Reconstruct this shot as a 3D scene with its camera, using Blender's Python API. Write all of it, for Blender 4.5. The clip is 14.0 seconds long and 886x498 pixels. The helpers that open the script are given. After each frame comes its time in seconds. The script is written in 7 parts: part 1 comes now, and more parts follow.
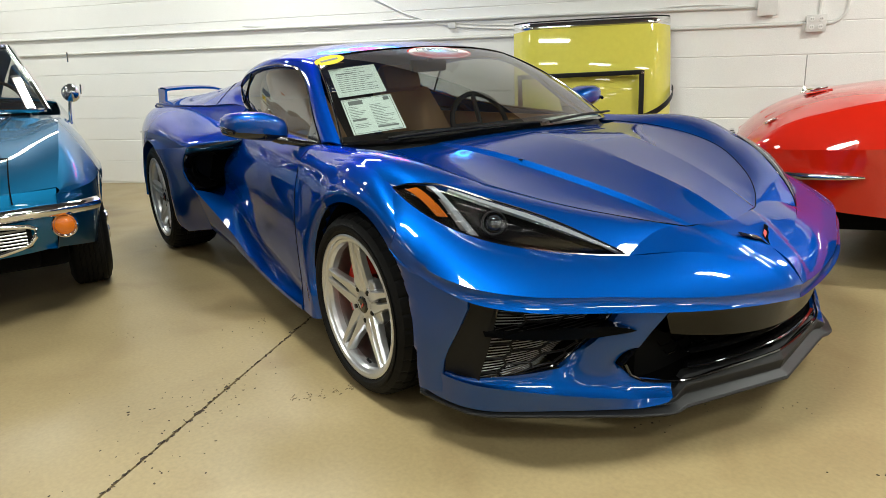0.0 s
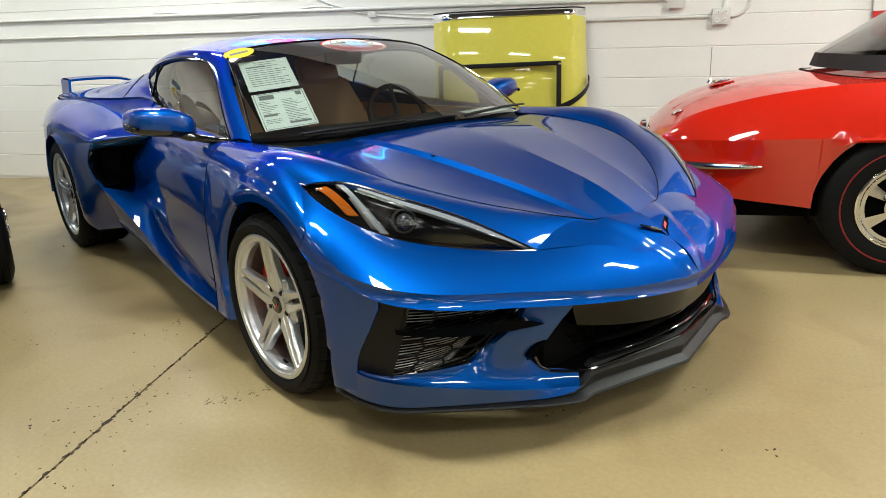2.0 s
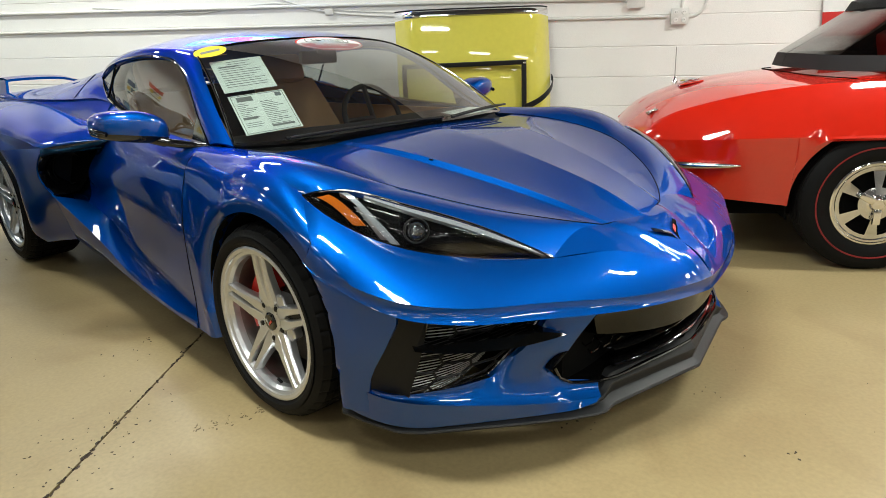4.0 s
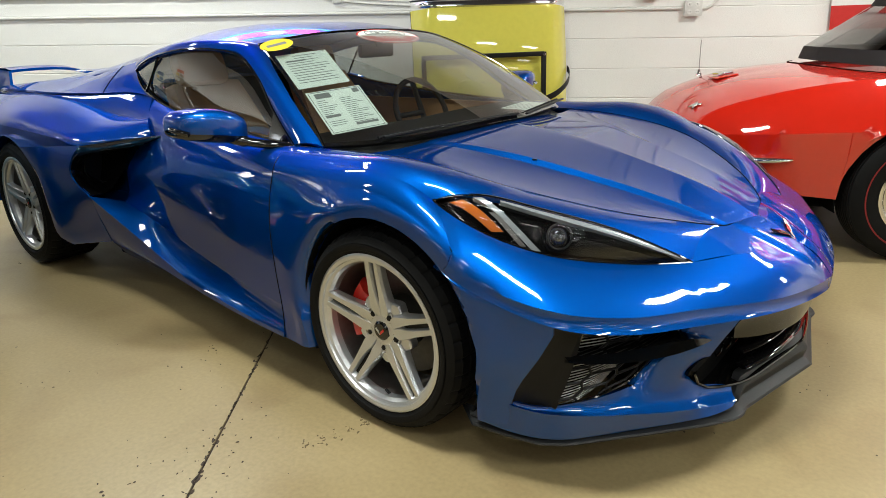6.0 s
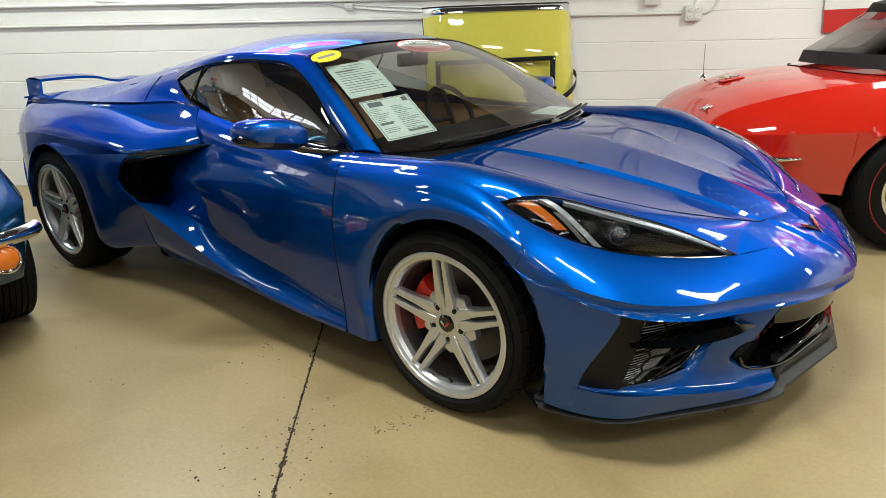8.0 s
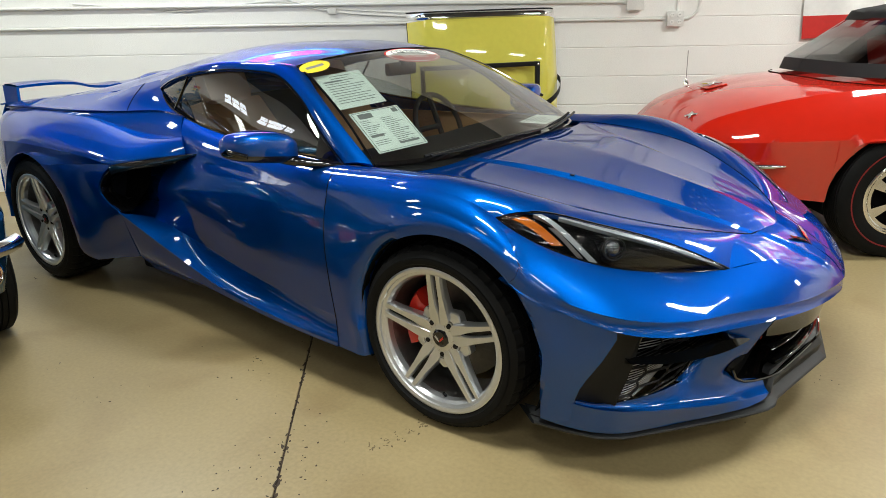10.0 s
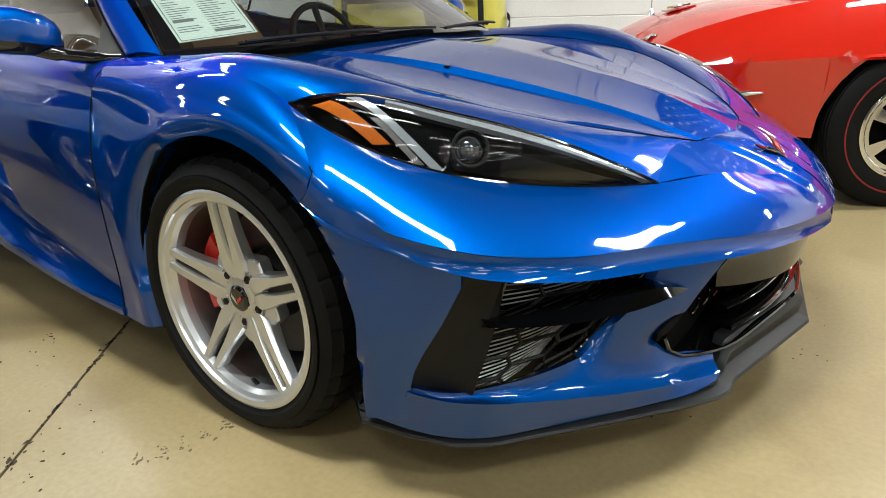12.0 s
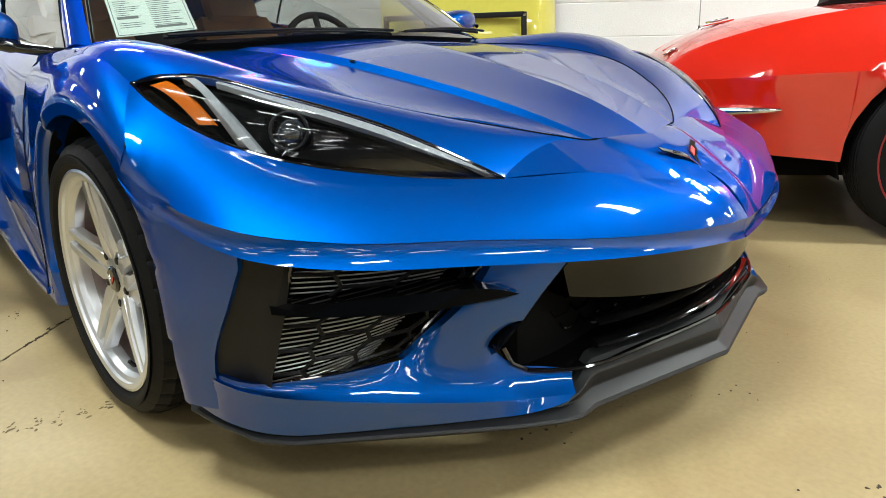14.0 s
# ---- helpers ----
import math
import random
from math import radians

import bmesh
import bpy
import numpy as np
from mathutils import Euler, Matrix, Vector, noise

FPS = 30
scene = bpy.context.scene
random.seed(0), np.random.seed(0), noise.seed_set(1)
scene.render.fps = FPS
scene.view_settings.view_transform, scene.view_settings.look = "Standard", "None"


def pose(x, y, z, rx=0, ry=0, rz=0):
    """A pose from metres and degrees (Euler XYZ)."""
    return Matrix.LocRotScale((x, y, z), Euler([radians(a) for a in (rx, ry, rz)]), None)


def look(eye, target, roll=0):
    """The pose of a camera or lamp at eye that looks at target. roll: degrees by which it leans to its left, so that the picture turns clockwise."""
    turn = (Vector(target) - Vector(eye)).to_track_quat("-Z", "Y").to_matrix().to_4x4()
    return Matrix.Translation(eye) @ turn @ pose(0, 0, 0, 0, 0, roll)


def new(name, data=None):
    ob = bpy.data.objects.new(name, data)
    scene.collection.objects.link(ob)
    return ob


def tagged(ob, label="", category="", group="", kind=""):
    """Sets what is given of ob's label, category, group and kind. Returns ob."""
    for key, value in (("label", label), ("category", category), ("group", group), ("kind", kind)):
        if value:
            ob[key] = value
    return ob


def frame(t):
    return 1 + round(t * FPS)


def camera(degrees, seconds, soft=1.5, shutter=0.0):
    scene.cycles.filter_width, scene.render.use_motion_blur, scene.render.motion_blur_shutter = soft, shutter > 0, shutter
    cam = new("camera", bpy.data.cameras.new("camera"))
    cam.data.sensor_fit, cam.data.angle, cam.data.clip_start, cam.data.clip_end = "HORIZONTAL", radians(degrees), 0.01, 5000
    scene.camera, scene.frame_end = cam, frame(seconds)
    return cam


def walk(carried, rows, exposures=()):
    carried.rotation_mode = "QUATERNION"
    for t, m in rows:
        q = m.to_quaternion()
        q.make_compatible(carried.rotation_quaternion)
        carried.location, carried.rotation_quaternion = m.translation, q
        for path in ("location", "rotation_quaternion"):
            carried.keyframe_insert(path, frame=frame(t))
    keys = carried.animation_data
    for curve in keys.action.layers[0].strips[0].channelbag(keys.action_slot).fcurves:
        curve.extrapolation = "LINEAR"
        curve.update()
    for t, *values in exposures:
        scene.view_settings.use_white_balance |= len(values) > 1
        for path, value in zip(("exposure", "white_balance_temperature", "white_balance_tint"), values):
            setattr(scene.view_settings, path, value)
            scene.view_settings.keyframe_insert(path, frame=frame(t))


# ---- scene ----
cam = camera(67.2, 14.0, soft=0.85)
PATH = [
    (0, (1.963, -1.903, 1.092), (0.375, -0.806, 0.567), -2.8),
    (0.5, (2.019, -1.892, 1.106), (0.475, -0.75, 0.55), -2.7),
    (1, (2.021, -1.863, 1.115), (0.529, -0.656, 0.551), -2.7),
    (1.5, (2.012, -1.85, 1.119), (0.543, -0.619, 0.548), -2.6),
    (2, (2.004, -1.85, 1.124), (0.547, -0.605, 0.551), -2.6),
    (2.5, (1.985, -1.851, 1.128), (0.538, -0.596, 0.552), -2.6),
    (2.7, (1.959, -1.845, 1.112), (0.511, -0.589, 0.541), -2.6),
    (4.8, (1.613, -2.026, 1.145), (0.361, -0.59, 0.536), -2.0),
    (5, (1.553, -2.053, 1.144), (0.31, -0.612, 0.529), -1.9),
    (5.5, (1.42, -2.123, 1.167), (0.189, -0.675, 0.545), -2.0),
    (6, (1.363, -2.194, 1.181), (0.137, -0.743, 0.557), -2.0),
    (6.5, (1.328, -2.277, 1.199), (0.109, -0.821, 0.572), -2.0),
    (7, (1.301, -2.363, 1.217), (0.092, -0.897, 0.591), -2.0),
    (7.5, (1.278, -2.442, 1.223), (0.08, -0.967, 0.597), -2.1),
    (9.8, (1.23, -2.491, 1.29), (0.092, -0.975, 0.653), -2.8),
    (10, (1.216, -2.472, 1.28), (0.078, -0.953, 0.649), -2.2),
    (10.5, (1.173, -2.353, 1.28), (0.042, -0.83, 0.647), -2.2),
    (11, (1.154, -2.192, 1.172), (0.032, -0.663, 0.537), -2.3),
    (11.5, (1.173, -2.014, 1.007), (0.061, -0.482, 0.363), -2.4),
    (12, (1.191, -1.728, 0.889), (0.069, -0.211, 0.225), -2.7),
    (12.5, (1.287, -1.594, 0.817), (0.177, -0.054, 0.185), -2.9),
    (13, (1.409, -1.572, 0.809), (0.286, -0.041, 0.181), -2.3),
    (13.5, (1.451, -1.455, 0.794), (0.201, -0.018, 0.184), -2.2),
    (14, (1.558, -1.359, 0.783), (0.176, -0.03, 0.212), -2.2),
]
walk(cam, [(t, look(eye, target, roll)) for t, eye, target, roll in PATH],
     exposures=[(0.0, 0.0, 6500, 10), (7.5, -0.05, 6450, 10), (10.5, -0.12, 6400, 10), (12.0, 0.15, 6250, 10), (14.0, 0.40, 6200, 10)])

# ---- world and light ----
world = bpy.data.worlds.new("world")
scene.world = world
world.use_nodes = True
world.node_tree.nodes["Background"].inputs[0].default_value = (0.8, 0.85, 0.9, 1)
world.node_tree.nodes["Background"].inputs[1].default_value = 0.006

ROOM_TURN = 35.4
ROOM = pose(-0.696, 3.401, 0, 0, 0, ROOM_TURN)   # along the painted block wall, y into the wall
CEIL = 4.0


def room_point(u, v, z):
    return ROOM @ Vector((u, v, z))


# along the wall, into the room, watts: each tuned to the wanted brightness
# those at (3.3, -0.55) and (6.2, -6.6) are added only to brighten
LAMPS = [(-7.6, -1.3, 52), (-4.4, -1.2, 74), (3.3, -0.55, 80), (6.2, -1.3, 54),
         (-6.4, -3.6, 24), (-1.9, -4.45, 108), (1.7, -2.65, 113), (6.3, -3.6, 52),
         (-5.2, -6.6, 12), (-2.3, -6.6, 22), (0.6, -6.6, 60), (3.5, -6.6, 38), (6.2, -6.6, 44)]
FAR_LAMPS = [(u + 0.5 * (k % 2), v) for k, v in enumerate((-9.5, -12.3, -15.1, -17.9, -20.7)) for u in (-7.5, -4.4, -1.3, 1.8, 4.9)]
for u, v, watts in LAMPS:
    data = bpy.data.lights.new("fluorescent_light", "AREA")
    data.shape, data.size, data.size_y = "RECTANGLE", 1.18, 0.22
    data.energy, data.color = watts * 1.1, (0.94, 0.98, 0.905)
    data.spread = math.radians(172)
    lamp = new("fluorescent_light", data)
    lamp.matrix_world = ROOM @ pose(u, v, CEIL - 0.49)

# ---- materials ----


def material(name, colour, rough=0.5, metal=0.0, coat=0.0, scale=0.0, vary=0.0, bump=0.0, spec=0.5, fine=0.0):
    """A principled material with noise in its colour at two scales and a fine relief."""
    m = bpy.data.materials.new(name)
    m.use_nodes = True
    tree = m.node_tree
    b = tree.nodes["Principled BSDF"]
    b.inputs["Base Color"].default_value = (*colour, 1)
    b.inputs["Roughness"].default_value = rough
    b.inputs["Metallic"].default_value = metal
    b.inputs["Coat Weight"].default_value = coat
    b.inputs["Coat Roughness"].default_value = 0.03
    b.inputs["Specular IOR Level"].default_value = spec
    if scale:
        pos = tree.nodes.new("ShaderNodeTexCoord")
        n1 = tree.nodes.new("ShaderNodeTexNoise")
        n1.inputs["Scale"].default_value, n1.inputs["Detail"].default_value = scale, 6
        n2 = tree.nodes.new("ShaderNodeTexNoise")
        n2.inputs["Scale"].default_value, n2.inputs["Detail"].default_value = fine or scale * 14, 3
        for n in (n1, n2):
            tree.links.new(pos.outputs["Object"], n.inputs["Vector"])
        add = tree.nodes.new("ShaderNodeMath")
        add.operation = "ADD"
        tree.links.new(n1.outputs["Fac"], add.inputs[0])
        tree.links.new(n2.outputs["Fac"], add.inputs[1])
        ramp = tree.nodes.new("ShaderNodeMapRange")
        ramp.inputs["From Min"].default_value, ramp.inputs["From Max"].default_value = 0.6, 1.4
        ramp.inputs["To Min"].default_value, ramp.inputs["To Max"].default_value = 1 - vary, 1 + vary
        tree.links.new(add.outputs[0], ramp.inputs["Value"])
        mix = tree.nodes.new("ShaderNodeVectorMath")
        mix.operation = "SCALE"
        mix.inputs[0].default_value = colour
        tree.links.new(ramp.outputs[0], mix.inputs["Scale"])
        tree.links.new(mix.outputs[0], b.inputs["Base Color"])
        if bump:
            bm_ = tree.nodes.new("ShaderNodeBump")
            bm_.inputs["Strength"].default_value, bm_.inputs["Distance"].default_value = bump, 0.004
            tree.links.new(n2.outputs["Fac"], bm_.inputs["Height"])
            tree.links.new(bm_.outputs[0], b.inputs["Normal"])
    return m


def glass(name, tint, rough=0.0, ior=1.5):
    m = bpy.data.materials.new(name)
    m.use_nodes = True
    tree = m.node_tree
    tree.nodes.clear()
    out = tree.nodes.new("ShaderNodeOutputMaterial")
    mix = tree.nodes.new("ShaderNodeMixShader")
    face = tree.nodes.new("ShaderNodeLayerWeight")
    face.inputs["Blend"].default_value = 0.5
    steep = tree.nodes.new("ShaderNodeMath")
    steep.operation = "POWER"
    steep.inputs[1].default_value = 4.5
    fres = tree.nodes.new("ShaderNodeMapRange")
    fres.inputs["To Min"].default_value, fres.inputs["To Max"].default_value = 2 * ((ior - 1) / (ior + 1)) ** 2, 1.0
    tree.links.new(face.outputs["Facing"], steep.inputs[0])
    tree.links.new(steep.outputs[0], fres.inputs["Value"])
    clear = tree.nodes.new("ShaderNodeBsdfTransparent")
    clear.inputs[0].default_value = (*tint, 1)
    gloss = tree.nodes.new("ShaderNodeBsdfGlossy")
    gloss.inputs["Roughness"].default_value = rough
    tree.links.new(fres.outputs[0], mix.inputs[0])
    tree.links.new(clear.outputs[0], mix.inputs[1])
    tree.links.new(gloss.outputs[0], mix.inputs[2])
    tree.links.new(mix.outputs[0], out.inputs[0])
    return m


def emitter(name, colour, strength):
    m = bpy.data.materials.new(name)
    m.use_nodes = True
    b = m.node_tree.nodes["Principled BSDF"]
    b.inputs["Base Color"].default_value = (*colour, 1)
    b.inputs["Emission Color"].default_value = (*colour, 1)
    b.inputs["Emission Strength"].default_value = strength
    return m


BLUE = material("blue_metallic_paint", (0.0003, 0.066, 0.315), 0.53, 1.0, 1.0, 900, 0.12, 0.0, fine=2500)
RED = material("red_paint", (0.54, 0.014, 0.004), 0.5, 0.0, 1.0, 1.3, 0.05, spec=0.03)
BLUE.node_tree.nodes["Principled BSDF"].inputs["Coat IOR"].default_value = 1.57
RED.node_tree.nodes["Principled BSDF"].inputs["Coat IOR"].default_value = 1.85
BLUE.node_tree.nodes["Principled BSDF"].inputs["Specular Tint"].default_value = (0.03, 0.20, 0.85, 1)
TEAL = material("teal_metallic_paint", (0.005, 0.115, 0.25), 0.5, 1.0, 1.0, 900, 0.10, fine=2500)
YELLOW = material("yellow_paint", (0.62, 0.56, 0.09), 0.4, 0.0, 1.0, 2.0, 0.05, spec=0.05)
PIANO = material("piano_black_panel", (0.003, 0.003, 0.003), 0.05, 0, 0, 0, 0, 0, spec=0.28)
GLOSSBLACK = material("gloss_black_plastic", (0.003, 0.003, 0.0035), 0.06, 0, 0.5)
SATINBLACK = material("satin_black_plastic", (0.008, 0.008, 0.0085), 0.42, 0, 0, 60, 0.2, 0.05, spec=0.18)
LIPGREY = material("dark_grey_lip_plastic", (0.015, 0.0155, 0.017), 0.5, 0, 0, 40, 0.15, 0.05, spec=0.35)
MATTEBLACK = material("matte_black_cavity", (0.002, 0.002, 0.002), 0.9, 0, 0, 30, 0.2, spec=0.1)
RUBBER = material("tyre_rubber", (0.0045, 0.0045, 0.0047), 0.62, 0, 0, 25, 0.25, 0.2, spec=0.14)
SILVER = material("silver_painted_alloy", (0.62, 0.635, 0.66), 0.28, 0.8, 0.4, 30, 0.05)
DISC = material("worn_iron_disc", (0.12, 0.115, 0.11), 0.45, 0.9, 0, 60, 0.2)
POLISHED = material("polished_aluminium", (0.66, 0.67, 0.69), 0.13, 1.0, 0, 40, 0.08)
CHROME = material("chrome", (0.82, 0.82, 0.82), 0.07, 1.0, 0, 20, 0.04)
STEEL = material("brushed_steel_disc", (0.32, 0.31, 0.30), 0.35, 0.9, 0, 60, 0.15)
SLAT = material("light_grey_aluminium_fin", (0.55, 0.55, 0.54), 0.4, 0.3, 0, 60, 0.15)
REDCAL = material("red_caliper_paint", (0.55, 0.02, 0.012), 0.3, 0, 0.5, 20, 0.08)
REDLINE = material("faded_red_sidewall", (0.20, 0.02, 0.02), 0.6, 0, 0, 20, 0.1, spec=0.2)
TAN = material("tan_leather", (0.46, 0.26, 0.12), 0.5, 0, 0, 14, 0.12, 0.15)
DASH = material("black_soft_trim", (0.010, 0.0095, 0.0095), 0.65, 0, 0, 40, 0.2, 0.2, spec=0.25)
PAPER = material("white_paper", (0.78, 0.86, 0.81), 0.7, 0, 0, 8, 0.04)
INK = material("black_ink", (0.17, 0.18, 0.18), 0.7, 0, 0, 30, 0.2)
REDINK = material("red_sticker_ink", (0.55, 0.02, 0.015), 0.5, 0, 0, 30, 0.1)
WHITEINK = material("white_sticker", (0.8, 0.8, 0.78), 0.45, 0, 0, 30, 0.05)
NAVYCLOTH = material("navy_flag_cloth", (0.012, 0.020, 0.085), 0.75, 0, 0, 60, 0.15, 0.1)
YELLOWINK = material("yellow_sticker", (0.75, 0.55, 0.03), 0.45, 0, 0, 30, 0.05)
AMBER = material("amber_reflector", (0.60, 0.14, 0.005), 0.2, 0, 0.8, 200, 0.25)
CLEAR = glass("lamp_lens_glass", (0.80, 0.82, 0.84), 0.0, 1.28)
SCREEN = glass("windscreen_glass", (0.90, 0.945, 0.92), 0.0, 2.5)
SIDEGLASS = glass("tinted_side_glass", (0.74, 0.77, 0.74), 0.0, 2.0)
SOFTPANE = glass("clear_plastic_pane", (0.42, 0.42, 0.42), 0.05, 1.35)
SOFTTOP = material("black_soft_top_canvas", (0.015, 0.015, 0.016), 0.85, 0, 0, 200, 0.3, 0.3)
LENSGLASS = material("dark_projector_glass", (0.10, 0.105, 0.11), 0.06, 0.7, 1.0, 40, 0.1)
LIGHTGUIDE = material("clear_light_guide", (0.40, 0.415, 0.425), 0.22, 0.25, 0.8, 160, 0.22)
WALLPAINT = material("white_painted_block", (0.86, 0.845, 0.815), 0.6, 0, 0, 1.1, 0.07, 0.5, fine=130)
CONDUIT = material("white_painted_steel_tube", (0.70, 0.69, 0.66), 0.45, 0, 0, 9, 0.08, 0.1)
CEILPAINT = material("dark_ceiling_deck", (0.06, 0.06, 0.061), 0.8, 0, 0, 2, 0.15)
GREYWALL = material("plain_grey_wall", (0.15, 0.15, 0.155), 0.7, 0, 0, 1.5, 0.1)
TREAD = material("faint_rubber_mark", (0.13, 0.095, 0.05), 0.8, 0, 0, 60, 0.4, 0.2)
JOINT = material("joint_dirt", (0.045, 0.03, 0.02), 0.9, 0, 0, 60, 0.5, 0.4)


def floor_material():
    """Worn tan epoxy on concrete, with broad stains, fine grit and dark specks."""
    m = material("tan_epoxy_floor", (0.302, 0.230, 0.115), 0.32, 0, 0.0, 0.9, 0.17, 0.025, fine=70)
    tree = m.node_tree
    b = tree.nodes["Principled BSDF"]
    src = b.inputs["Base Color"].links[0].from_socket
    pos = tree.nodes.new("ShaderNodeTexCoord")
    n = tree.nodes.new("ShaderNodeTexNoise")
    n.inputs["Scale"].default_value, n.inputs["Detail"].default_value, n.inputs["Roughness"].default_value = 34, 5, 0.6
    big = tree.nodes.new("ShaderNodeTexNoise")
    big.inputs["Scale"].default_value, big.inputs["Detail"].default_value = 1.7, 3
    for k in (n, big):
        tree.links.new(pos.outputs["Object"], k.inputs["Vector"])
    prod = tree.nodes.new("ShaderNodeMath")
    prod.operation = "MULTIPLY"
    tree.links.new(n.outputs["Fac"], prod.inputs[0])
    tree.links.new(big.outputs["Fac"], prod.inputs[1])
    cut = tree.nodes.new("ShaderNodeMapRange")
    cut.inputs["From Min"].default_value, cut.inputs["From Max"].default_value = 0.466, 0.49
    tree.links.new(prod.outputs[0], cut.inputs["Value"])
    mix = tree.nodes.new("ShaderNodeMix")
    mix.data_type = "RGBA"
    mix.inputs["B"].default_value = (0.06, 0.04, 0.022, 1)
    tree.links.new(cut.outputs[0], mix.inputs["Factor"])
    # brown blotches where oil and tyre dirt have soaked in
    blot = tree.nodes.new("ShaderNodeTexNoise")
    blot.inputs["Scale"].default_value, blot.inputs["Detail"].default_value, blot.inputs["Distortion"].default_value = 2.6, 6, 0.6
    tree.links.new(pos.outputs["Object"], blot.inputs["Vector"])
    soak = tree.nodes.new("ShaderNodeMapRange")
    soak.inputs["From Min"].default_value, soak.inputs["From Max"].default_value = 0.54, 0.72
    soak.inputs["To Max"].default_value = 0.38
    tree.links.new(blot.outputs["Fac"], soak.inputs["Value"])
    brown = tree.nodes.new("ShaderNodeMix")
    brown.data_type = "RGBA"
    brown.inputs["B"].default_value = (0.17, 0.105, 0.045, 1)
    tree.links.new(soak.outputs[0], brown.inputs["Factor"])
    tree.links.new(src, brown.inputs["A"])
    tree.links.new(brown.outputs["Result"], mix.inputs["A"])
    tree.links.new(mix.outputs["Result"], b.inputs["Base Color"])
    rough = tree.nodes.new("ShaderNodeMapRange")
    rough.inputs["From Min"].default_value, rough.inputs["From Max"].default_value = 0.3, 0.7
    rough.inputs["To Min"].default_value, rough.inputs["To Max"].default_value = 0.33, 0.48
    tree.links.new(big.outputs["Fac"], rough.inputs["Value"])
    tree.links.new(rough.outputs[0], b.inputs["Roughness"])
    return m


FLOOR = floor_material()

# ---- mesh helpers ----


def part(name, bm, mat, parent=None, label="", smooth=35, weld=0.0, normals=True):
    """Links a bmesh as one mesh object under a thing or a part."""
    if weld:
        bmesh.ops.remove_doubles(bm, verts=bm.verts, dist=weld)
    if normals:
        bmesh.ops.recalc_face_normals(bm, faces=bm.faces)
    if smooth:
        lim = radians(smooth)
        for fc in bm.faces:
            fc.smooth = True
        for e in bm.edges:
            if len(e.link_faces) == 2 and e.calc_face_angle(0) > lim:
                e.smooth = False
    me = bpy.data.meshes.new(name)
    bm.to_mesh(me)
    bm.free()
    me.materials.append(mat)
    ob = new(name, me)
    if parent:
        ob.parent = parent
    if label:
        ob["label"] = label
    return ob


def empty(name, m=None):
    ob = new(name)
    ob.empty_display_size = 0.2
    if m:
        ob.matrix_world = m
    return ob


def crom(pts, n):
    """n points along a smooth curve through the given ones, evenly spaced."""
    p = np.array(pts, float)
    if len(p) == 2:
        return p[0] + np.linspace(0, 1, n)[:, None] * (p[1] - p[0])
    s = np.r_[0, np.cumsum(np.maximum(np.linalg.norm(np.diff(p, axis=0), axis=1), 1e-6) ** 0.75)]
    tan = np.zeros_like(p)
    for i in range(1, len(p) - 1):
        h0, h1 = s[i] - s[i - 1], s[i + 1] - s[i]
        tan[i] = ((p[i] - p[i - 1]) / h0 * h1 + (p[i + 1] - p[i]) / h1 * h0) / (h0 + h1)
    tan[0] = 2 * (p[1] - p[0]) / (s[1] - s[0]) - tan[1]
    tan[-1] = 2 * (p[-1] - p[-2]) / (s[-1] - s[-2]) - tan[-2]

    def at(t):
        i = np.clip(np.searchsorted(s, t, side="right") - 1, 0, len(p) - 2)
        h = (s[i + 1] - s[i])[:, None]
        u = ((t - s[i]) / h[:, 0])[:, None]
        return ((2 * u**3 - 3 * u**2 + 1) * p[i] + (u**3 - 2 * u**2 + u) * h * tan[i]
                + (-2 * u**3 + 3 * u**2) * p[i + 1] + (u**3 - u**2) * h * tan[i + 1])
    dense = at(np.linspace(0, s[-1], 400))
    d = np.r_[0, np.cumsum(np.linalg.norm(np.diff(dense, axis=0), axis=1))]
    want = np.linspace(0, d[-1], n)
    return np.stack([np.interp(want, d, dense[:, k]) for k in range(3)], 1)


def line(pts, n):
    """n points along a polyline with its corners kept straight."""
    p = np.array(pts, float)
    d = np.r_[0, np.cumsum(np.linalg.norm(np.diff(p, axis=0), axis=1))]
    want = np.linspace(0, d[-1], n)
    return np.stack([np.interp(want, d, p[:, k]) for k in range(3)], 1)


def skin(rows, nu, nv):
    """A grid of points over the rows: smooth along them and, where nv is given, across them."""
    g = np.stack([crom(r, nu) if not isinstance(r, np.ndarray) else r for r in rows])
    return np.stack([crom(g[:, i], nv) for i in range(g.shape[1])], 1)


def grid(bm, g, mirror=False):
    """Adds a grid of points to a bmesh as quads."""
    if mirror:
        g = g * np.array([1, -1, 1])
    vs = [[bm.verts.new(p) for p in row] for row in g]
    for a, b in zip(vs, vs[1:]):
        for i in range(len(a) - 1):
            quad = [a[i], a[i + 1], b[i + 1], b[i]]
            if (quad[0].co - quad[1].co).length < 1e-6 and (quad[2].co - quad[3].co).length < 1e-6:
                continue
            bm.faces.new(quad)
    return vs


def mirrored(g):
    return g * np.array([1, -1, 1])


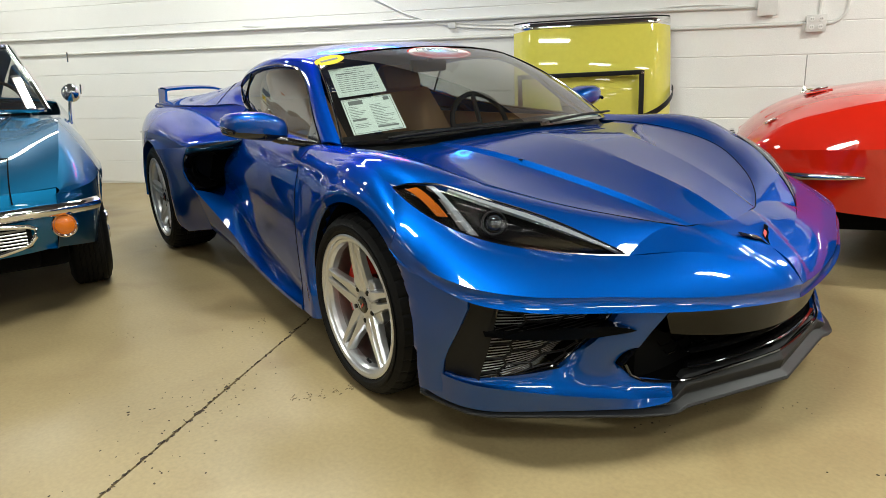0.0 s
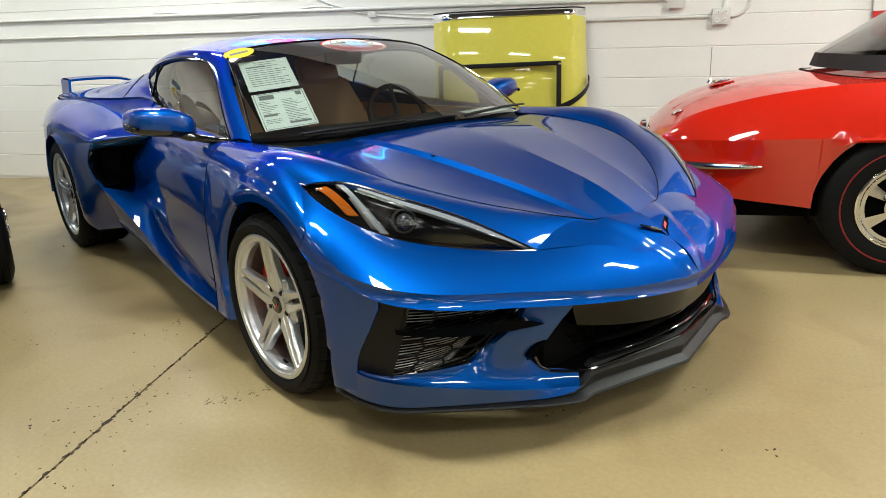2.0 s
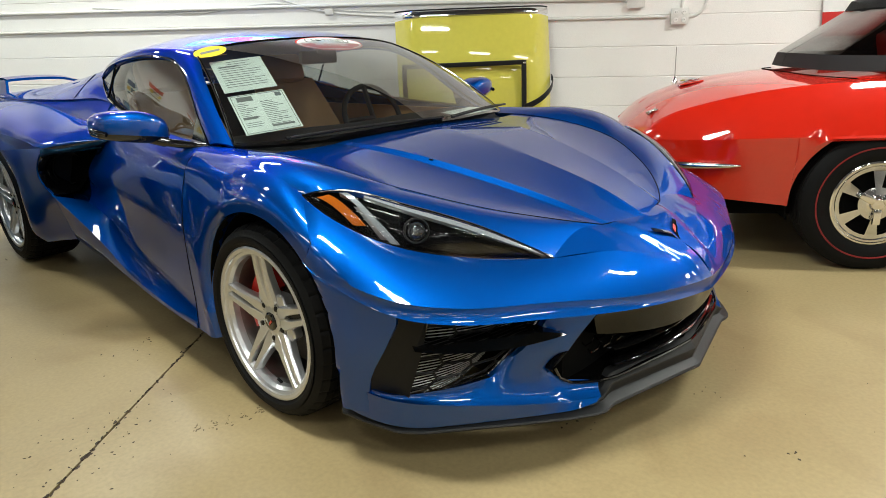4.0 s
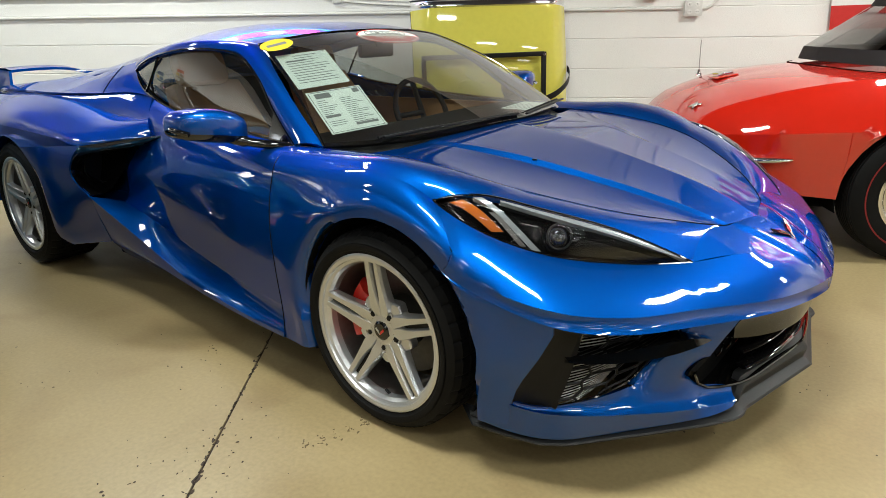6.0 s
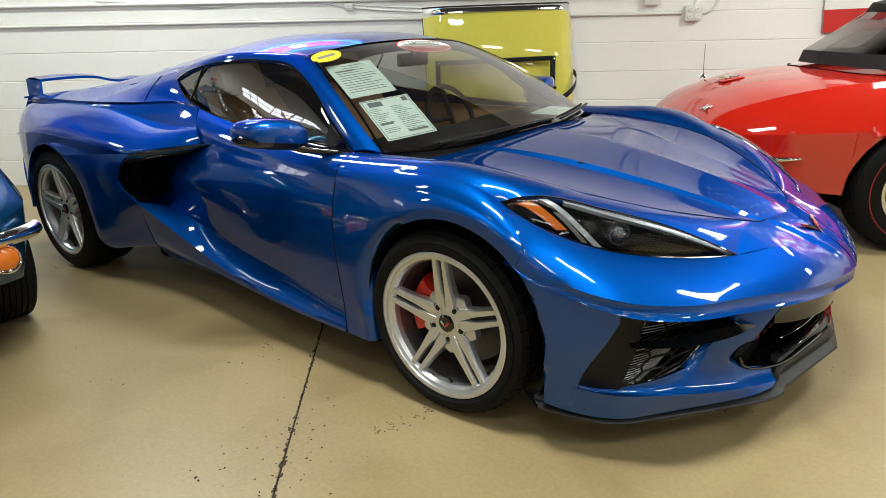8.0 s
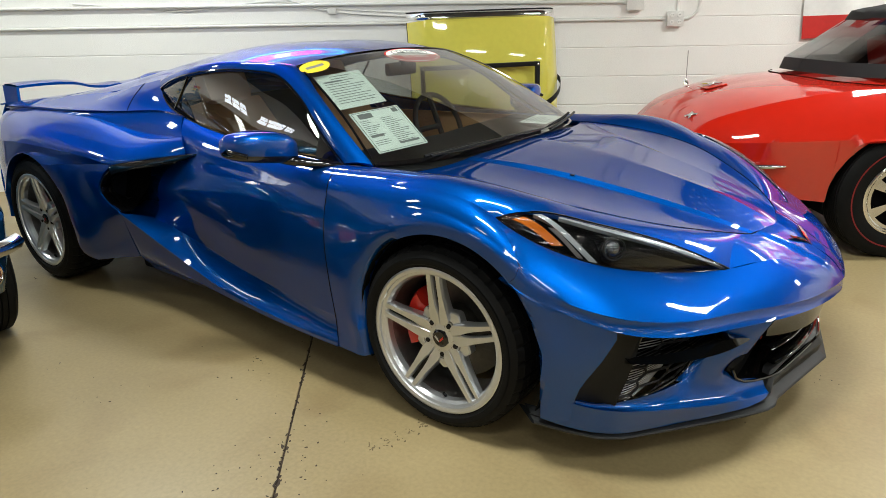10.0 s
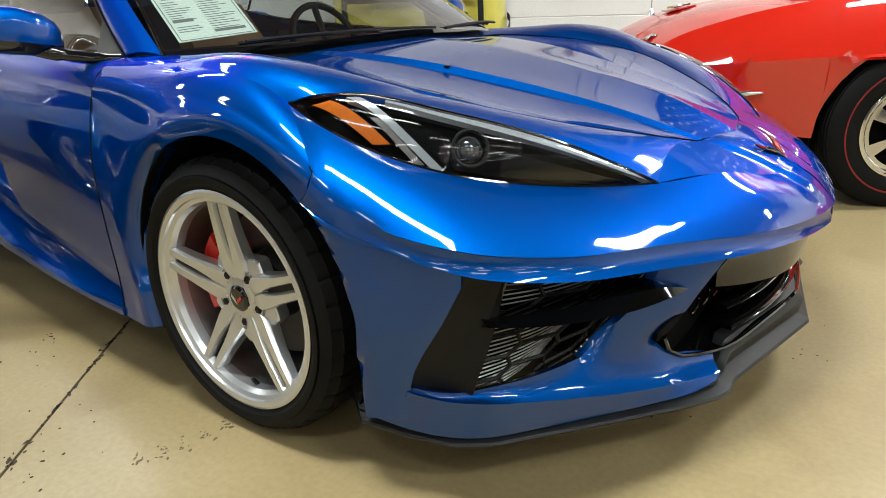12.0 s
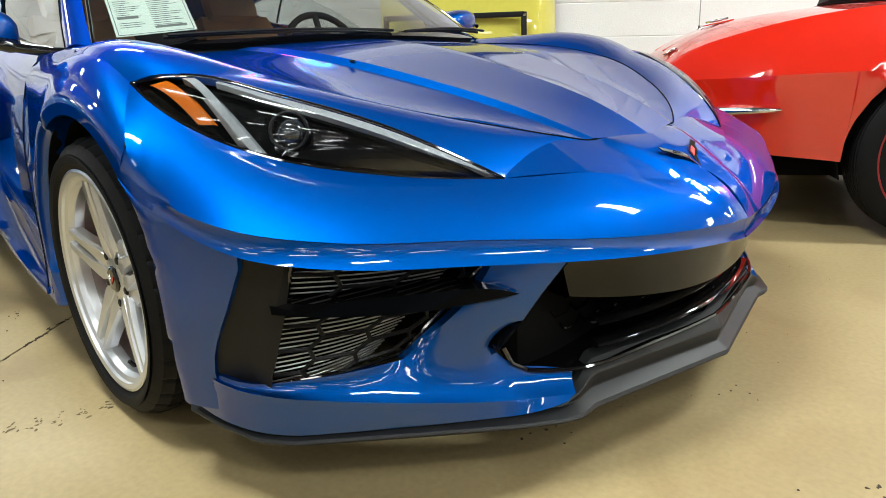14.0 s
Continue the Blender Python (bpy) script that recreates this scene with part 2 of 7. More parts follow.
def panel(name, grids, mat, parent, label="", thick=0.012, smooth=35, weld=0.0006, flip=False, relax=None):
    """A body panel: grids welded together, with its rim turned inwards by its thickness."""
    bm = bmesh.new()
    for g in grids:
        grid(bm, g)
    bmesh.ops.remove_doubles(bm, verts=bm.verts, dist=weld)
    if relax:
        soft = [v for v in bm.verts if not v.is_boundary and relax(v.co)]
        for step in range(24):
            bmesh.ops.smooth_vert(bm, verts=soft, factor=0.5, use_axis_x=True, use_axis_y=True, use_axis_z=True)
    loose = [f for f in bm.faces if f.calc_area() < 1e-9]
    bmesh.ops.delete(bm, geom=loose, context="FACES")
    bmesh.ops.recalc_face_normals(bm, faces=bm.faces)
    mid = Vector((-1.2, 0, 0.45))
    out = sum(((f.calc_center_median() - mid) * Vector((0.35, 1, 1.3))).dot(f.normal) * f.calc_area() for f in bm.faces)
    if (out < 0) != flip:
        bmesh.ops.reverse_faces(bm, faces=bm.faces)
    bm.normal_update()
    if thick:
        rim = [e for e in bm.edges if len(e.link_faces) == 1]
        nor = {v: v.normal.copy() for e in rim for v in e.verts}
        made = bmesh.ops.extrude_edge_only(bm, edges=rim)["geom"]
        old = {tuple(round(c, 6) for c in v.co): n for v, n in nor.items()}
        for v in made:
            if isinstance(v, bmesh.types.BMVert):
                n = old.get(tuple(round(c, 6) for c in v.co))
                if n:
                    v.co -= n * thick
        bmesh.ops.recalc_face_normals(bm, faces=bm.faces)
    return part(name, bm, mat, parent, label, smooth, normals=False)


def tube(name, pts, r, mat, parent, label="", n=40, seg=8, ends=True, flat=1.0):
    """A round bar along a smooth curve."""
    c = crom(pts, n) if n else np.array(pts, float)
    bm = bmesh.new()
    add_tube(bm, c, r, seg, flat)
    return part(name, bm, mat, parent, label, 50)


def add_tube(bm, c, r, seg=8, flat=1.0):
    rings = []
    for i, p in enumerate(c):
        d = Vector(c[min(i + 1, len(c) - 1)] - c[max(i - 1, 0)]).normalized()
        a = d.cross(Vector((0, 0, 1)))
        a = a.normalized() if a.length > 1e-4 else Vector((1, 0, 0))
        b = d.cross(a)
        ri = r[i] if hasattr(r, "__len__") else r
        rings.append([bm.verts.new(Vector(p) + a * (math.cos(k * math.tau / seg) * ri) + b * (math.sin(k * math.tau / seg) * ri * flat))
                      for k in range(seg)])
    for a, b in zip(rings, rings[1:]):
        for k in range(seg):
            bm.faces.new((a[k], a[(k + 1) % seg], b[(k + 1) % seg], b[k]))
    bm.faces.new(rings[0][::-1])
    bm.faces.new(rings[-1])


def revolve(bm, profile, seg=48, axis="y", start=0.0, end=math.tau):
    """Turns a profile of (radius, along) round the y axis."""
    full = abs(end - start - math.tau) < 1e-6
    steps = seg if full else seg + 1
    rings = []
    for k in range(steps):
        a = start + (end - start) * k / seg
        rings.append([bm.verts.new((math.cos(a) * r, h, math.sin(a) * r)) for r, h in profile])
    for k in range(seg):
        a, b = rings[k], rings[(k + 1) % steps]
        for i in range(len(profile) - 1):
            if profile[i][0] < 1e-6 and profile[i + 1][0] < 1e-6:
                continue
            bm.faces.new((a[i], a[i + 1], b[i + 1], b[i]))


def box(bm, size, at=(0, 0, 0), bevel=0.0, m=None):
    """A box with rounded edges, added to a bmesh."""
    geo = bmesh.ops.create_cube(bm, size=1.0)
    vs = geo["verts"]
    mat = Matrix.Translation(at) @ (m or Matrix()) @ Matrix.Diagonal((*size, 1))
    bmesh.ops.transform(bm, matrix=mat, verts=vs)
    if bevel:
        es = {e for v in vs for e in v.link_edges}
        bmesh.ops.bevel(bm, geom=list(es), offset=bevel, segments=2, affect="EDGES", profile=0.6)


def prism(bm, outline, depth_vec):
    """An outline of points pulled along a vector."""
    a = [bm.verts.new(p) for p in outline]
    b = [bm.verts.new(Vector(p) + Vector(depth_vec)) for p in outline]
    n = len(a)
    bm.faces.new(a)
    bm.faces.new(b[::-1])
    for i in range(n):
        bm.faces.new((a[i], b[i], b[(i + 1) % n], a[(i + 1) % n]))


# ---- the room ----


U0, U1, V0 = -9.5, 7.5, -23.0
# the saw cut in the floor runs across the room; its place is given along the wall
CUT = (Vector((-0.209, -1.446, 0)), Vector((0.652, -0.758, 0)))


def build_floor():
    fl = tagged(empty("floor"), "tan epoxy-coated concrete shop floor, worn and stained", "floor", kind="structure")
    d = CUT[1].normalized()
    n = Vector((-d.y, d.x, 0))
    far = 28.0
    side_a = [CUT[0] + d * far, CUT[0] + d * -far, CUT[0] + d * -far + n * 28, CUT[0] + d * far + n * 28]
    side_b = [CUT[0] + d * far, CUT[0] + d * -far, CUT[0] + d * -far - n * 28, CUT[0] + d * far - n * 28]
    w = 0.004
    for pts, s in ((side_a, 1), (side_b, -1)):
        pts = [p + n * (w * s if i < 2 else 0) for i, p in enumerate(pts)]
        bm = bmesh.new()
        prism(bm, [(p.x, p.y, -0.10) for p in pts], (0, 0, 0.10))
        part("slab", bm, FLOOR, fl, "", 0)
    bm = bmesh.new()
    e = [CUT[0] + d * far - n * w, CUT[0] + d * far + n * w, CUT[0] - d * far + n * w, CUT[0] - d * far - n * w]
    prism(bm, [(p.x, p.y, -0.08) for p in e], (0, 0, 0.074))
    part("joint_filler", bm, JOINT, fl, "dirty saw-cut joint", 0)
    # chipped edges and dirt along the joint, and a tread print
    rng = random.Random(5)
    bm = bmesh.new()

    def fleck(p, r, stretch=1.0, turn=None):
        k = rng.randint(5, 7)
        a0 = rng.uniform(0, math.pi) if turn is None else turn
        pts = []
        for q in range(k):
            a = math.tau * q / k
            x, y = r * stretch * rng.uniform(0.6, 1.2) * math.cos(a), r * rng.uniform(0.5, 1.1) * math.sin(a)
            pts.append((p.x + x * math.cos(a0) - y * math.sin(a0), p.y + x * math.sin(a0) + y * math.cos(a0), 0.0004))
        prism(bm, pts, (0, 0, 0.0008))
    turn = math.atan2(d.y, d.x)
    for i in range(330):
        a = rng.uniform(-2.2, 3.0)
        fleck(CUT[0] + d * a + n * rng.gauss(0, 0.0045), rng.uniform(0.0025, 0.0075), rng.uniform(1.0, 3.0), turn + rng.uniform(-0.4, 0.4))
    for i in range(55):
        fleck(CUT[0] + d * rng.gauss(0.15, 0.25) + n * rng.gauss(0.02, 0.09), rng.uniform(0.0012, 0.004), rng.uniform(1, 2.4))
    chips = part("joint_chips", bm, JOINT, fl, "dark chips and grit along the joint", 0)
    tagged(chips, kind="stuff")
    bm = bmesh.new()
    a, b = Vector((-0.085, -1.15, 0)), Vector((-0.028, -0.908, 0))
    w = (b - a).normalized()
    v = Vector((-w.y, w.x, 0))
    for i in range(6):
        for k in range(14):
            if rng.random() < 0.8:
                fleck(a + (b - a) * (i / 5 + rng.gauss(0, 0.035)) + v * rng.gauss(0, 0.016), rng.uniform(0.0012, 0.0042), rng.uniform(1, 2.4), math.atan2(w.y, w.x) + rng.choice((0.6, -0.6, 1.2)))
    tread = part("tread_print", bm, TREAD, fl, "faint dark tyre tread print", 0)
    tagged(tread, kind="stuff")
    return fl


build_floor()


def plain_wall(name, u0, v0, u1, v1, mat, label):
    bm = bmesh.new()
    d = Vector((u1 - u0, v1 - v0, 0)).normalized()
    n = Vector((-d.y, d.x, 0)) * 0.15
    pts = [(u0, v0, -0.05), (u1, v1, -0.05), (u1 + n.x, v1 + n.y, -0.05), (u0 + n.x, v0 + n.y, -0.05)]
    prism(bm, pts, (0, 0, CEIL + 0.1))
    ob = part(name, bm, mat, None, "", 0)
    ob.matrix_world = ROOM
    return tagged(ob, label, "wall", kind="structure")


plain_wall("wall_south", U1, V0, U0, V0, GREYWALL, "plain grey painted shop wall")
# unseen, made white to throw fill light on the car's front
plain_wall("wall_east", U1, 0.15, U1, V0, WALLPAINT, "unseen side wall, white to bounce light onto the car")
plain_wall("wall_west", U0, V0, U0, 0.15, WALLPAINT, "plain unseen side wall, white to bounce light onto the car")
bm = bmesh.new()
box(bm, (U1 - U0 + 0.4, -V0 + 0.4, 0.12), ((U0 + U1) / 2, V0 / 2, CEIL + 0.11))
ob = part("ceiling", bm, CEILPAINT, None, "", 0)
ob.matrix_world = ROOM
tagged(ob, "plain dark painted shop ceiling", "ceiling", kind="structure")


def ceiling_light(u, v, glow=None):
    """A wraparound fluorescent fixture hung under the ceiling."""
    ob = tagged(empty("ceiling_light"), "white wraparound fluorescent fixture hung under the ceiling", "ceiling light", "shop ceiling lights")
    ob.matrix_world = ROOM @ pose(u, v, CEIL - 0.45)
    bm = bmesh.new()
    box(bm, (1.22, 0.24, 0.06), (0, 0, 0), 0.02)
    part("diffuser", bm, glow or DIFFUSER, ob, "glowing white diffuser", 40)
    for x in (-0.62, 0.62):
        bm = bmesh.new()
        box(bm, (0.02, 0.25, 0.07), (x, 0, 0), 0.004)
        part("end_cap", bm, CONDUIT, ob, "white metal end cap", 30)
        tube("hanger_rod", [(x * 0.8, 0, 0.03), (x * 0.8, 0, 0.25), (x * 0.8, 0, 0.45)], 0.004, STEEL, ob, "thin steel hanger rod", n=3, seg=6)
    return ob


DIFFUSER = emitter("fluorescent_diffuser", (1.0, 0.97, 0.90), 2.0)
FARDIFFUSER = emitter("bright_fluorescent_diffuser", (1.0, 0.98, 0.90), 14.0)
# the lamps added for brightness get a fixture too
for u, v, watts in LAMPS:
    ceiling_light(u, v)
for u, v in FAR_LAMPS:
    ceiling_light(u, v, FARDIFFUSER)

# posters and a small window on the white side wall
def side_poster(v, z, w, h, tone, tilt=0.0):
    ob = tagged(empty("wall_poster"), "printed paper poster pinned on the white side wall", "poster", "posters on the side wall")
    ob.matrix_world = ROOM @ pose(U0 + 0.005, v, z, 90, 0, 90) @ pose(0, 0, 0, 0, 0, tilt)
    bm = bmesh.new()
    box(bm, (w, h, 0.004), (0, 0, 0.002))
    part("sheet", bm, PAPER, ob, "white poster sheet", 0)
    for k, (x, y, a, b) in enumerate(((0, 0.28, 0.8, 0.3), (-0.2, -0.1, 0.4, 0.25), (0.22, -0.1, 0.36, 0.25), (0, -0.36, 0.8, 0.1))):
        bm = bmesh.new()
        box(bm, (a * w, b * h, 0.003), (x * w, y * h, 0.0055))
        part("print_block", bm, (tone, INK, YELLOWINK, INK)[k], ob, "dark printed block", 0)


for v, z, w, h, tone, tilt in ((-0.35, 1.75, 0.5, 0.7, INK, 4), (-0.95, 1.55, 0.45, 0.6, YELLOWINK, -6), (-1.5, 1.8, 0.6, 0.8, INK, 3), (-1.25, 2.35, 0.4, 0.5, REDINK, -3)):
    side_poster(v, z, w, h, tone, tilt)
pane_glow = emitter("daylit_window_pane", (0.9, 0.95, 1.0), 5.0)
wnd = tagged(empty("window_1"), "small white six-pane window in the side wall", "window", kind="structure")
wnd.matrix_world = ROOM @ pose(U0 + 0.004, -2.6, 2.55, 90, 0, 90) @ Matrix.Scale(0.55, 4)
bm = bmesh.new()
for x in (-0.5, -0.167, 0.167, 0.5):
    box(bm, (0.045, 0.84, 0.04), (x, 0, 0.02), 0.004)
for y in (-0.40, 0.0, 0.40):
    box(bm, (1.04, 0.045, 0.036), (0, y, 0.02), 0.004)
part("window_frame", bm, CONDUIT, wnd, "white window frame with glazing bars", 20)
for x in (-0.333, 0, 0.333):
    for y in (-0.2, 0.2):
        bm = bmesh.new()
        box(bm, (0.29, 0.36, 0.008), (x, y, 0.008))
        part("pane", bm, pane_glow, wnd, "bright daylit pane", 0)

# neon sign high on the block wall
neon = tagged(empty("neon_sign"), "pink and blue glowing neon tube sign high on the wall", "neon sign")
neon.matrix_world = ROOM
NEONS = {"blue": emitter("blue_neon", (0.05, 0.35, 1.0), 12), "pink": emitter("pink_neon", (1.0, 0.08, 0.45), 12), "white": emitter("white_neon", (0.7, 0.9, 1.0), 10)}
tube("neon_oval", [(-3.5 + 0.85 * math.cos(a), -0.06, 2.55 + 0.27 * math.sin(a)) for a in np.linspace(0, math.tau, 41)], 0.016, NEONS["blue"], neon, "blue neon oval", n=60, seg=6)
for k in range(6):
    x = -4.08 + k * 0.20
    tube("neon_stroke", [(x, -0.06, 2.44), (x + 0.04, -0.06, 2.66), (x + 0.09, -0.06, 2.45), (x + 0.14, -0.06, 2.65)], 0.013, NEONS["pink" if k % 3 else "white"], neon, "pink neon stroke", n=16, seg=6)
# ---- the blue sports car ----
# half width is written positive and mirrored; x forwards from the front axle
car = empty("sports_car")
tagged(car, "glossy blue mid-engine sports coupe with silver five-spoke wheels", "car")

SIDES = ((1, "left"), (-1, "right"))


FENDER_EDGE = [(-0.33, 0.69, 0.80), (-0.20, 0.69, 0.80), (0.08, 0.675, 0.778), (0.34, 0.61, 0.733), (0.55, 0.47, 0.672), (0.69, 0.32, 0.628), (0.775, 0.185, 0.595)]
HOOD_EDGE = [(-0.25, 0.689, 0.80), (-0.16, 0.688, 0.797), (0.08, 0.675, 0.778), (0.34, 0.61, 0.733), (0.55, 0.47, 0.672), (0.69, 0.32, 0.628), (0.775, 0.185, 0.595)]
CREST = [(-0.50, 0.765, 0.822), (-0.20, 0.775, 0.827), (0.02, 0.79, 0.83), (0.17, 0.80, 0.806), (0.30, 0.79, 0.762)]
LAMP_UP = [(0.215, 0.871, 0.745), (0.30, 0.80, 0.757), (0.465, 0.70, 0.715), (0.62, 0.585, 0.655), (0.735, 0.495, 0.59), (0.778, 0.449, 0.557)]
LAMP_LOW = [(0.215, 0.871, 0.745), (0.34, 0.84, 0.675), (0.50, 0.765, 0.615), (0.66, 0.60, 0.572), (0.778, 0.449, 0.557)]
ARCH_F, ARCH_R = (0.055, 0.335, 0.352), (-2.665, 0.345, 0.385)


def arch(c, y, a0, a1, n, dr=0.0):
    """Points round a wheel arch: from angle a0 to a1 in degrees, 0 forwards and 90 up."""
    return np.array([(c[0] + (c[2] + dr) * math.cos(radians(a)), y, c[1] + (c[2] + dr) * math.sin(radians(a))) for a in np.linspace(a0, a1, n)])


# hood, from its right edge over the two ridges to its left edge
HOOD_ROWS = [
    HOOD_EDGE,
    [(-0.215, 0.575, 0.800), (0.05, 0.55, 0.772), (0.35, 0.46, 0.718), (0.60, 0.33, 0.650), (0.74, 0.235, 0.610)],
    [(-0.20, 0.425, 0.805), (0.10, 0.372, 0.772), (0.40, 0.300, 0.709), (0.64, 0.232, 0.643), (0.775, 0.185, 0.595)],
    [(-0.19, 0.398, 0.811), (0.10, 0.348, 0.785), (0.40, 0.278, 0.722), (0.64, 0.212, 0.653), (0.780, 0.165, 0.597)],
    [(-0.17, 0.22, 0.820), (0.12, 0.19, 0.788), (0.42, 0.15, 0.720), (0.66, 0.11, 0.649), (0.800, 0.08, 0.592)],
    [(-0.155, 0.0, 0.826), (0.14, 0.0, 0.794), (0.44, 0.0, 0.726), (0.68, 0.0, 0.654), (0.82, 0.0, 0.587)],
]
hood = np.concatenate([skin(HOOD_ROWS[0:3], 40, 14)[:-1], skin(HOOD_ROWS[2:4], 40, 4)[:-1], skin(HOOD_ROWS[3:], 40, 14)])
panel("hood", [hood, mirrored(hood)], BLUE, car, thick=0.02, smooth=9)

# front fender top, between the hood and the headlight
inner = crom(FENDER_EDGE, 60)
outer = np.concatenate([crom(CREST[:-1] + [(0.30, 0.80, 0.757)], 34)[:-1], crom(LAMP_UP[1:], 27)])
mid = inner * 0.5 + outer * 0.5 + np.array([0, 0, 1]) * (0.012 * np.sin(np.linspace(0, 1, 60) * np.pi))[:, None]
fender_top = skin([inner, mid, outer], 60, 9)

# fender side round the wheel arch, from the door to the bumper cut
N_ARCH = 34
crest_side = crom(CREST[:-1] + [(0.30, 0.80, 0.757)], N_ARCH)
brim = crom([(-0.486, 0.851, 0.786), (-0.20, 0.862, 0.800), (0.0, 0.874, 0.806), (0.13, 0.88, 0.786), (0.215, 0.871, 0.745)], N_ARCH)
shoulder = crom([(-0.475, 0.885, 0.735), (-0.20, 0.914, 0.745), (0.04, 0.929, 0.755), (0.20, 0.938, 0.715), (0.335, 0.942, 0.64)], N_ARCH)
upper = np.concatenate([skin([crest_side, crest_side * 0.5 + brim * 0.5 + np.array([0, 0.006, 0.008]), brim], N_ARCH, 6)[:-1],
                        skin([brim, brim * 0.45 + shoulder * 0.55 + np.array([0.007, 0.006, 0.006]), shoulder], N_ARCH, 14)])
arch_top = arch(ARCH_F, 0.952, 163, 45, N_ARCH)
arch_out = arch(ARCH_F, 0.953, 163, 45, N_ARCH, 0.034)
side_a = np.concatenate([skin([shoulder, shoulder * 0.4 + arch_out * 0.6 + np.array([0, 0.003, 0]), arch_out], N_ARCH, 7)[:-1], skin([arch_out, arch_top], N_ARCH, 4)[:-1], skin([arch_top, arch(ARCH_F, 0.90, 163, 45, N_ARCH, 0.004)], N_ARCH, 3)])
# rear leg of the fender, behind the wheel down to the sill
leg_f = crom([tuple(arch_top[0]), (-0.292, 0.952, 0.33), (-0.288, 0.952, 0.19)], 16)
leg_fi = leg_f + np.array([0.02, -0.05, 0])
leg_r = crom([tuple(shoulder[0]), (-0.475, 0.915, 0.60), (-0.455, 0.928, 0.42), (-0.43, 0.935, 0.28), (-0.42, 0.945, 0.19)], 16)
leg = skin([leg_r, leg_r * 0.5 + leg_f * 0.5 + np.array([0, 0.003, 0]), leg_f, leg_fi], 16, len(side_a))
shift = side_a[:, 0] - leg[:, 0]
for q in range(10):
    leg[:, q] += shift * (1 - q / 10) ** 2

# bumper corner, in front of the wheel up to the headlight and the nose
BROW = [(0.335, 0.942, 0.64), (0.43, 0.942, 0.572), (0.62, 0.905, 0.53), (0.74, 0.80, 0.508), (0.85, 0.60, 0.487), (0.985, 0.30, 0.452), (1.045, 0.0, 0.432)]
BROW_LOW = [(0.305, 0.948, 0.584), (0.40, 0.944, 0.545), (0.62, 0.895, 0.488), (0.735, 0.79, 0.468), (0.84, 0.60, 0.448), (0.975, 0.30, 0.418), (1.036, 0.0, 0.392)]
NB = 100
brow, brow_low = crom(BROW, NB), crom(BROW_LOW, NB)
nose_up = crom([(0.215, 0.871, 0.745), (0.34, 0.84, 0.675), (0.50, 0.765, 0.615), (0.66, 0.60, 0.572), (0.778, 0.449, 0.557), (0.86, 0.29, 0.552), (0.93, 0.13, 0.522), (0.945, 0.0, 0.517)], NB)
nose_mid = nose_up * 0.45 + brow * 0.55 + np.array([0.007, 0.006, 0.006])
nose = skin([nose_up, nose_mid, brow], NB, 14)
cut = brow * 0.93 + brow_low * 0.07 + np.array([-0.003, -0.002, 0])
brow_out = brow_low + np.array([0.020, 0.012, 0]) * (np.clip(0.35 + brow_low[:, 1] / 0.7, 0.35, 1.0) * np.clip(np.arange(NB) / 34, 0, 1))[:, None]
nose_brow = np.concatenate([skin([brow, cut], NB, 3)[:-1], skin([cut, cut * 0.5 + brow_out * 0.5 + np.array([-0.003, -0.002, 0]), brow_out], NB, 7)[:-1], skin([brow_out, brow_low + np.array([-0.05, -0.02, -0.004])], NB, 3)])
# nose top between the hood front edge and the emblem
nt_a = crom([(0.778, 0.449, 0.557), (0.86, 0.29, 0.552), (0.93, 0.13, 0.522), (0.945, 0.0, 0.517)], 40)
nt_b = crom([(0.69, 0.32, 0.628), (0.775, 0.185, 0.595), (0.80, 0.08, 0.590), (0.82, 0.0, 0.584)], 40)
nt_c = crom([(0.735, 0.40, 0.59), (0.82, 0.24, 0.574), (0.868, 0.105, 0.558), (0.885, 0.0, 0.554)], 40)
nose_top = skin([nt_b, nt_c, nt_a], 40, 8)


def beak(g):
    """Lifts the middle of the nose between the two creases that run on from the hood ridges."""
    yr = np.interp(g[..., 0], [0.76, 0.80, 1.04], [0.17, 0.15, 0.05])
    t = np.clip((yr - g[..., 1] + 0.008) / 0.016, 0, 1)
    g = g.copy()
    g[..., 2] += 0.008 * t * t * (3 - 2 * t) * np.clip((g[..., 0] - 0.77) / 0.05, 0, 1) * np.clip((1.06 - g[..., 0]) / 0.06, 0, 1)
    return g


nose, nose_top = beak(nose), beak(nose_top)
# the brow starts flush with the fender's arch edge
seam = crom([tuple(shoulder[-1]), tuple(shoulder[-1] * 0.4 + arch_out[-1] * 0.6), tuple(arch_out[-1]), tuple(arch_top[-1])], 9)
shift = seam - nose_brow[:9, 0]
for q in range(12):
    nose_brow[:9, q] += shift * (1 - q / 12) ** 2
# the crease fades out towards the wheel arch
flow = np.concatenate([nose, nose_brow[1:9]])
fade = (np.clip(np.arange(NB) / 5, 0, 1) * np.clip((13 - np.arange(NB)) / 9, 0, 1))[None, :, None]
for q in range(26):
    flow[1:-1] += 0.5 * fade * ((flow[2:] + flow[:-2]) / 2 - flow[1:-1])
nose, nose_brow[:9] = flow[:len(nose)], flow[len(nose) - 1:]

for s, g in SIDES:
    k = np.array([1, s, 1])
    panel("front_fender", [fender_top * k, upper * k, side_a * k, leg * k], BLUE, car, thick=0.012, smooth=26, relax=lambda p: p.x < -0.12 and 0.30 < p.z < 0.80 and abs(p.y) > 0.85)
bump = [nose, nose_brow, nose_top]
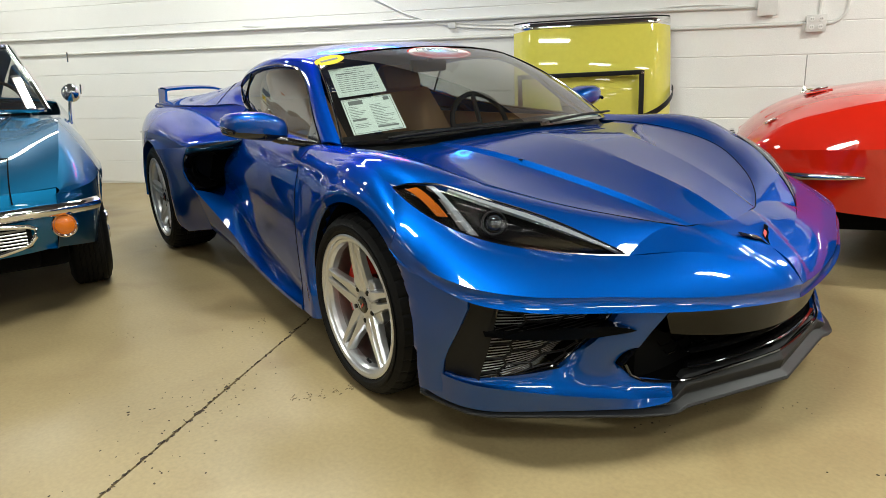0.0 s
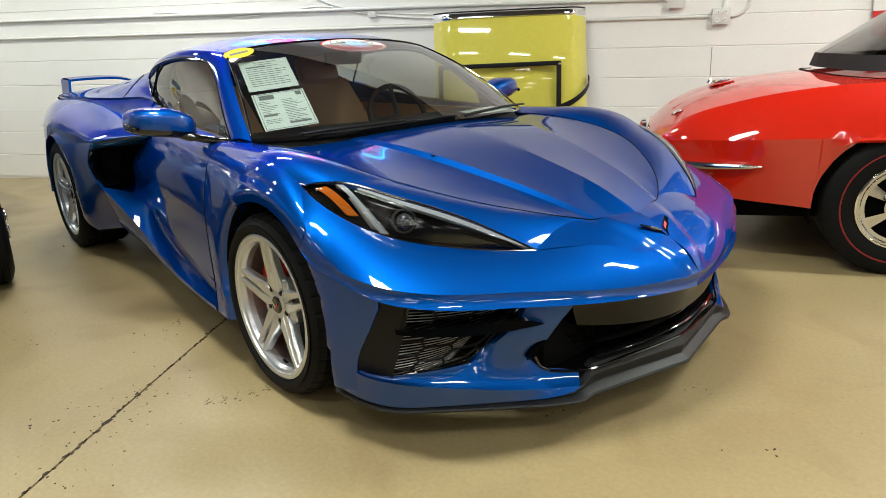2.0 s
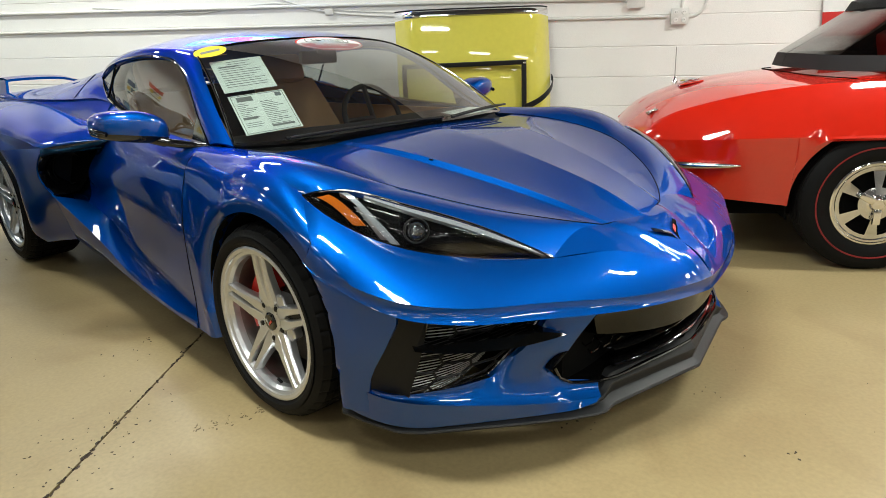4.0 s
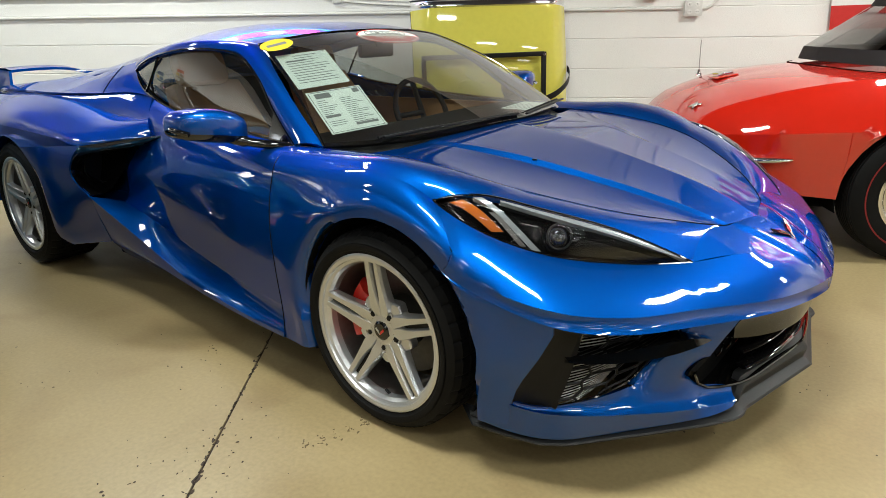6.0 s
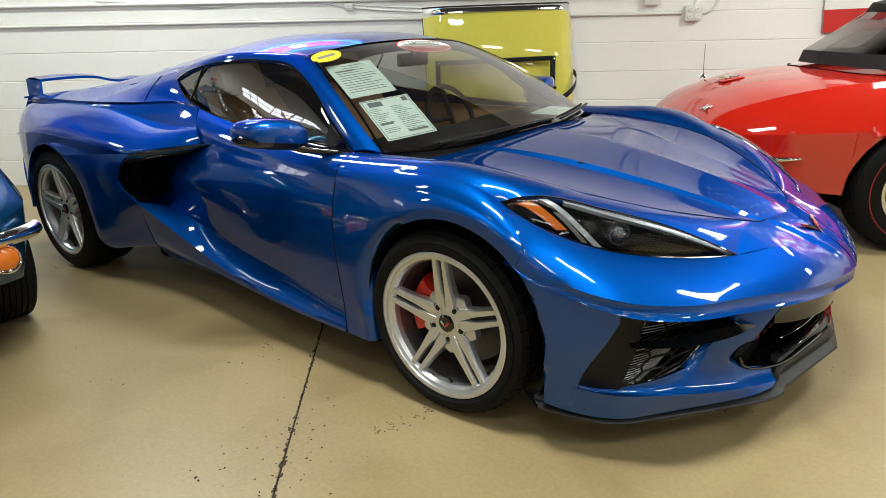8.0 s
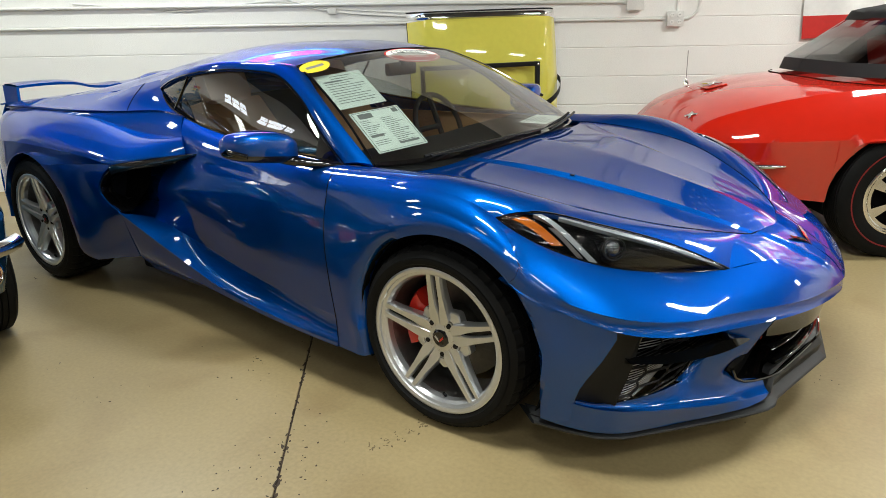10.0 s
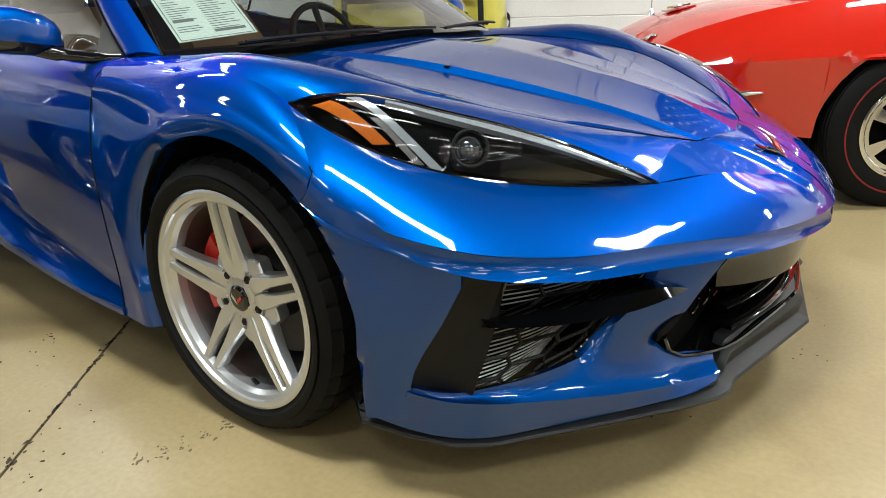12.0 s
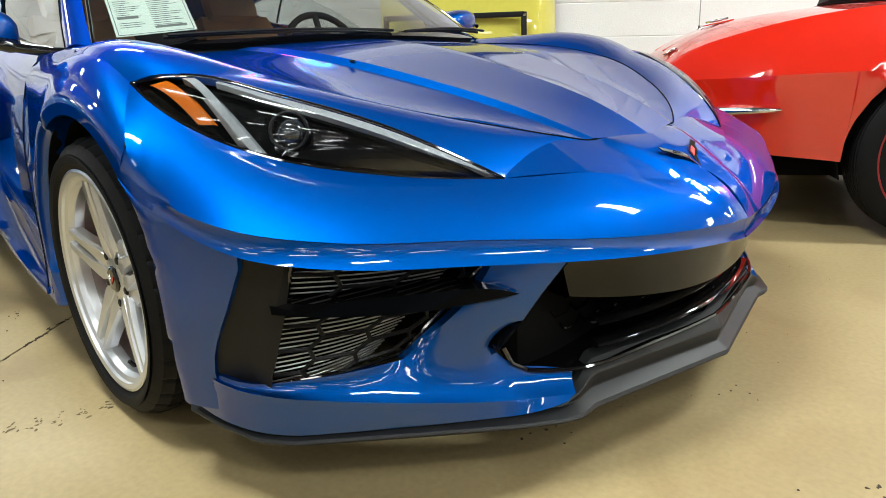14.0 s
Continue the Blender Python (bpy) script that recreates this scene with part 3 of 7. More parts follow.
# lower corner of the bumper: from the wheel arch forward to the side grille mask
cheek_r = np.concatenate([arch(ARCH_F, 0.948, 45, -5, 12), crom([(0.407, 0.945, 0.29), (0.402, 0.935, 0.168)], 6)])
cheek_f = crom([(0.305, 0.948, 0.584), (0.40, 0.944, 0.545), (0.615, 0.895, 0.49), (0.59, 0.905, 0.42), (0.52, 0.915, 0.30), (0.50, 0.912, 0.255), (0.50, 0.905, 0.205), (0.50, 0.895, 0.17)], 18)
cheek = skin([cheek_r + np.array([-0.015, -0.05, 0]), cheek_r, cheek_r * 0.5 + cheek_f * 0.5 + np.array([0, 0.006, 0]), cheek_f], 18, 10)
# chin under the grilles: a ledge, a crease and a drop to the lip, in three stretches
CHIN_T = [[(0.50, 0.905, 0.244), (0.575, 0.874, 0.240), (0.615, 0.838, 0.244), (0.676, 0.764, 0.252), (0.722, 0.664, 0.258)],
          [(0.722, 0.664, 0.258), (0.776, 0.592, 0.243), (0.818, 0.520, 0.250)],
          [(0.818, 0.520, 0.250), (0.838, 0.500, 0.226), (0.868, 0.450, 0.212), (0.900, 0.400, 0.199)]]
CHIN_M = [[(0.49, 0.915, 0.238), (0.56, 0.900, 0.233), (0.612, 0.868, 0.226), (0.68, 0.795, 0.213), (0.745, 0.708, 0.198)],
          [(0.745, 0.708, 0.198), (0.808, 0.615, 0.182), (0.866, 0.520, 0.170)],
          [(0.866, 0.520, 0.170), (0.896, 0.470, 0.167), (0.925, 0.420, 0.165)]]
CHIN_L = [[(0.40, 0.910, 0.150), (0.559, 0.881, 0.144), (0.621, 0.840, 0.142), (0.671, 0.784, 0.142), (0.736, 0.703, 0.142)],
          [(0.736, 0.703, 0.142), (0.798, 0.626, 0.143), (0.866, 0.536, 0.144)],
          [(0.866, 0.536, 0.144), (0.899, 0.486, 0.148), (0.925, 0.428, 0.157)]]
chin_t, chin_m, chin_l = (np.concatenate([crom(p, n)[k > 0:] for k, (p, n) in enumerate(zip(rows, (16, 14, 10)))]) for rows in (CHIN_T, CHIN_M, CHIN_L))
chin = np.concatenate([skin([chin_t, chin_t * 0.5 + chin_m * 0.5 + np.array([-0.004, 0, -0.005]), chin_m], 0, 7)[:-1], skin([chin_m, chin_l], 0, 4)])
# strut between side grille and centre grille, growing out of the chin
ST = [crom(p, 14) for p in ([(0.833, 0.534, 0.446), (0.885, 0.490, 0.440), (0.924, 0.449, 0.434)],
                            [(0.800, 0.572, 0.364), (0.856, 0.526, 0.362), (0.885, 0.486, 0.360)],
                            [(0.756, 0.622, 0.302), (0.812, 0.562, 0.290), (0.846, 0.514, 0.287)])] + [chin_t[15:29]]
strut = skin(ST, 14, 14)
strut_o = np.stack([strut[:, 0] + np.array([-0.018, 0, 0]), strut[:, 0]])
strut_i = np.stack([strut[:, -1], strut[:, -1] + np.array([-0.07, 0.015, 0])])
for g in (cheek, chin, strut, strut_o, strut_i):
    bump.append(g)
panel("front_bumper", bump + [mirrored(g) for g in bump], BLUE, car, thick=0.010, smooth=24,
      relax=lambda p: (p.x > 0.70 and 0.19 < abs(p.y) < 0.56 and p.z > 0.512) or (abs(p.y) > 0.50 and p.x > 0.715 and 0.206 < p.z < 0.31))

# front lip
LIP = [(0.37, 0.915), (0.47, 0.905), (0.57, 0.885), (0.63, 0.845), (0.80, 0.645), (0.89, 0.535), (0.937, 0.465), (0.950, 0.430), (0.946, 0.385), (0.962, 0.31), (1.030, 0.0)]


def lip_row(dz, inset, lift=0.0):
    rows = []
    for x, y in LIP:
        c = max(0.0, min(1.0, (0.465 - y) / 0.07))
        rows.append((x - inset * 0.8, max(0.0, y - inset * (0.6 if y > 0 else 0)), dz + lift * c))
    return line(rows, 90)


lip_half = [lip_row(0.156, 0.075, 0.056), lip_row(0.154, 0.046, 0.052), lip_row(0.150, 0.026, 0.038), lip_row(0.148, 0.024, 0.035), lip_row(0.142, 0.034, 0.012), lip_row(0.141, 0.033, 0.010), lip_row(0.134, 0.004, 0.002), lip_row(0.130, 0.0), lip_row(0.124, 0.004), lip_row(0.121, 0.02), lip_row(0.128, 0.12)]
bm = bmesh.new()
grid(bm, np.stack(lip_half))
grid(bm, mirrored(np.stack(lip_half)))
part("front_lip", bm, LIPGREY, car, "dark grey plastic front lip", 25, 0.0005)

# doors, sills and quarter panels
SILL_W = [(-0.50, 0.765, 0.822), (-0.62, 0.755, 0.826), (-0.90, 0.735, 0.842), (-1.30, 0.70, 0.878), (-1.62, 0.655, 0.925)]
door_top = crom(SILL_W, 30)
door_sh = crom([(-0.475, 0.885, 0.735), (-0.80, 0.852, 0.752), (-1.15, 0.812, 0.768), (-1.32, 0.794, 0.777), (-1.46, 0.772, 0.786)], 30)
door_up = crom([(-0.475, 0.902, 0.675), (-0.80, 0.874, 0.685), (-1.15, 0.838, 0.695), (-1.42, 0.803, 0.70), (-1.65, 0.765, 0.70)], 30)
door_mid = crom([(-0.475, 0.912, 0.60), (-0.80, 0.884, 0.600), (-1.15, 0.852, 0.610), (-1.45, 0.824, 0.615), (-1.70, 0.795, 0.62)], 30)
door_low = crom([(-0.46, 0.920, 0.46), (-0.80, 0.882, 0.43), (-1.15, 0.846, 0.445), (-1.45, 0.815, 0.47), (-1.74, 0.79, 0.50)], 30)
door_bot = crom([(-0.435, 0.928, 0.30), (-0.80, 0.880, 0.31), (-1.15, 0.842, 0.35), (-1.45, 0.812, 0.40), (-1.77, 0.80, 0.455)], 30)
door = np.concatenate([skin([door_top, door_top * 0.45 + door_sh * 0.55 + np.array([0, 0.02, 0.012]), door_sh], 30, 8)[:-1],
                       skin([door_sh, door_up, door_mid, door_low, door_bot], 30, 20)])
sill_out = crom([(-0.42, 0.95, 0.205), (-0.80, 0.926, 0.215), (-1.15, 0.896, 0.242), (-1.50, 0.874, 0.322), (-1.82, 0.94, 0.505)], 30)
sill_low = crom([(-0.42, 0.95, 0.190), (-0.80, 0.926, 0.197), (-1.15, 0.897, 0.215), (-1.50, 0.868, 0.238), (-1.85, 0.86, 0.26)], 30)
sill_in = crom([(-0.42, 0.88, 0.170), (-0.80, 0.86, 0.170), (-1.15, 0.84, 0.175), (-1.50, 0.82, 0.18), (-1.85, 0.80, 0.18)], 30)
ramp = skin([door_bot, door_bot * 0.5 + sill_out * 0.5 + np.array([0, -0.012, 0.0]), sill_out], 30, 8)
sill = skin([sill_out, sill_low], 30, 8)
sill2 = skin([sill_low, sill_in], 30, 3)

# rear quarter
NQ = 36
deck_edge = crom([(-1.62, 0.655, 0.925), (-1.70, 0.655, 0.938), (-1.80, 0.66, 0.945), (-2.10, 0.70, 0.935), (-2.50, 0.77, 0.93), (-2.90, 0.79, 0.935), (-3.22, 0.76, 0.93), (-3.44, 0.70, 0.90)], NQ)
haunch = crom([(-1.46, 0.772, 0.788), (-1.60, 0.840, 0.778), (-1.765, 0.930, 0.765), (-1.96, 0.935, 0.788), (-2.27, 0.926, 0.82), (-2.60, 0.935, 0.835), (-2.95, 0.915, 0.84), (-3.22, 0.87, 0.83), (-3.46, 0.76, 0.78)], NQ)


def narrow(g):
    """Draws the tail in towards the rear bumper."""
    g = g.copy()
    g[..., 1] *= 1 - 0.035 * np.clip((-2.65 - g[..., 0]) / 0.8, 0, 1)
    return g


haunch = narrow(haunch)
# crease where the steep roof buttress meets the flatter top of the haunch
shelf = narrow(crom([(-1.53, 0.732, 0.852), (-1.71, 0.724, 0.845), (-1.90, 0.727, 0.853), (-2.10, 0.740, 0.882), (-2.30, 0.756, 0.912), (-2.60, 0.786, 0.927), (-2.90, 0.800, 0.928), (-3.22, 0.770, 0.918), (-3.44, 0.710, 0.888)], NQ))
q_up = np.concatenate([skin([deck_edge, deck_edge * 0.5 + shelf * 0.5 + np.array([0, 0.002, 0.002]), shelf], NQ, 6)[:-1],
                       skin([shelf, shelf * 0.5 + haunch * 0.5 + np.array([0, 0.006, 0.012]), haunch], NQ, 9)])
q_line = crom([(-1.46, 0.772, 0.780), (-1.61, 0.846, 0.764), (-1.775, 0.945, 0.744), (-1.98, 0.955, 0.760), (-2.35, 0.962, 0.775), (-2.66, 0.966, 0.785), (-2.95, 0.95, 0.77), (-3.22, 0.90, 0.74), (-3.48, 0.77, 0.68)], NQ)
q_line = narrow(q_line)
q_mid = skin([haunch, haunch * 0.5 + q_line * 0.5 + np.array([0, 0.004, 0.0]), q_line], NQ, 6)
q_fr_l = crom([(-1.775, 0.945, 0.744), (-1.895, 0.955, 0.675), (-1.945, 0.955, 0.605), (-1.895, 0.95, 0.55), (-1.82, 0.94, 0.505), (-1.84, 0.90, 0.38), (-1.86, 0.86, 0.26)], 20)
q_ar_l = crom([tuple(arch(ARCH_R, 0.958, 62, 62, 1)[0]), tuple(arch(ARCH_R, 0.958, 30, 30, 1)[0]), tuple(arch(ARCH_R, 0.956, 5, 5, 1)[0]), (-2.27, 0.94, 0.24), (-2.25, 0.90, 0.19)], 20)
q_low = skin([q_fr_l, q_fr_l * 0.5 + q_ar_l * 0.5, q_ar_l, q_ar_l + np.array([-0.02, -0.05, 0])], 20, 9)
q_top_a = crom([(-1.775, 0.945, 0.744), (-1.98, 0.955, 0.760), (-2.35, 0.962, 0.775), (-2.66, 0.966, 0.785), (-2.95, 0.95, 0.77), (-3.22, 0.90, 0.74), (-3.36, 0.84, 0.715)], 30)
q_arch_b = arch(ARCH_R, 0.958, 62, 185, 30)
q_top_a, q_arch_b = narrow(q_top_a), narrow(q_arch_b)
q_over = skin([q_top_a, q_top_a * 0.4 + q_arch_b * 0.6 + np.array([0, 0.004, 0]), q_arch_b, q_arch_b + np.array([0, -0.05, -0.002])], 30, 9)
q_back_t = crom([(-3.48, 0.77, 0.68), (-3.36, 0.84, 0.66), (-3.26, 0.90, 0.55), (-3.08, 0.955, 0.36)], 14)
q_back_b = crom([(-3.52, 0.70, 0.62), (-3.46, 0.77, 0.50), (-3.40, 0.82, 0.36), (-3.25, 0.86, 0.22)], 14)
q_back = skin([narrow(q_back_t), narrow(q_back_b)], 14, 4)

for s, side in SIDES:
    k = np.array([1, s, 1])
    panel("door", [door * k], BLUE, car, thick=0.012, smooth=40)
    panel("side_sill", [ramp * k, sill * k, sill2 * k], BLUE, car, thick=0.010, smooth=40)
    panel("rear_quarter_panel", [q_up * k, q_mid * k, q_over * k, q_low * k, q_back * k], BLUE, car, thick=0.012, smooth=20)

# greenhouse
WS_LOW = [(-0.375, 0.735, 0.822), (-0.27, 0.62, 0.822), (-0.185, 0.42, 0.825), (-0.15, 0.20, 0.832), (-0.14, 0.0, 0.835)]
WS_TOP = [(-0.925, 0.555, 1.150), (-0.905, 0.45, 1.168), (-0.885, 0.30, 1.183), (-0.875, 0.15, 1.190), (-0.87, 0.0, 1.193)]
wl, wt = crom(WS_LOW, 24), crom(WS_TOP, 24)
ws = skin([wl, wl * 0.5 + wt * 0.5 + np.array([0.012, 0, 0.028]), wt], 24, 16)
panel("windscreen", [ws, mirrored(ws)], SCREEN, car, "clear windscreen with a faint green tint", thick=0.0, smooth=60)
ROOF_EDGE = [(-0.925, 0.555, 1.150), (-1.10, 0.575, 1.170), (-1.40, 0.575, 1.172), (-1.70, 0.55, 1.135), (-1.95, 0.53, 1.085), (-2.30, 0.53, 1.03), (-2.75, 0.58, 0.985), (-3.25, 0.66, 0.955), (-3.50, 0.70, 0.93)]
ROOF_MID = [(-0.885, 0.30, 1.183), (-1.10, 0.32, 1.216), (-1.45, 0.32, 1.222), (-1.80, 0.31, 1.185), (-2.15, 0.33, 1.125), (-2.50, 0.36, 1.06), (-2.90, 0.40, 1.00), (-3.25, 0.42, 0.965), (-3.52, 0.42, 0.94)]
ROOF_C = [(-0.87, 0.0, 1.193), (-1.10, 0.0, 1.228), (-1.45, 0.0, 1.234), (-1.80, 0.0, 1.205), (-2.15, 0.0, 1.14), (-2.50, 0.0, 1.07), (-2.90, 0.0, 1.0), (-3.25, 0.0, 0.965), (-3.53, 0.0, 0.945)]
roof = skin([ROOF_EDGE, ROOF_MID, ROOF_C], 50, 14)
panel("roof", [roof, mirrored(roof)], BLUE, car, thick=0.01, smooth=50)
# pillar and rail between windscreen, roof and side window
RAIL_IN = [(-0.375, 0.735, 0.822), (-0.56, 0.685, 0.935), (-0.75, 0.62, 1.055), (-0.925, 0.555, 1.150), (-1.10, 0.575, 1.170), (-1.40, 0.575, 1.172), (-1.70, 0.55, 1.135), (-1.95, 0.53, 1.085)]
RAIL_OUT = [(-0.50, 0.765, 0.822), (-0.66, 0.715, 0.925), (-0.80, 0.665, 1.035), (-0.97, 0.625, 1.115), (-1.12, 0.625, 1.135), (-1.40, 0.625, 1.135), (-1.72, 0.605, 1.095), (-1.90, 0.575, 1.045)]
ri, ro = crom(RAIL_IN, 44), crom(RAIL_OUT, 44)
rail = skin([ri, ri * 0.5 + ro * 0.5 + np.array([0.004, 0.010, 0.012]), ro, ro + np.array([0, -0.025, -0.01])], 44, 8)
# side window
wb = crom([(-0.50, 0.765, 0.822), (-0.62, 0.750, 0.826), (-0.90, 0.730, 0.842), (-1.30, 0.695, 0.878), (-1.62, 0.650, 0.925), (-1.83, 0.60, 0.985), (-1.90, 0.575, 1.045)], 30)
wt2 = crom(RAIL_OUT, 30)
win = skin([wb, wb * 0.5 + wt2 * 0.5 + np.array([0, 0.012, 0]), wt2], 30, 8) + np.array([0, -0.012, 0])
# pillar behind the window, running down to the rear deck
cp_a = crom([(-1.62, 0.655, 0.925), (-1.83, 0.60, 0.985), (-1.90, 0.575, 1.045), (-1.95, 0.53, 1.085)], 16)
cp_b = crom([(-2.55, 0.775, 0.93), (-2.50, 0.68, 0.955), (-2.45, 0.59, 0.99), (-2.40, 0.535, 1.015)], 16)
cp_m = crom([(-2.05, 0.69, 0.938), (-2.10, 0.635, 0.975), (-2.12, 0.58, 1.02), (-2.12, 0.53, 1.06)], 16)
cpil = skin([cp_a, cp_m, cp_b], 16, 10)
cp_c = crom([(-3.25, 0.755, 0.928), (-3.25, 0.73, 0.94), (-3.25, 0.69, 0.95), (-3.25, 0.66, 0.955)], 16)
rear_deck = skin([cp_b, cp_c], 16, 8)
for s, side in SIDES:
    k = np.array([1, s, 1])
    panel("window_pillar", [rail * k], BLUE, car, thick=0.01, smooth=50)
    panel("rear_buttress", [cpil * k, rear_deck * k], BLUE, car, thick=0.01, smooth=50)
    panel("side_window", [win * k], SIDEGLASS, car, "tinted side window glass", thick=0.0, smooth=60)


# wheels
def build_wheel(name, r_tyre, r_rim, width, centre, s):
    """A wheel whose outer face looks along -y; s = 1 turns it for the other side."""
    w = empty(name)
    w.parent = car
    w.matrix_local = Matrix.Translation(centre) @ (pose(0, 0, 0, 0, 0, 180) if s > 0 else Matrix())
    h = width / 2
    bm = bmesh.new()
    # sidewall with a rim guard and a shoulder ring; the tread has four grooves round and notches across
    wall_out = [(r_tyre - 0.006, h - 0.036), (r_tyre - 0.014, h - 0.018), (r_tyre - 0.034, h - 0.005), (r_tyre - 0.040, h - 0.0055), (r_rim + 0.032, h), (r_rim + 0.028, h + 0.001),
                (r_rim + 0.014, h - 0.003), (r_rim + 0.010, h - 0.008), (r_rim - 0.012, h - 0.02)]
    prof = [(r, y) for r, y in wall_out[::-1]]
    for k in range(5):
        y = h - 0.04 - k * (2 * h - 0.08 + 0.008) / 5
        wid = (2 * h - 0.08 + 0.008) / 5 - 0.008
        prof += [(r_tyre - (0.002 if k == 0 else 0), y), (r_tyre - (0.002 if k == 4 else 0), y - wid), (r_tyre - 0.007, y - wid - 0.001), (r_tyre - 0.007, y - wid - 0.007)]
    prof = prof[:-2] + [(r, -y) for r, y in wall_out]
    revolve(bm, prof, 288)
    for v in bm.verts:
        rad = math.hypot(v.co.x, v.co.z)
        seg = round(math.atan2(v.co.z, v.co.x) / math.tau * 288)
        if rad > r_tyre - 0.016 and seg % 8 == 0:
            sink = 0.005 if rad > r_tyre - 0.008 else 0.002
            v.co.x *= 1 - sink / rad
            v.co.z *= 1 - sink / rad
    part("tyre", bm, RUBBER, w, "low-profile black tyre", 30)
    bm = bmesh.new()
    # rim barrel with its rolled outer edge
    # the barrel's colour is darker than the rim's, standing for inner shade
    revolve(bm, [(r_rim - 0.012, h - 0.02), (r_rim - 0.03, h - 0.03), (r_rim - 0.045, 0.0), (r_rim - 0.035, -h + 0.055)], 72)
    part("rim_barrel", bm, STEEL, w, "inner rim barrel, greyed for the shade inside", 30)
    bm = bmesh.new()
    revolve(bm, [(r_rim - 0.035, -h + 0.055), (r_rim - 0.033, -h + 0.034), (r_rim - 0.026, -h + 0.022), (r_rim - 0.017, -h + 0.017), (r_rim - 0.015, -h + 0.011), (r_rim - 0.004, -h + 0.008), (r_rim + 0.002, -h + 0.010), (r_rim - 0.004, -h + 0.022)], 72)
    part("rim", bm, SILVER, w, "silver painted alloy rim", 18)
    face = -h + 0.022
    ro = r_rim - 0.014
    for i in range(5):
        a0 = math.tau * i / 5 + radians(SPOKE_TURN)
        bm = bmesh.new()
        # a split spoke: two bars side by side that meet near the hub and leave a slot towards the rim
        for sgn in (-1, 1):
            secs = []
            for t in np.linspace(0, 1, 12):
                rad = 0.030 + (ro - 0.030) * t
                q = (rad - 0.03) / (ro - 0.03)
                out = np.interp(rad, [0.03, 0.07, 0.105, 0.15, ro], [0.024, 0.041, 0.037, 0.032, 0.028])
                cut_w = np.interp(rad, [0.094, 0.106, 0.14, ro - 0.016, ro - 0.010, ro], [0.0004, 0.0045, 0.0072, 0.0076, 0.004, 0.0004])
                y0 = face + 0.026 * (1 - q) ** 1.5 - 0.001
                y1 = y0 + 0.036 - 0.010 * q
                secs.append([(rad, sgn * out * 1.06, y1), (rad, sgn * out, y0 + 0.010), (rad, sgn * (out - 0.004), y0), (rad, sgn * (cut_w + 0.003), y0 + 0.001),
                             (rad, sgn * cut_w, y0 + 0.006 + 0.004 * min(1, cut_w / 0.008)), (rad, sgn * cut_w * 0.8, y1)])
            rings = [[bm.verts.new((r * math.cos(a0) - o * math.sin(a0), y, r * math.sin(a0) + o * math.cos(a0))) for r, o, y in q] for q in secs]
            for a, b in zip(rings, rings[1:]):
                for k in range(6):
                    bm.faces.new((a[k], a[(k + 1) % 6], b[(k + 1) % 6], b[k]))
            bm.faces.new(rings[0])
            bm.faces.new(rings[-1])
        spoke = part("spoke", bm, SILVER, w, "silver split spoke", 14)
        # black sheet across the slot, in place of the shade behind it
        bm = bmesh.new()
        g = []
        for rad in (0.092, 0.12, 0.16, ro - 0.012):
            y0 = face + 0.026 * (1 - (rad - 0.03) / (ro - 0.03)) ** 1.5 + 0.015
            g.append([(rad * math.cos(a0) - o * math.sin(a0), y0, rad * math.sin(a0) + o * math.cos(a0)) for o in (-0.012, 0.012)])
        grid(bm, np.array(g))
        part("slot_floor", bm, SATINBLACK, spoke, "dark sheet for shade in the spoke slot", 30)
    bm = bmesh.new()
    # star-shaped hub plate whose shoulders fill the corners between the spokes
    rows = []
    for scale, y in ((0.30, 0.020), (0.62, 0.025), (0.96, 0.030), (1.0, 0.035), (1.0, 0.062), (0.3, 0.066)):
        rows.append([])
        for k in range(60):
            a = math.tau * k / 60
            off = abs(((a - radians(SPOKE_TURN) + math.pi / 5) % (math.tau / 5)) - math.pi / 5)
            r = scale * min(0.115, 0.094 / math.cos(off))
            rows[-1].append((r * math.cos(a), face + y, r * math.sin(a)))
        rows[-1].append(rows[-1][0])
    grid(bm, np.array(rows))
    part("hub", bm, SILVER, w, "silver wheel hub with pointed shoulders", 25, 0.0003)
    bm = bmesh.new()
    va = radians(SPOKE_TURN + 180)
    add_tube(bm, np.array([((r_rim - 0.03) * math.cos(va), face + 0.03, (r_rim - 0.03) * math.sin(va)), ((r_rim - 0.052) * math.cos(va), face + 0.016, (r_rim - 0.052) * math.sin(va))]), 0.005, 8)
    part("valve_stem", bm, SATINBLACK, w, "black valve stem", 40)
    bm = bmesh.new()
    revolve(bm, [(0.0, face + 0.012), (0.024, face + 0.013), (0.030, face + 0.017), (0.031, face + 0.026)], 32)
    part("centre_cap", bm, GLOSSBLACK, w, "gloss black wheel centre cap", 30)
    for k in (-1, 1):
        bm = bmesh.new()
        prism(bm, [(0.0, face + 0.0115, -0.012), (k * 0.018, face + 0.0115, 0.004), (k * 0.015, face + 0.0115, 0.011), (k * 0.004, face + 0.0115, 0.001)], (0, -0.0008, 0))
        part("cap_emblem", bm, REDCAL if k > 0 else SILVER, w, "small winged cap emblem", 0)
    for i in range(5):
        a = math.tau * (i + 0.5) / 5 + radians(SPOKE_TURN)
        bm = bmesh.new()
        revolve(bm, [(0.0, face + 0.018), (0.008, face + 0.019), (0.010, face + 0.023), (0.011, face + 0.04)], 6)
        bmesh.ops.translate(bm, verts=bm.verts, vec=(0.058 * math.cos(a), 0, 0.058 * math.sin(a)))
        part("wheel_nut", bm, SATINBLACK, w, "dark wheel nut", 20)
        bm = bmesh.new()
        revolve(bm, [(0.012, face + 0.030), (0.016, face + 0.023), (0.0175, face + 0.0215), (0.020, face + 0.028)], 18)
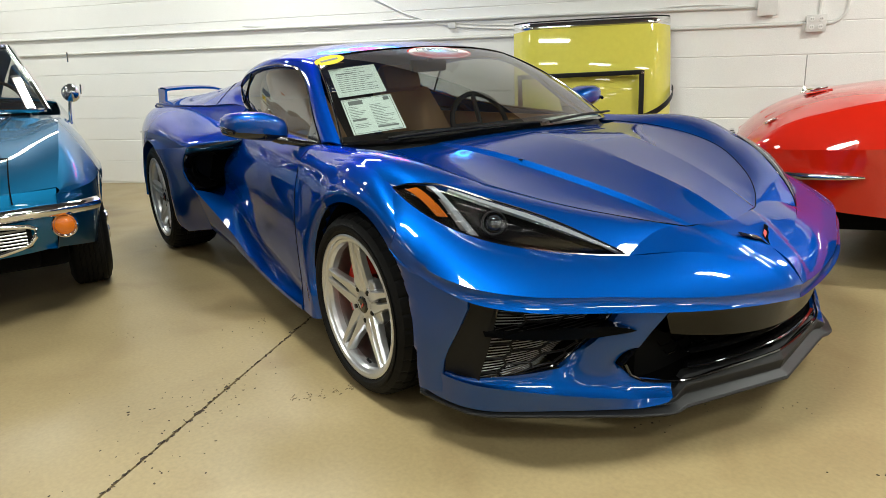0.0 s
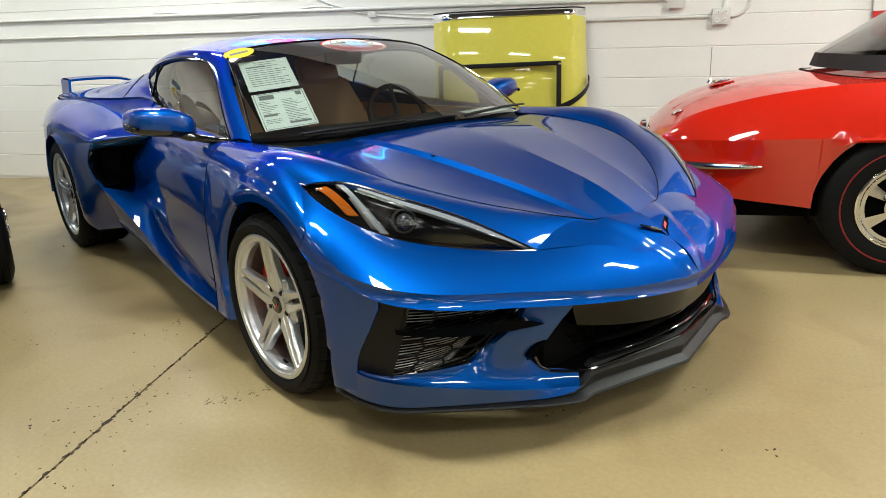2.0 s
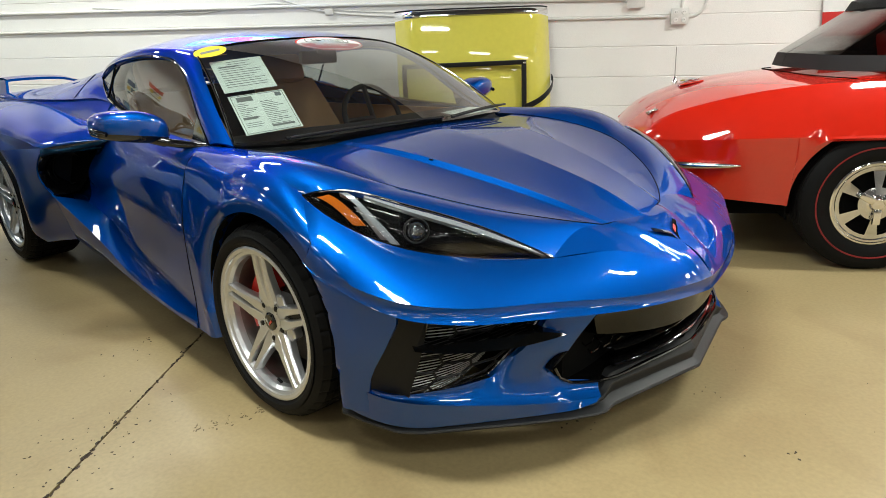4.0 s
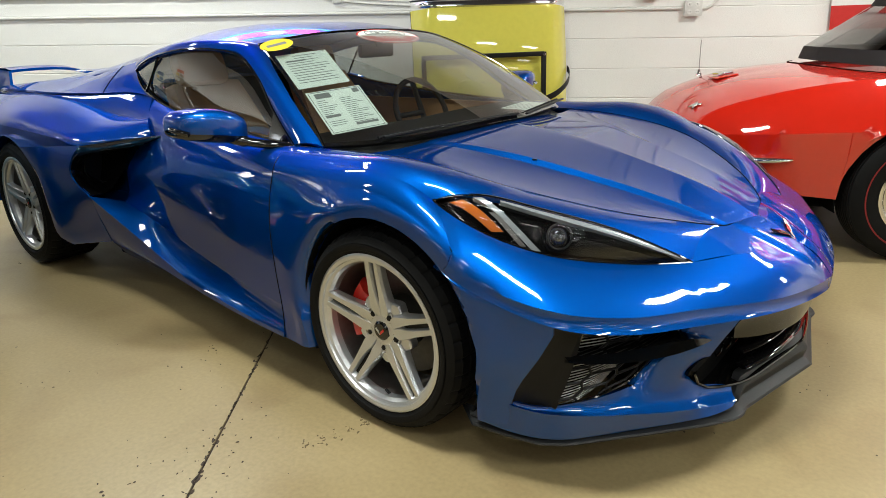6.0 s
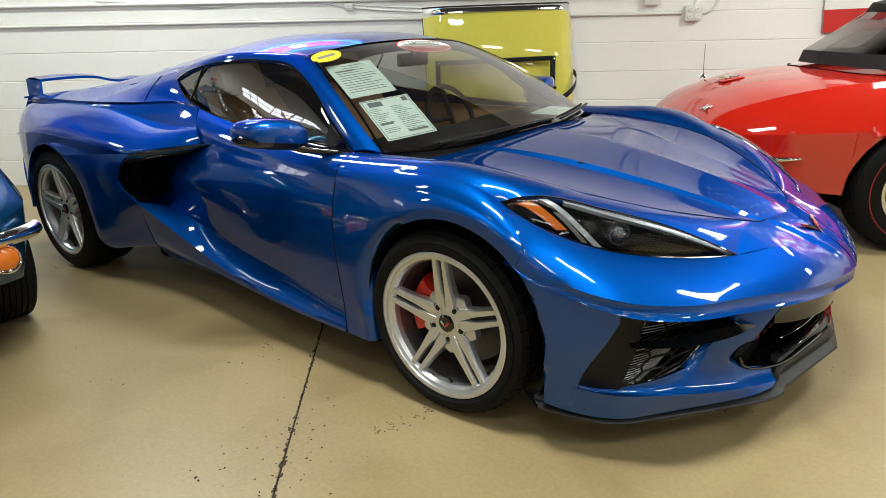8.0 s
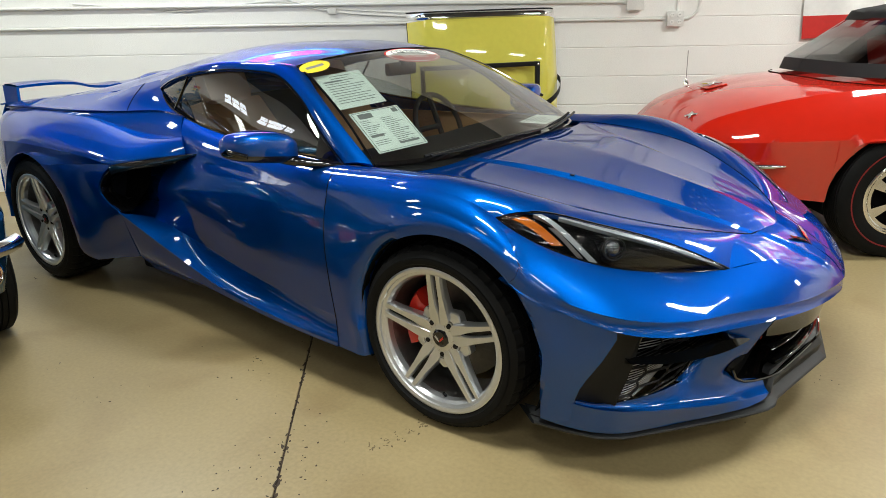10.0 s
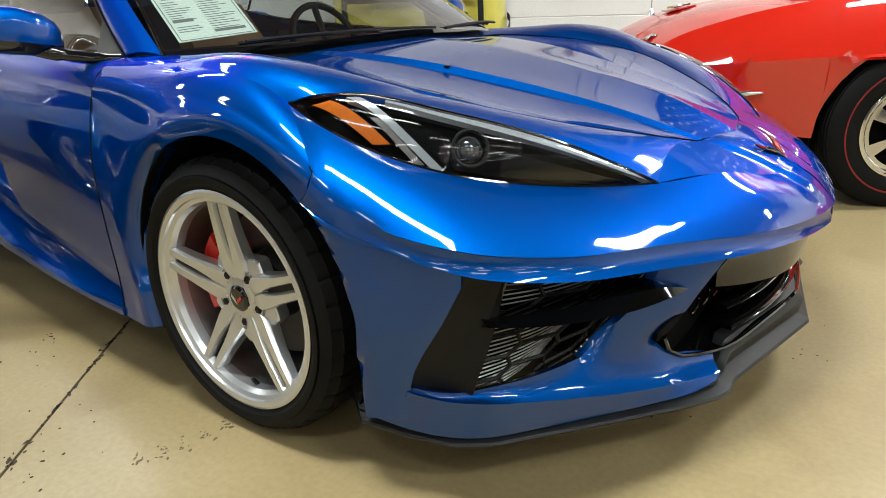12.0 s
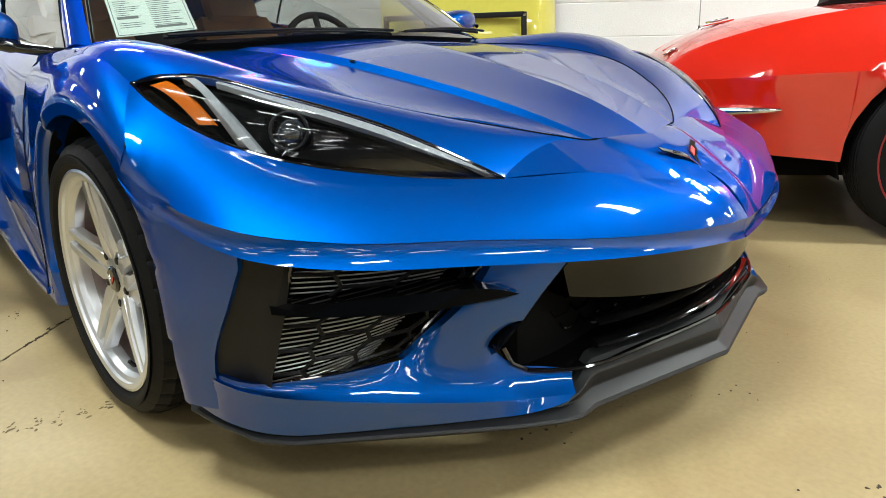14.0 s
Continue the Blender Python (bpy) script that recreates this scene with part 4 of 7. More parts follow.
        revolve(bm, [(0.0, face + 0.0275), (0.0135, face + 0.0275), (0.0135, face + 0.034)], 18)
        bmesh.ops.translate(bm, verts=bm.verts, vec=(0.058 * math.cos(a), 0, 0.058 * math.sin(a)))
        part("nut_pocket", bm, STEEL, w, "grey recessed nut pocket", 30)
    rd = r_rim - 0.075
    bm = bmesh.new()
    revolve(bm, [(0.06, 0.03), (rd, 0.03), (rd, 0.055), (0.06, 0.055)], 60)
    revolve(bm, [(0.0, -0.01), (0.075, -0.01), (0.085, 0.03)], 30)
    part("brake_disc", bm, DISC, w, "grey steel brake disc", 30)
    return w


SPOKE_TURN = 92
F_HUB, R_HUB = 0.318, 0.345
for s in (-1, 1):
    build_wheel("front_wheel", 0.3185, 0.251, 0.245, (0.018, s * 0.824, F_HUB), s)
    build_wheel("rear_wheel", 0.345, 0.260, 0.305, (-2.723, s * 0.793, R_HUB), s)

# dark inner liners of the wheel arches and the underbody
for s in (-1, 1):
    for c in (ARCH_F, ARCH_R):
        a = [arch(c, s * y, -25, 205, 24, 0.006) for y in (0.93, 0.55)]
        panel("wheel_liner", [np.stack(a)], MATTEBLACK, car, "black plastic wheel arch liner", thick=0.004, flip=True)
bm = bmesh.new()
box(bm, (3.2, 1.1, 0.10), (-1.4, 0, 0.19), 0.02)
box(bm, (1.6, 1.5, 0.14), (-1.25, 0, 0.21), 0.02)
box(bm, (0.9, 0.95, 0.3), (0.38, 0, 0.28), 0.03)
part("underbody", bm, MATTEBLACK, car, "black underbody tray")


def gap(pts, parent=None, r=0.0017, n=40):
    """The dark shut line between two panels."""
    for s in (-1, 1):
        c = [(x, y * s, z) for x, y, z in (pts if not isinstance(pts, np.ndarray) else pts.tolist())]
        tube("panel_gap", c, r, MATTEBLACK, parent or car, "dark panel shut line", n=n if not isinstance(pts, np.ndarray) else 0, seg=6)


gap(inner + np.array([0, 0.002, 0.0005]))
gap([(0.775, 0.187, 0.5955), (0.80, 0.09, 0.590), (0.82, 0.0, 0.5845)], n=12)
gap(leg_r + np.array([0, 0.0005, 0]))
gap([(-0.475, 0.885, 0.7355), (-0.486, 0.8515, 0.7865), (-0.50, 0.7655, 0.8225)], n=12)
gap([(0.215, 0.872, 0.744), (0.275, 0.912, 0.695), (0.335, 0.9425, 0.640)], n=10)
gap(cp_m + np.array([0, 0.001, 0.001]))
gap(deck_edge[8:] + np.array([0, 0.0, 0.0012]))

# headlights
lamp_u, lamp_l = crom(LAMP_UP, 60), crom(LAMP_LOW, 60)


def lens(u, v, deep=0.0, s=1):
    """A point of the headlight's cover: u from its rear tip to its front tip, v from its upper edge down."""
    i = np.clip(u, 0, 1) * 59
    k = int(min(i, 58))
    a = lamp_u[k] + (lamp_u[k + 1] - lamp_u[k]) * (i - k)
    b = lamp_l[k] + (lamp_l[k + 1] - lamp_l[k]) * (i - k)
    bulge = 0.030 * math.sin(math.pi * np.clip(v, 0, 1) ** 0.62) * math.sin(math.pi * min(1, u)) ** 0.7
    p = a + (b - a) * v + np.array([0.55, 0.60, 0.55]) * (bulge - deep)
    return np.array([p[0], p[1] * s, p[2]])


def lens_grid(quad, nu, nv, deep, s):
    """A grid inside the headlight between four corners given as (u, v)."""
    (a, b, c, d) = [np.array(q) for q in quad]
    return np.array([[lens(*(a + (b - a) * i / nu + ((d + (c - d) * i / nu) - (a + (b - a) * i / nu)) * j / nv), deep, s) for i in range(nu + 1)] for j in range(nv + 1)])


for s, side in SIDES:
    hl = empty("headlight")
    hl.parent = car
    panel("lamp_cover", [lens_grid(((0, 0), (1, 0), (1, 1), (0, 1)), 40, 8, 0.0, s)], CLEAR, hl, "clear headlight cover", thick=0.0, smooth=70)
    panel("lamp_bowl", [lens_grid(((0, 0), (1, 0), (1, 1), (0, 1)), 30, 8, 0.035, s)], MATTEBLACK, hl, "black headlight inner bowl", thick=0.0, smooth=70)
    # black rim round the cover
    ring = np.concatenate([np.array([lens(u, 0.0, 0.001, s) for u in np.linspace(0, 1, 50)]), np.array([lens(u, 1.0, 0.001, s) for u in np.linspace(1, 0, 50)])])
    tube("lamp_seal", ring, 0.0035, GLOSSBLACK, hl, "gloss black lamp seal", n=0, seg=6)
    panel("daytime_light", [lens_grid(((0.25, 0.075), (0.98, 0.12), (0.98, 0.36), (0.25, 0.138)), 30, 3, 0.007, s)], LIGHTGUIDE, hl, "long clear light guide", thick=0.012, smooth=40)
    panel("light_stalk", [lens_grid(((0.150, 0.125), (0.182, 0.085), (0.428, 0.945), (0.395, 0.965)), 3, 14, 0.008, s)], LIGHTGUIDE, hl, "clear slanting light guide", thick=0.014, smooth=40)
    panel("inner_stalk", [lens_grid(((0.22, 0.42), (0.245, 0.40), (0.375, 0.90), (0.355, 0.93)), 3, 10, 0.022, s)], STEEL, hl, "grey inner reflector fin", thick=0.012, smooth=40)
    panel("side_marker", [lens_grid(((0.066, 0.44), (0.112, 0.24), (0.285, 0.80), (0.243, 0.89)), 4, 14, 0.006, s)], AMBER, hl, "amber side marker", thick=0.012, smooth=40)
    panel("lamp_fin", [lens_grid(((0.40, 0.42), (0.90, 0.55), (0.93, 0.80), (0.45, 0.86)), 20, 4, 0.026, s)], GLOSSBLACK, hl, "black inner fin", thick=0.01, smooth=40)
    bm = bmesh.new()
    bmesh.ops.create_uvsphere(bm, u_segments=20, v_segments=12, radius=0.027)
    bmesh.ops.translate(bm, verts=bm.verts, vec=lens(0.475, 0.55, 0.028, s))
    part("projector_lens", bm, LENSGLASS, hl, "round clear projector lens", 60)
    c = lens(0.475, 0.55, 0.018, s)
    bm = bmesh.new()
    ring = [Vector(c) + Vector((0.62, 0.55 * s, 0.2)).normalized() * 0.004 + Matrix.Rotation(a, 3, Vector((0.62, 0.55 * s, 0.2)).normalized()) @ (Vector((0, 0, 1)) * 0.034)
            for a in np.linspace(0, math.tau, 29)]
    add_tube(bm, np.array(ring), 0.003, 6)
    part("projector_bezel", bm, SATINBLACK, hl, "black lens bezel", 40)

# side grilles with their masks, blades and honeycomb
GR = [np.array(p) for p in ((0.662, 0.832, 0.468), (0.822, 0.532, 0.440), (0.714, 0.656, 0.264), (0.594, 0.860, 0.238))]


def grille_point(u, v, deep, s):
    a = GR[0] + (GR[1] - GR[0]) * u
    b = GR[3] + (GR[2] - GR[3]) * u
    p = a + (b - a) * v + np.array([0.82, 0.55, 0]) * (0.02 * math.sin(math.pi * u) - deep)
    return np.array([p[0], p[1] * s, p[2]])


for s, side in SIDES:
    gr = empty("side_grille")
    gr.parent = car
    g = np.array([[grille_point(u, v, 0.045, s) - np.array([0.055 * max(0, u), 0, 0]) for u in np.linspace(-0.06, 1.06, 12)] for v in np.linspace(-0.08, 1.08, 8)])
    panel("grille_backing", [g], MATTEBLACK, gr, "black radiator opening", thick=0.0)
    for v in np.linspace(0.02, 1.10, 27):
        c = np.array([grille_point(u, v, 0.022, s) - np.array([0.05 * u, 0, 0]) for u in np.linspace(0.02, 0.98, 10)])
        bm = bmesh.new()
        add_tube(bm, c, 0.0015, 5, 1.0)
        part("grille_slat", bm, SLAT, gr, "thin grey radiator slat", 40)
    # honeycomb of six-sided cells, pointed at their sides
    bm = bmesh.new()
    ha, hb, hh = 0.20, 0.135, 0.105
    for i in range(-1, 5):
        for j in range(-1, 7):
            cu, cv = 0.08 + i * (ha + hb), (2 * j + (i % 2)) * hh
            cell = [(cu - hb, cv + hh), (cu + hb, cv + hh), (cu + ha, cv), (cu + hb, cv - hh)]
            for (u1, v1), (u2, v2) in zip(cell, cell[1:]):
                if min(u1, u2) > 1 or max(u1, u2) < 0 or min(v1, v2) > 1 or max(v1, v2) < 0:
                    continue
                clip = lambda q: min(1.0, max(0.0, q))
                add_tube(bm, np.array([grille_point(clip(u1), clip(v1), 0.014, s), grille_point(clip(u2), clip(v2), 0.014, s)]), 0.004, 5)
    part("grille_mesh", bm, SATINBLACK, gr, "satin black honeycomb mesh", 40)
    rim = np.array([grille_point(u, v, 0.006, s) for u, v in ([(k, 0) for k in np.linspace(0, 1, 12)] + [(1, k) for k in np.linspace(0.1, 1, 8)] + [(k, 1) for k in np.linspace(0.9, 0, 10)] + [(0, k) for k in np.linspace(0.9, 0, 8)])])
    tube("grille_rim", rim, 0.004, GLOSSBLACK, gr, "gloss black grille rim", n=0, seg=6)
    # dark mask beside the grille
    m0 = crom([(0.618, 0.893, 0.489), (0.575, 0.905, 0.40), (0.525, 0.914, 0.305), (0.503, 0.911, 0.255), (0.515, 0.900, 0.226)], 16)
    m2 = crom([(0.664, 0.836, 0.470), (0.650, 0.843, 0.40), (0.625, 0.852, 0.31), (0.606, 0.860, 0.245), (0.600, 0.862, 0.228)], 16)
    mk = skin([m0 + np.array([-0.012, -0.004, 0]), m0 * 0.5 + m2 * 0.5 + np.array([-0.010, -0.010, 0]), m2 + np.array([-0.002, 0, 0]), m2 + np.array([-0.045, -0.02, 0])], 16, 8) * np.array([1, s, 1])
    panel("grille_mask", [mk], SATINBLACK, gr, "satin black bumper mask", thick=0.008)
    # horizontal blade across the opening, reaching over the strut
    bt = crom([(0.615, 0.855, 0.394), (0.70, 0.80, 0.400), (0.79, 0.675, 0.402), (0.842, 0.590, 0.399), (0.866, 0.535, 0.384)], 20)
    bo = crom([(0.640, 0.865, 0.384), (0.735, 0.805, 0.386), (0.822, 0.675, 0.381), (0.860, 0.580, 0.380), (0.872, 0.520, 0.377)], 20)
    bl = crom([(0.600, 0.850, 0.372), (0.69, 0.79, 0.372), (0.77, 0.665, 0.370), (0.84, 0.580, 0.369), (0.862, 0.530, 0.372)], 20)
    bk = bt + np.array([-0.06, -0.03, 0.0])
    blade = np.stack([bk, bt, bo, bl, bl + np.array([-0.06, -0.03, 0.0])]) * np.array([1, s, 1])
    panel("grille_blade", [blade], PIANO, gr, "gloss black horizontal blade", thick=0.0, smooth=20)

# centre grille
cg = empty("centre_grille")
cg.parent = car
top_c = crom([(0.925, 0.45, 0.430), (0.972, 0.30, 0.416), (1.010, 0.15, 0.404), (1.030, 0.0, 0.390)], 16)
bot_c = crom([(0.825, 0.52, 0.262), (0.835, 0.50, 0.222), (0.90, 0.40, 0.200), (0.955, 0.20, 0.204), (0.985, 0.0, 0.206)], 16)
side_c = crom([(0.925, 0.45, 0.430), (0.885, 0.487, 0.36), (0.845, 0.515, 0.285), (0.822, 0.522, 0.255)], 16)
back = np.array([-0.17, 0, 0])
for g, label in (([top_c, top_c + back], "black grille ceiling"), ([bot_c, bot_c + back], "black grille floor"), ([side_c, side_c + back], "black grille wall")):
    a = np.stack(g)
    for g2 in (a, mirrored(a)):
        panel("grille_duct", [g2], PIANO, cg, label, thick=0.0)
a = skin([top_c + back, bot_c + back], 16, 6)
panel("grille_backing", [a, mirrored(a)], MATTEBLACK, cg, "black radiator behind the grille", thick=0.0)
# upper gloss panel that hangs below the nose
ut = top_c + np.array([-0.012, 0, 0.004])
ul = crom([(0.895, 0.405, 0.345), (0.940, 0.30, 0.325), (0.980, 0.15, 0.305), (0.992, 0.0, 0.298)], 16)
a = skin([ut, ut * 0.5 + ul * 0.5 + np.array([-0.006, 0, 0]), ul, ul + np.array([-0.10, 0, 0.012])], 16, 7)
panel("upper_grille_panel", [a, mirrored(a)], PIANO, cg, "gloss black panel under the nose", thick=0.003)
for z, x, w in ((0.292, 0.925, 0.28), (0.262, 0.935, 0.31), (0.232, 0.955, 0.34)):
    c = crom([(x - 0.05, w, z), (x - 0.02, w * 0.7, z), (x + 0.005, 0, z), (x - 0.02, -w * 0.7, z), (x - 0.05, -w, z)], 30)
    tube("grille_bar", c, 0.019, GLOSSBLACK, cg, "gloss black lower grille blade", n=0, seg=10, flat=0.36)
bm = bmesh.new()
for i in range(-6, 7):
    for j in range(4):
        y, z = (i + 0.5 * (j % 2)) * 0.062, 0.255 + j * 0.034
        pts = [np.array([0.862 - 0.10 * abs(y), y + 0.036 * math.cos(math.tau * k / 6), z + 0.021 * math.sin(math.tau * k / 6)]) for k in range(3, 7)]
        if abs(y) < 0.38:
            for p, q in zip(pts, pts[1:]):
                add_tube(bm, np.array([p, q]), 0.0035, 5)
part("grille_mesh", bm, GLOSSBLACK, cg, "gloss black honeycomb mesh", 40)
rim = bot_c + np.array([0.008, 0, 0.002])
rim = np.concatenate([rim, mirrored(rim)[::-1]])
tube("grille_edge", rim, 0.0045, GLOSSBLACK, cg, "thin black grille edge", n=0, seg=6)
# crossed emblem on the nose, as two plain winged shapes with a red field
emb = empty("nose_emblem")
emb.parent = car
for s in (-1, 1):
    bm = bmesh.new()
    prism(bm, [(0.938, 0.0, 0.5255), (0.905, s * 0.012, 0.5525), (0.874, s * 0.070, 0.5720), (0.886, s * 0.074, 0.5660), (0.893, s * 0.058, 0.5610), (0.904, s * 0.046, 0.5550), (0.918, s * 0.018, 0.5450)], (0.0015, 0, 0.0025))
    part("emblem_wing", bm, GLOSSBLACK, emb, "gloss black emblem wing", 20)
    bm = bmesh.new()
    prism(bm, [(0.916, s * 0.010, 0.5480), (0.903, s * 0.018, 0.5565), (0.893, s * 0.040, 0.5635), (0.901, s * 0.040, 0.5580), (0.910, s * 0.024, 0.5515)], (0.001, 0, 0.002))
    part("emblem_inlay", bm, REDINK if s > 0 else CHROME, emb, "red field of the emblem" if s > 0 else "bright field of the emblem", 20)
# washer nozzle
bm = bmesh.new()
box(bm, (0.016, 0.007, 0.004), (0.20, -0.335, 0.767), 0.001)
part("washer_nozzle", bm, SATINBLACK, car, "tiny black washer nozzle", 20)

# intake ducts behind the doors
for s, side in SIDES:
    k = np.array([1, s, 1])
    du = empty("side_intake")
    du.parent = car
    lip = crom([(-1.46, 0.774, 0.778), (-1.61, 0.846, 0.761), (-1.755, 0.936, 0.743), (-1.778, 0.945, 0.736), (-1.800, 0.947, 0.724), (-1.895, 0.952, 0.668), (-1.938, 0.951, 0.606), (-1.89, 0.946, 0.552), (-1.815, 0.935, 0.508)], 30)
    inner_l = crom([(-1.50, 0.725, 0.748), (-1.64, 0.805, 0.728), (-1.775, 0.885, 0.708), (-1.800, 0.893, 0.701), (-1.825, 0.896, 0.690), (-1.915, 0.90, 0.650), (-1.955, 0.899, 0.602), (-1.91, 0.895, 0.555), (-1.835, 0.87, 0.50)], 30)
    deep_l = crom([(-1.92, 0.60, 0.70), (-2.00, 0.68, 0.68), (-2.08, 0.80, 0.66), (-2.10, 0.82, 0.61), (-2.06, 0.80, 0.55), (-1.98, 0.76, 0.49)], 30)
    panel("intake_trim", [skin([lip, lip * 0.5 + inner_l * 0.5 + np.array([0.006, 0.006, 0]), inner_l], 30, 6) * k], GLOSSBLACK, du, "gloss black intake surround", thick=0.006)
    top_l = crom([(-1.365, 0.788, 0.795), (-1.46, 0.794, 0.786), (-1.61, 0.856, 0.766), (-1.755, 0.944, 0.746), (-1.79, 0.955, 0.736)], 24)
    drop = np.interp(np.linspace(0, 1, 24), [0, 0.25, 1], [0.004, 0.026, 0.040])[:, None] * np.array([0, 0, -1.0])
    push = np.interp(np.linspace(0, 1, 24), [0, 0.25, 1], [0.0, 0.008, 0.012])[:, None] * np.array([0.3, 1.0, 0])
    blade = np.stack([top_l + np.array([-0.01, -0.02, 0.002]), top_l + push * 0.6, top_l + push + drop * 0.35, top_l + push * 0.7 + drop, top_l + drop + np.array([-0.02, -0.05, 0.0])]) * k
    panel("intake_blade", [blade], GLOSSBLACK, du, "gloss black blade over the intake", thick=0.0, smooth=30)
    panel("intake_duct", [skin([inner_l, deep_l], 30, 5) * k], MATTEBLACK, du, "black intake duct", thick=0.0, flip=True)
    cap = np.stack([deep_l[:15], deep_l[::-1][:15]])
    panel("intake_backing", [cap * k], MATTEBLACK, du, "black intake screen", thick=0.0)
    dr = crom([(-1.47, 0.760, 0.776), (-1.63, 0.765, 0.70), (-1.70, 0.795, 0.62), (-1.74, 0.79, 0.50), (-1.77, 0.80, 0.455), (-1.82, 0.935, 0.505)], 20)
    dd = crom([(-1.95, 0.59, 0.75), (-2.00, 0.63, 0.70), (-2.02, 0.66, 0.60), (-2.04, 0.68, 0.49), (-2.04, 0.76, 0.46), (-2.06, 0.88, 0.50)], 20)
    panel("intake_wall", [skin([dr, dd], 20, 4) * k], BLUE, du, "blue painted intake wall", thick=0.0, flip=True)
    # added black box, keeps the bright wall from showing through the duct
    bm = bmesh.new()
    box(bm, (0.06, 0.40, 0.30), (-2.10, 0.72 * s, 0.59), 0.01)
    part("intake_end", bm, MATTEBLACK, du, "black box added to close the intake", 20)
    # dark round mesh insert far inside
    bm = bmesh.new()
    revolve(bm, [(0.0, 0.0), (0.075, 0.0), (0.085, 0.012), (0.085, 0.03)], 24)
    bmesh.ops.transform(bm, matrix=Matrix.Translation((-2.03, 0.80 * s, 0.605)) @ pose(0, 0, 0, 0, 0, -70 if s < 0 else 250), verts=bm.verts)
    part("intake_screen", bm, LIPGREY, du, "round dark grey screen in the intake", 40)

# mirrors
for s, side in SIDES:
    mi = empty("door_mirror")
    mi.parent = car

    # sections from the outer end to the inner end: y, x from front to back, z from bottom to top
    secs = [(1.066, -0.722, -0.790, 0.880, 0.915), (1.060, -0.692, -0.808, 0.870, 0.938), (1.040, -0.664, -0.815, 0.860, 0.953), (0.990, -0.645, -0.806, 0.848, 0.959),
            (0.930, -0.632, -0.788, 0.838, 0.955), (0.880, -0.630, -0.772, 0.832, 0.940), (0.848, -0.640, -0.758, 0.832, 0.921), (0.832, -0.660, -0.740, 0.838, 0.905)]

    def shell(a0, a1, n, grow):
        rows = []
        for y, x1, x0, z0, z1 in secs:
            ring = []
            for a in np.linspace(radians(a0), radians(a1), n):
                cx, cz = math.cos(a), math.sin(a)
                px = math.copysign(abs(cx) ** 0.55, cx)
                pz = math.copysign(abs(cz) ** 0.62, cz)
                ring.append(((x0 + x1) / 2 + (x1 - x0) / 2 * px * grow, y, (z0 + z1) / 2 + (z1 - z0) / 2 * pz * grow))
            rows.append(ring)
        mid = [np.mean(np.array(rows[k]), 0) for k in (0, -1)]
        rows = [[tuple(mid[0])] * n] + rows + [[tuple(mid[1])] * n]
        return np.array(rows) * np.array([1, s, 1])
    panel("mirror_shell", [shell(-18, 198, 26, 1.0)], BLUE, mi, "blue mirror shell", thick=0.004, smooth=50)
    panel("mirror_base", [shell(198, 342, 18, 0.985)], GLOSSBLACK, mi, "gloss black mirror underside", thick=0.0, smooth=50)
    c = np.array([(-0.664, 1.052, 0.885), (-0.690, 1.066, 0.892), (-0.740, 1.070, 0.898)]) * np.array([1, s, 1])
    tube("turn_signal", c, 0.009, GLOSSBLACK, mi, "dark turn signal strip at the mirror's end", n=10, seg=8)
    c = np.array([(-0.50, 0.755, 0.818), (-0.575, 0.80, 0.822), (-0.645, 0.86, 0.838), (-0.69, 0.90, 0.856)]) * np.array([1, s, 1])
    tube("mirror_arm", c, np.array([0.016] * 6 + [0.02] * 8 + [0.026] * 6), GLOSSBLACK, mi, "gloss black mirror arm", n=20, seg=10, flat=0.75)
    bm = bmesh.new()
    prism(bm, [(-0.50, s * 0.764, 0.820), (-0.66, s * 0.752, 0.826), (-0.66, s * 0.718, 0.915)], (0, s * -0.012, 0))
    part("quarter_trim", bm, GLOSSBLACK, mi, "black triangular window trim", 20)

# window surrounds
for s in (-1, 1):
    k = np.array([1, s, 1])
    ringw = np.concatenate([wb, wt2[::-1][1:]]) * k
    tube("window_trim", ringw + np.array([0, s * 0.001, 0]), 0.006, GLOSSBLACK, car, "black window trim", n=0, seg=6)
    tube("window_divider", np.array([(-1.72, 0.635, 0.955), (-1.66, 0.625, 1.03), (-1.60, 0.618, 1.105)]) * k, 0.006, GLOSSBLACK, car, "thin black window divider", n=10, seg=6)
tube("windscreen_seal", np.concatenate([ws[-1], mirrored(ws[-1])[::-1][1:]]), 0.005, GLOSSBLACK, car, "black windscreen seal", n=0, seg=6)
for s in (-1, 1):
    tube("windscreen_seal", ws[:, 0] * np.array([1, s, 1]), 0.005, GLOSSBLACK, car, "black windscreen seal", n=0, seg=6)
# black cowl and the two wipers
cow_a = crom([(-0.33, 0.69, 0.803), (-0.27, 0.58, 0.800), (-0.20, 0.42, 0.803), (-0.17, 0.25, 0.812), (-0.155, 0.0, 0.817)], 20)
cow = skin([cow_a + np.array([0.11, -0.004, -0.028]), cow_a + np.array([-0.03, 0, -0.006]), crom(WS_LOW, 20) + np.array([-0.03, 0, 0.010])], 20, 6)
panel("cowl", [cow, mirrored(cow)], SATINBLACK, car, "black plastic cowl", thick=0.0)
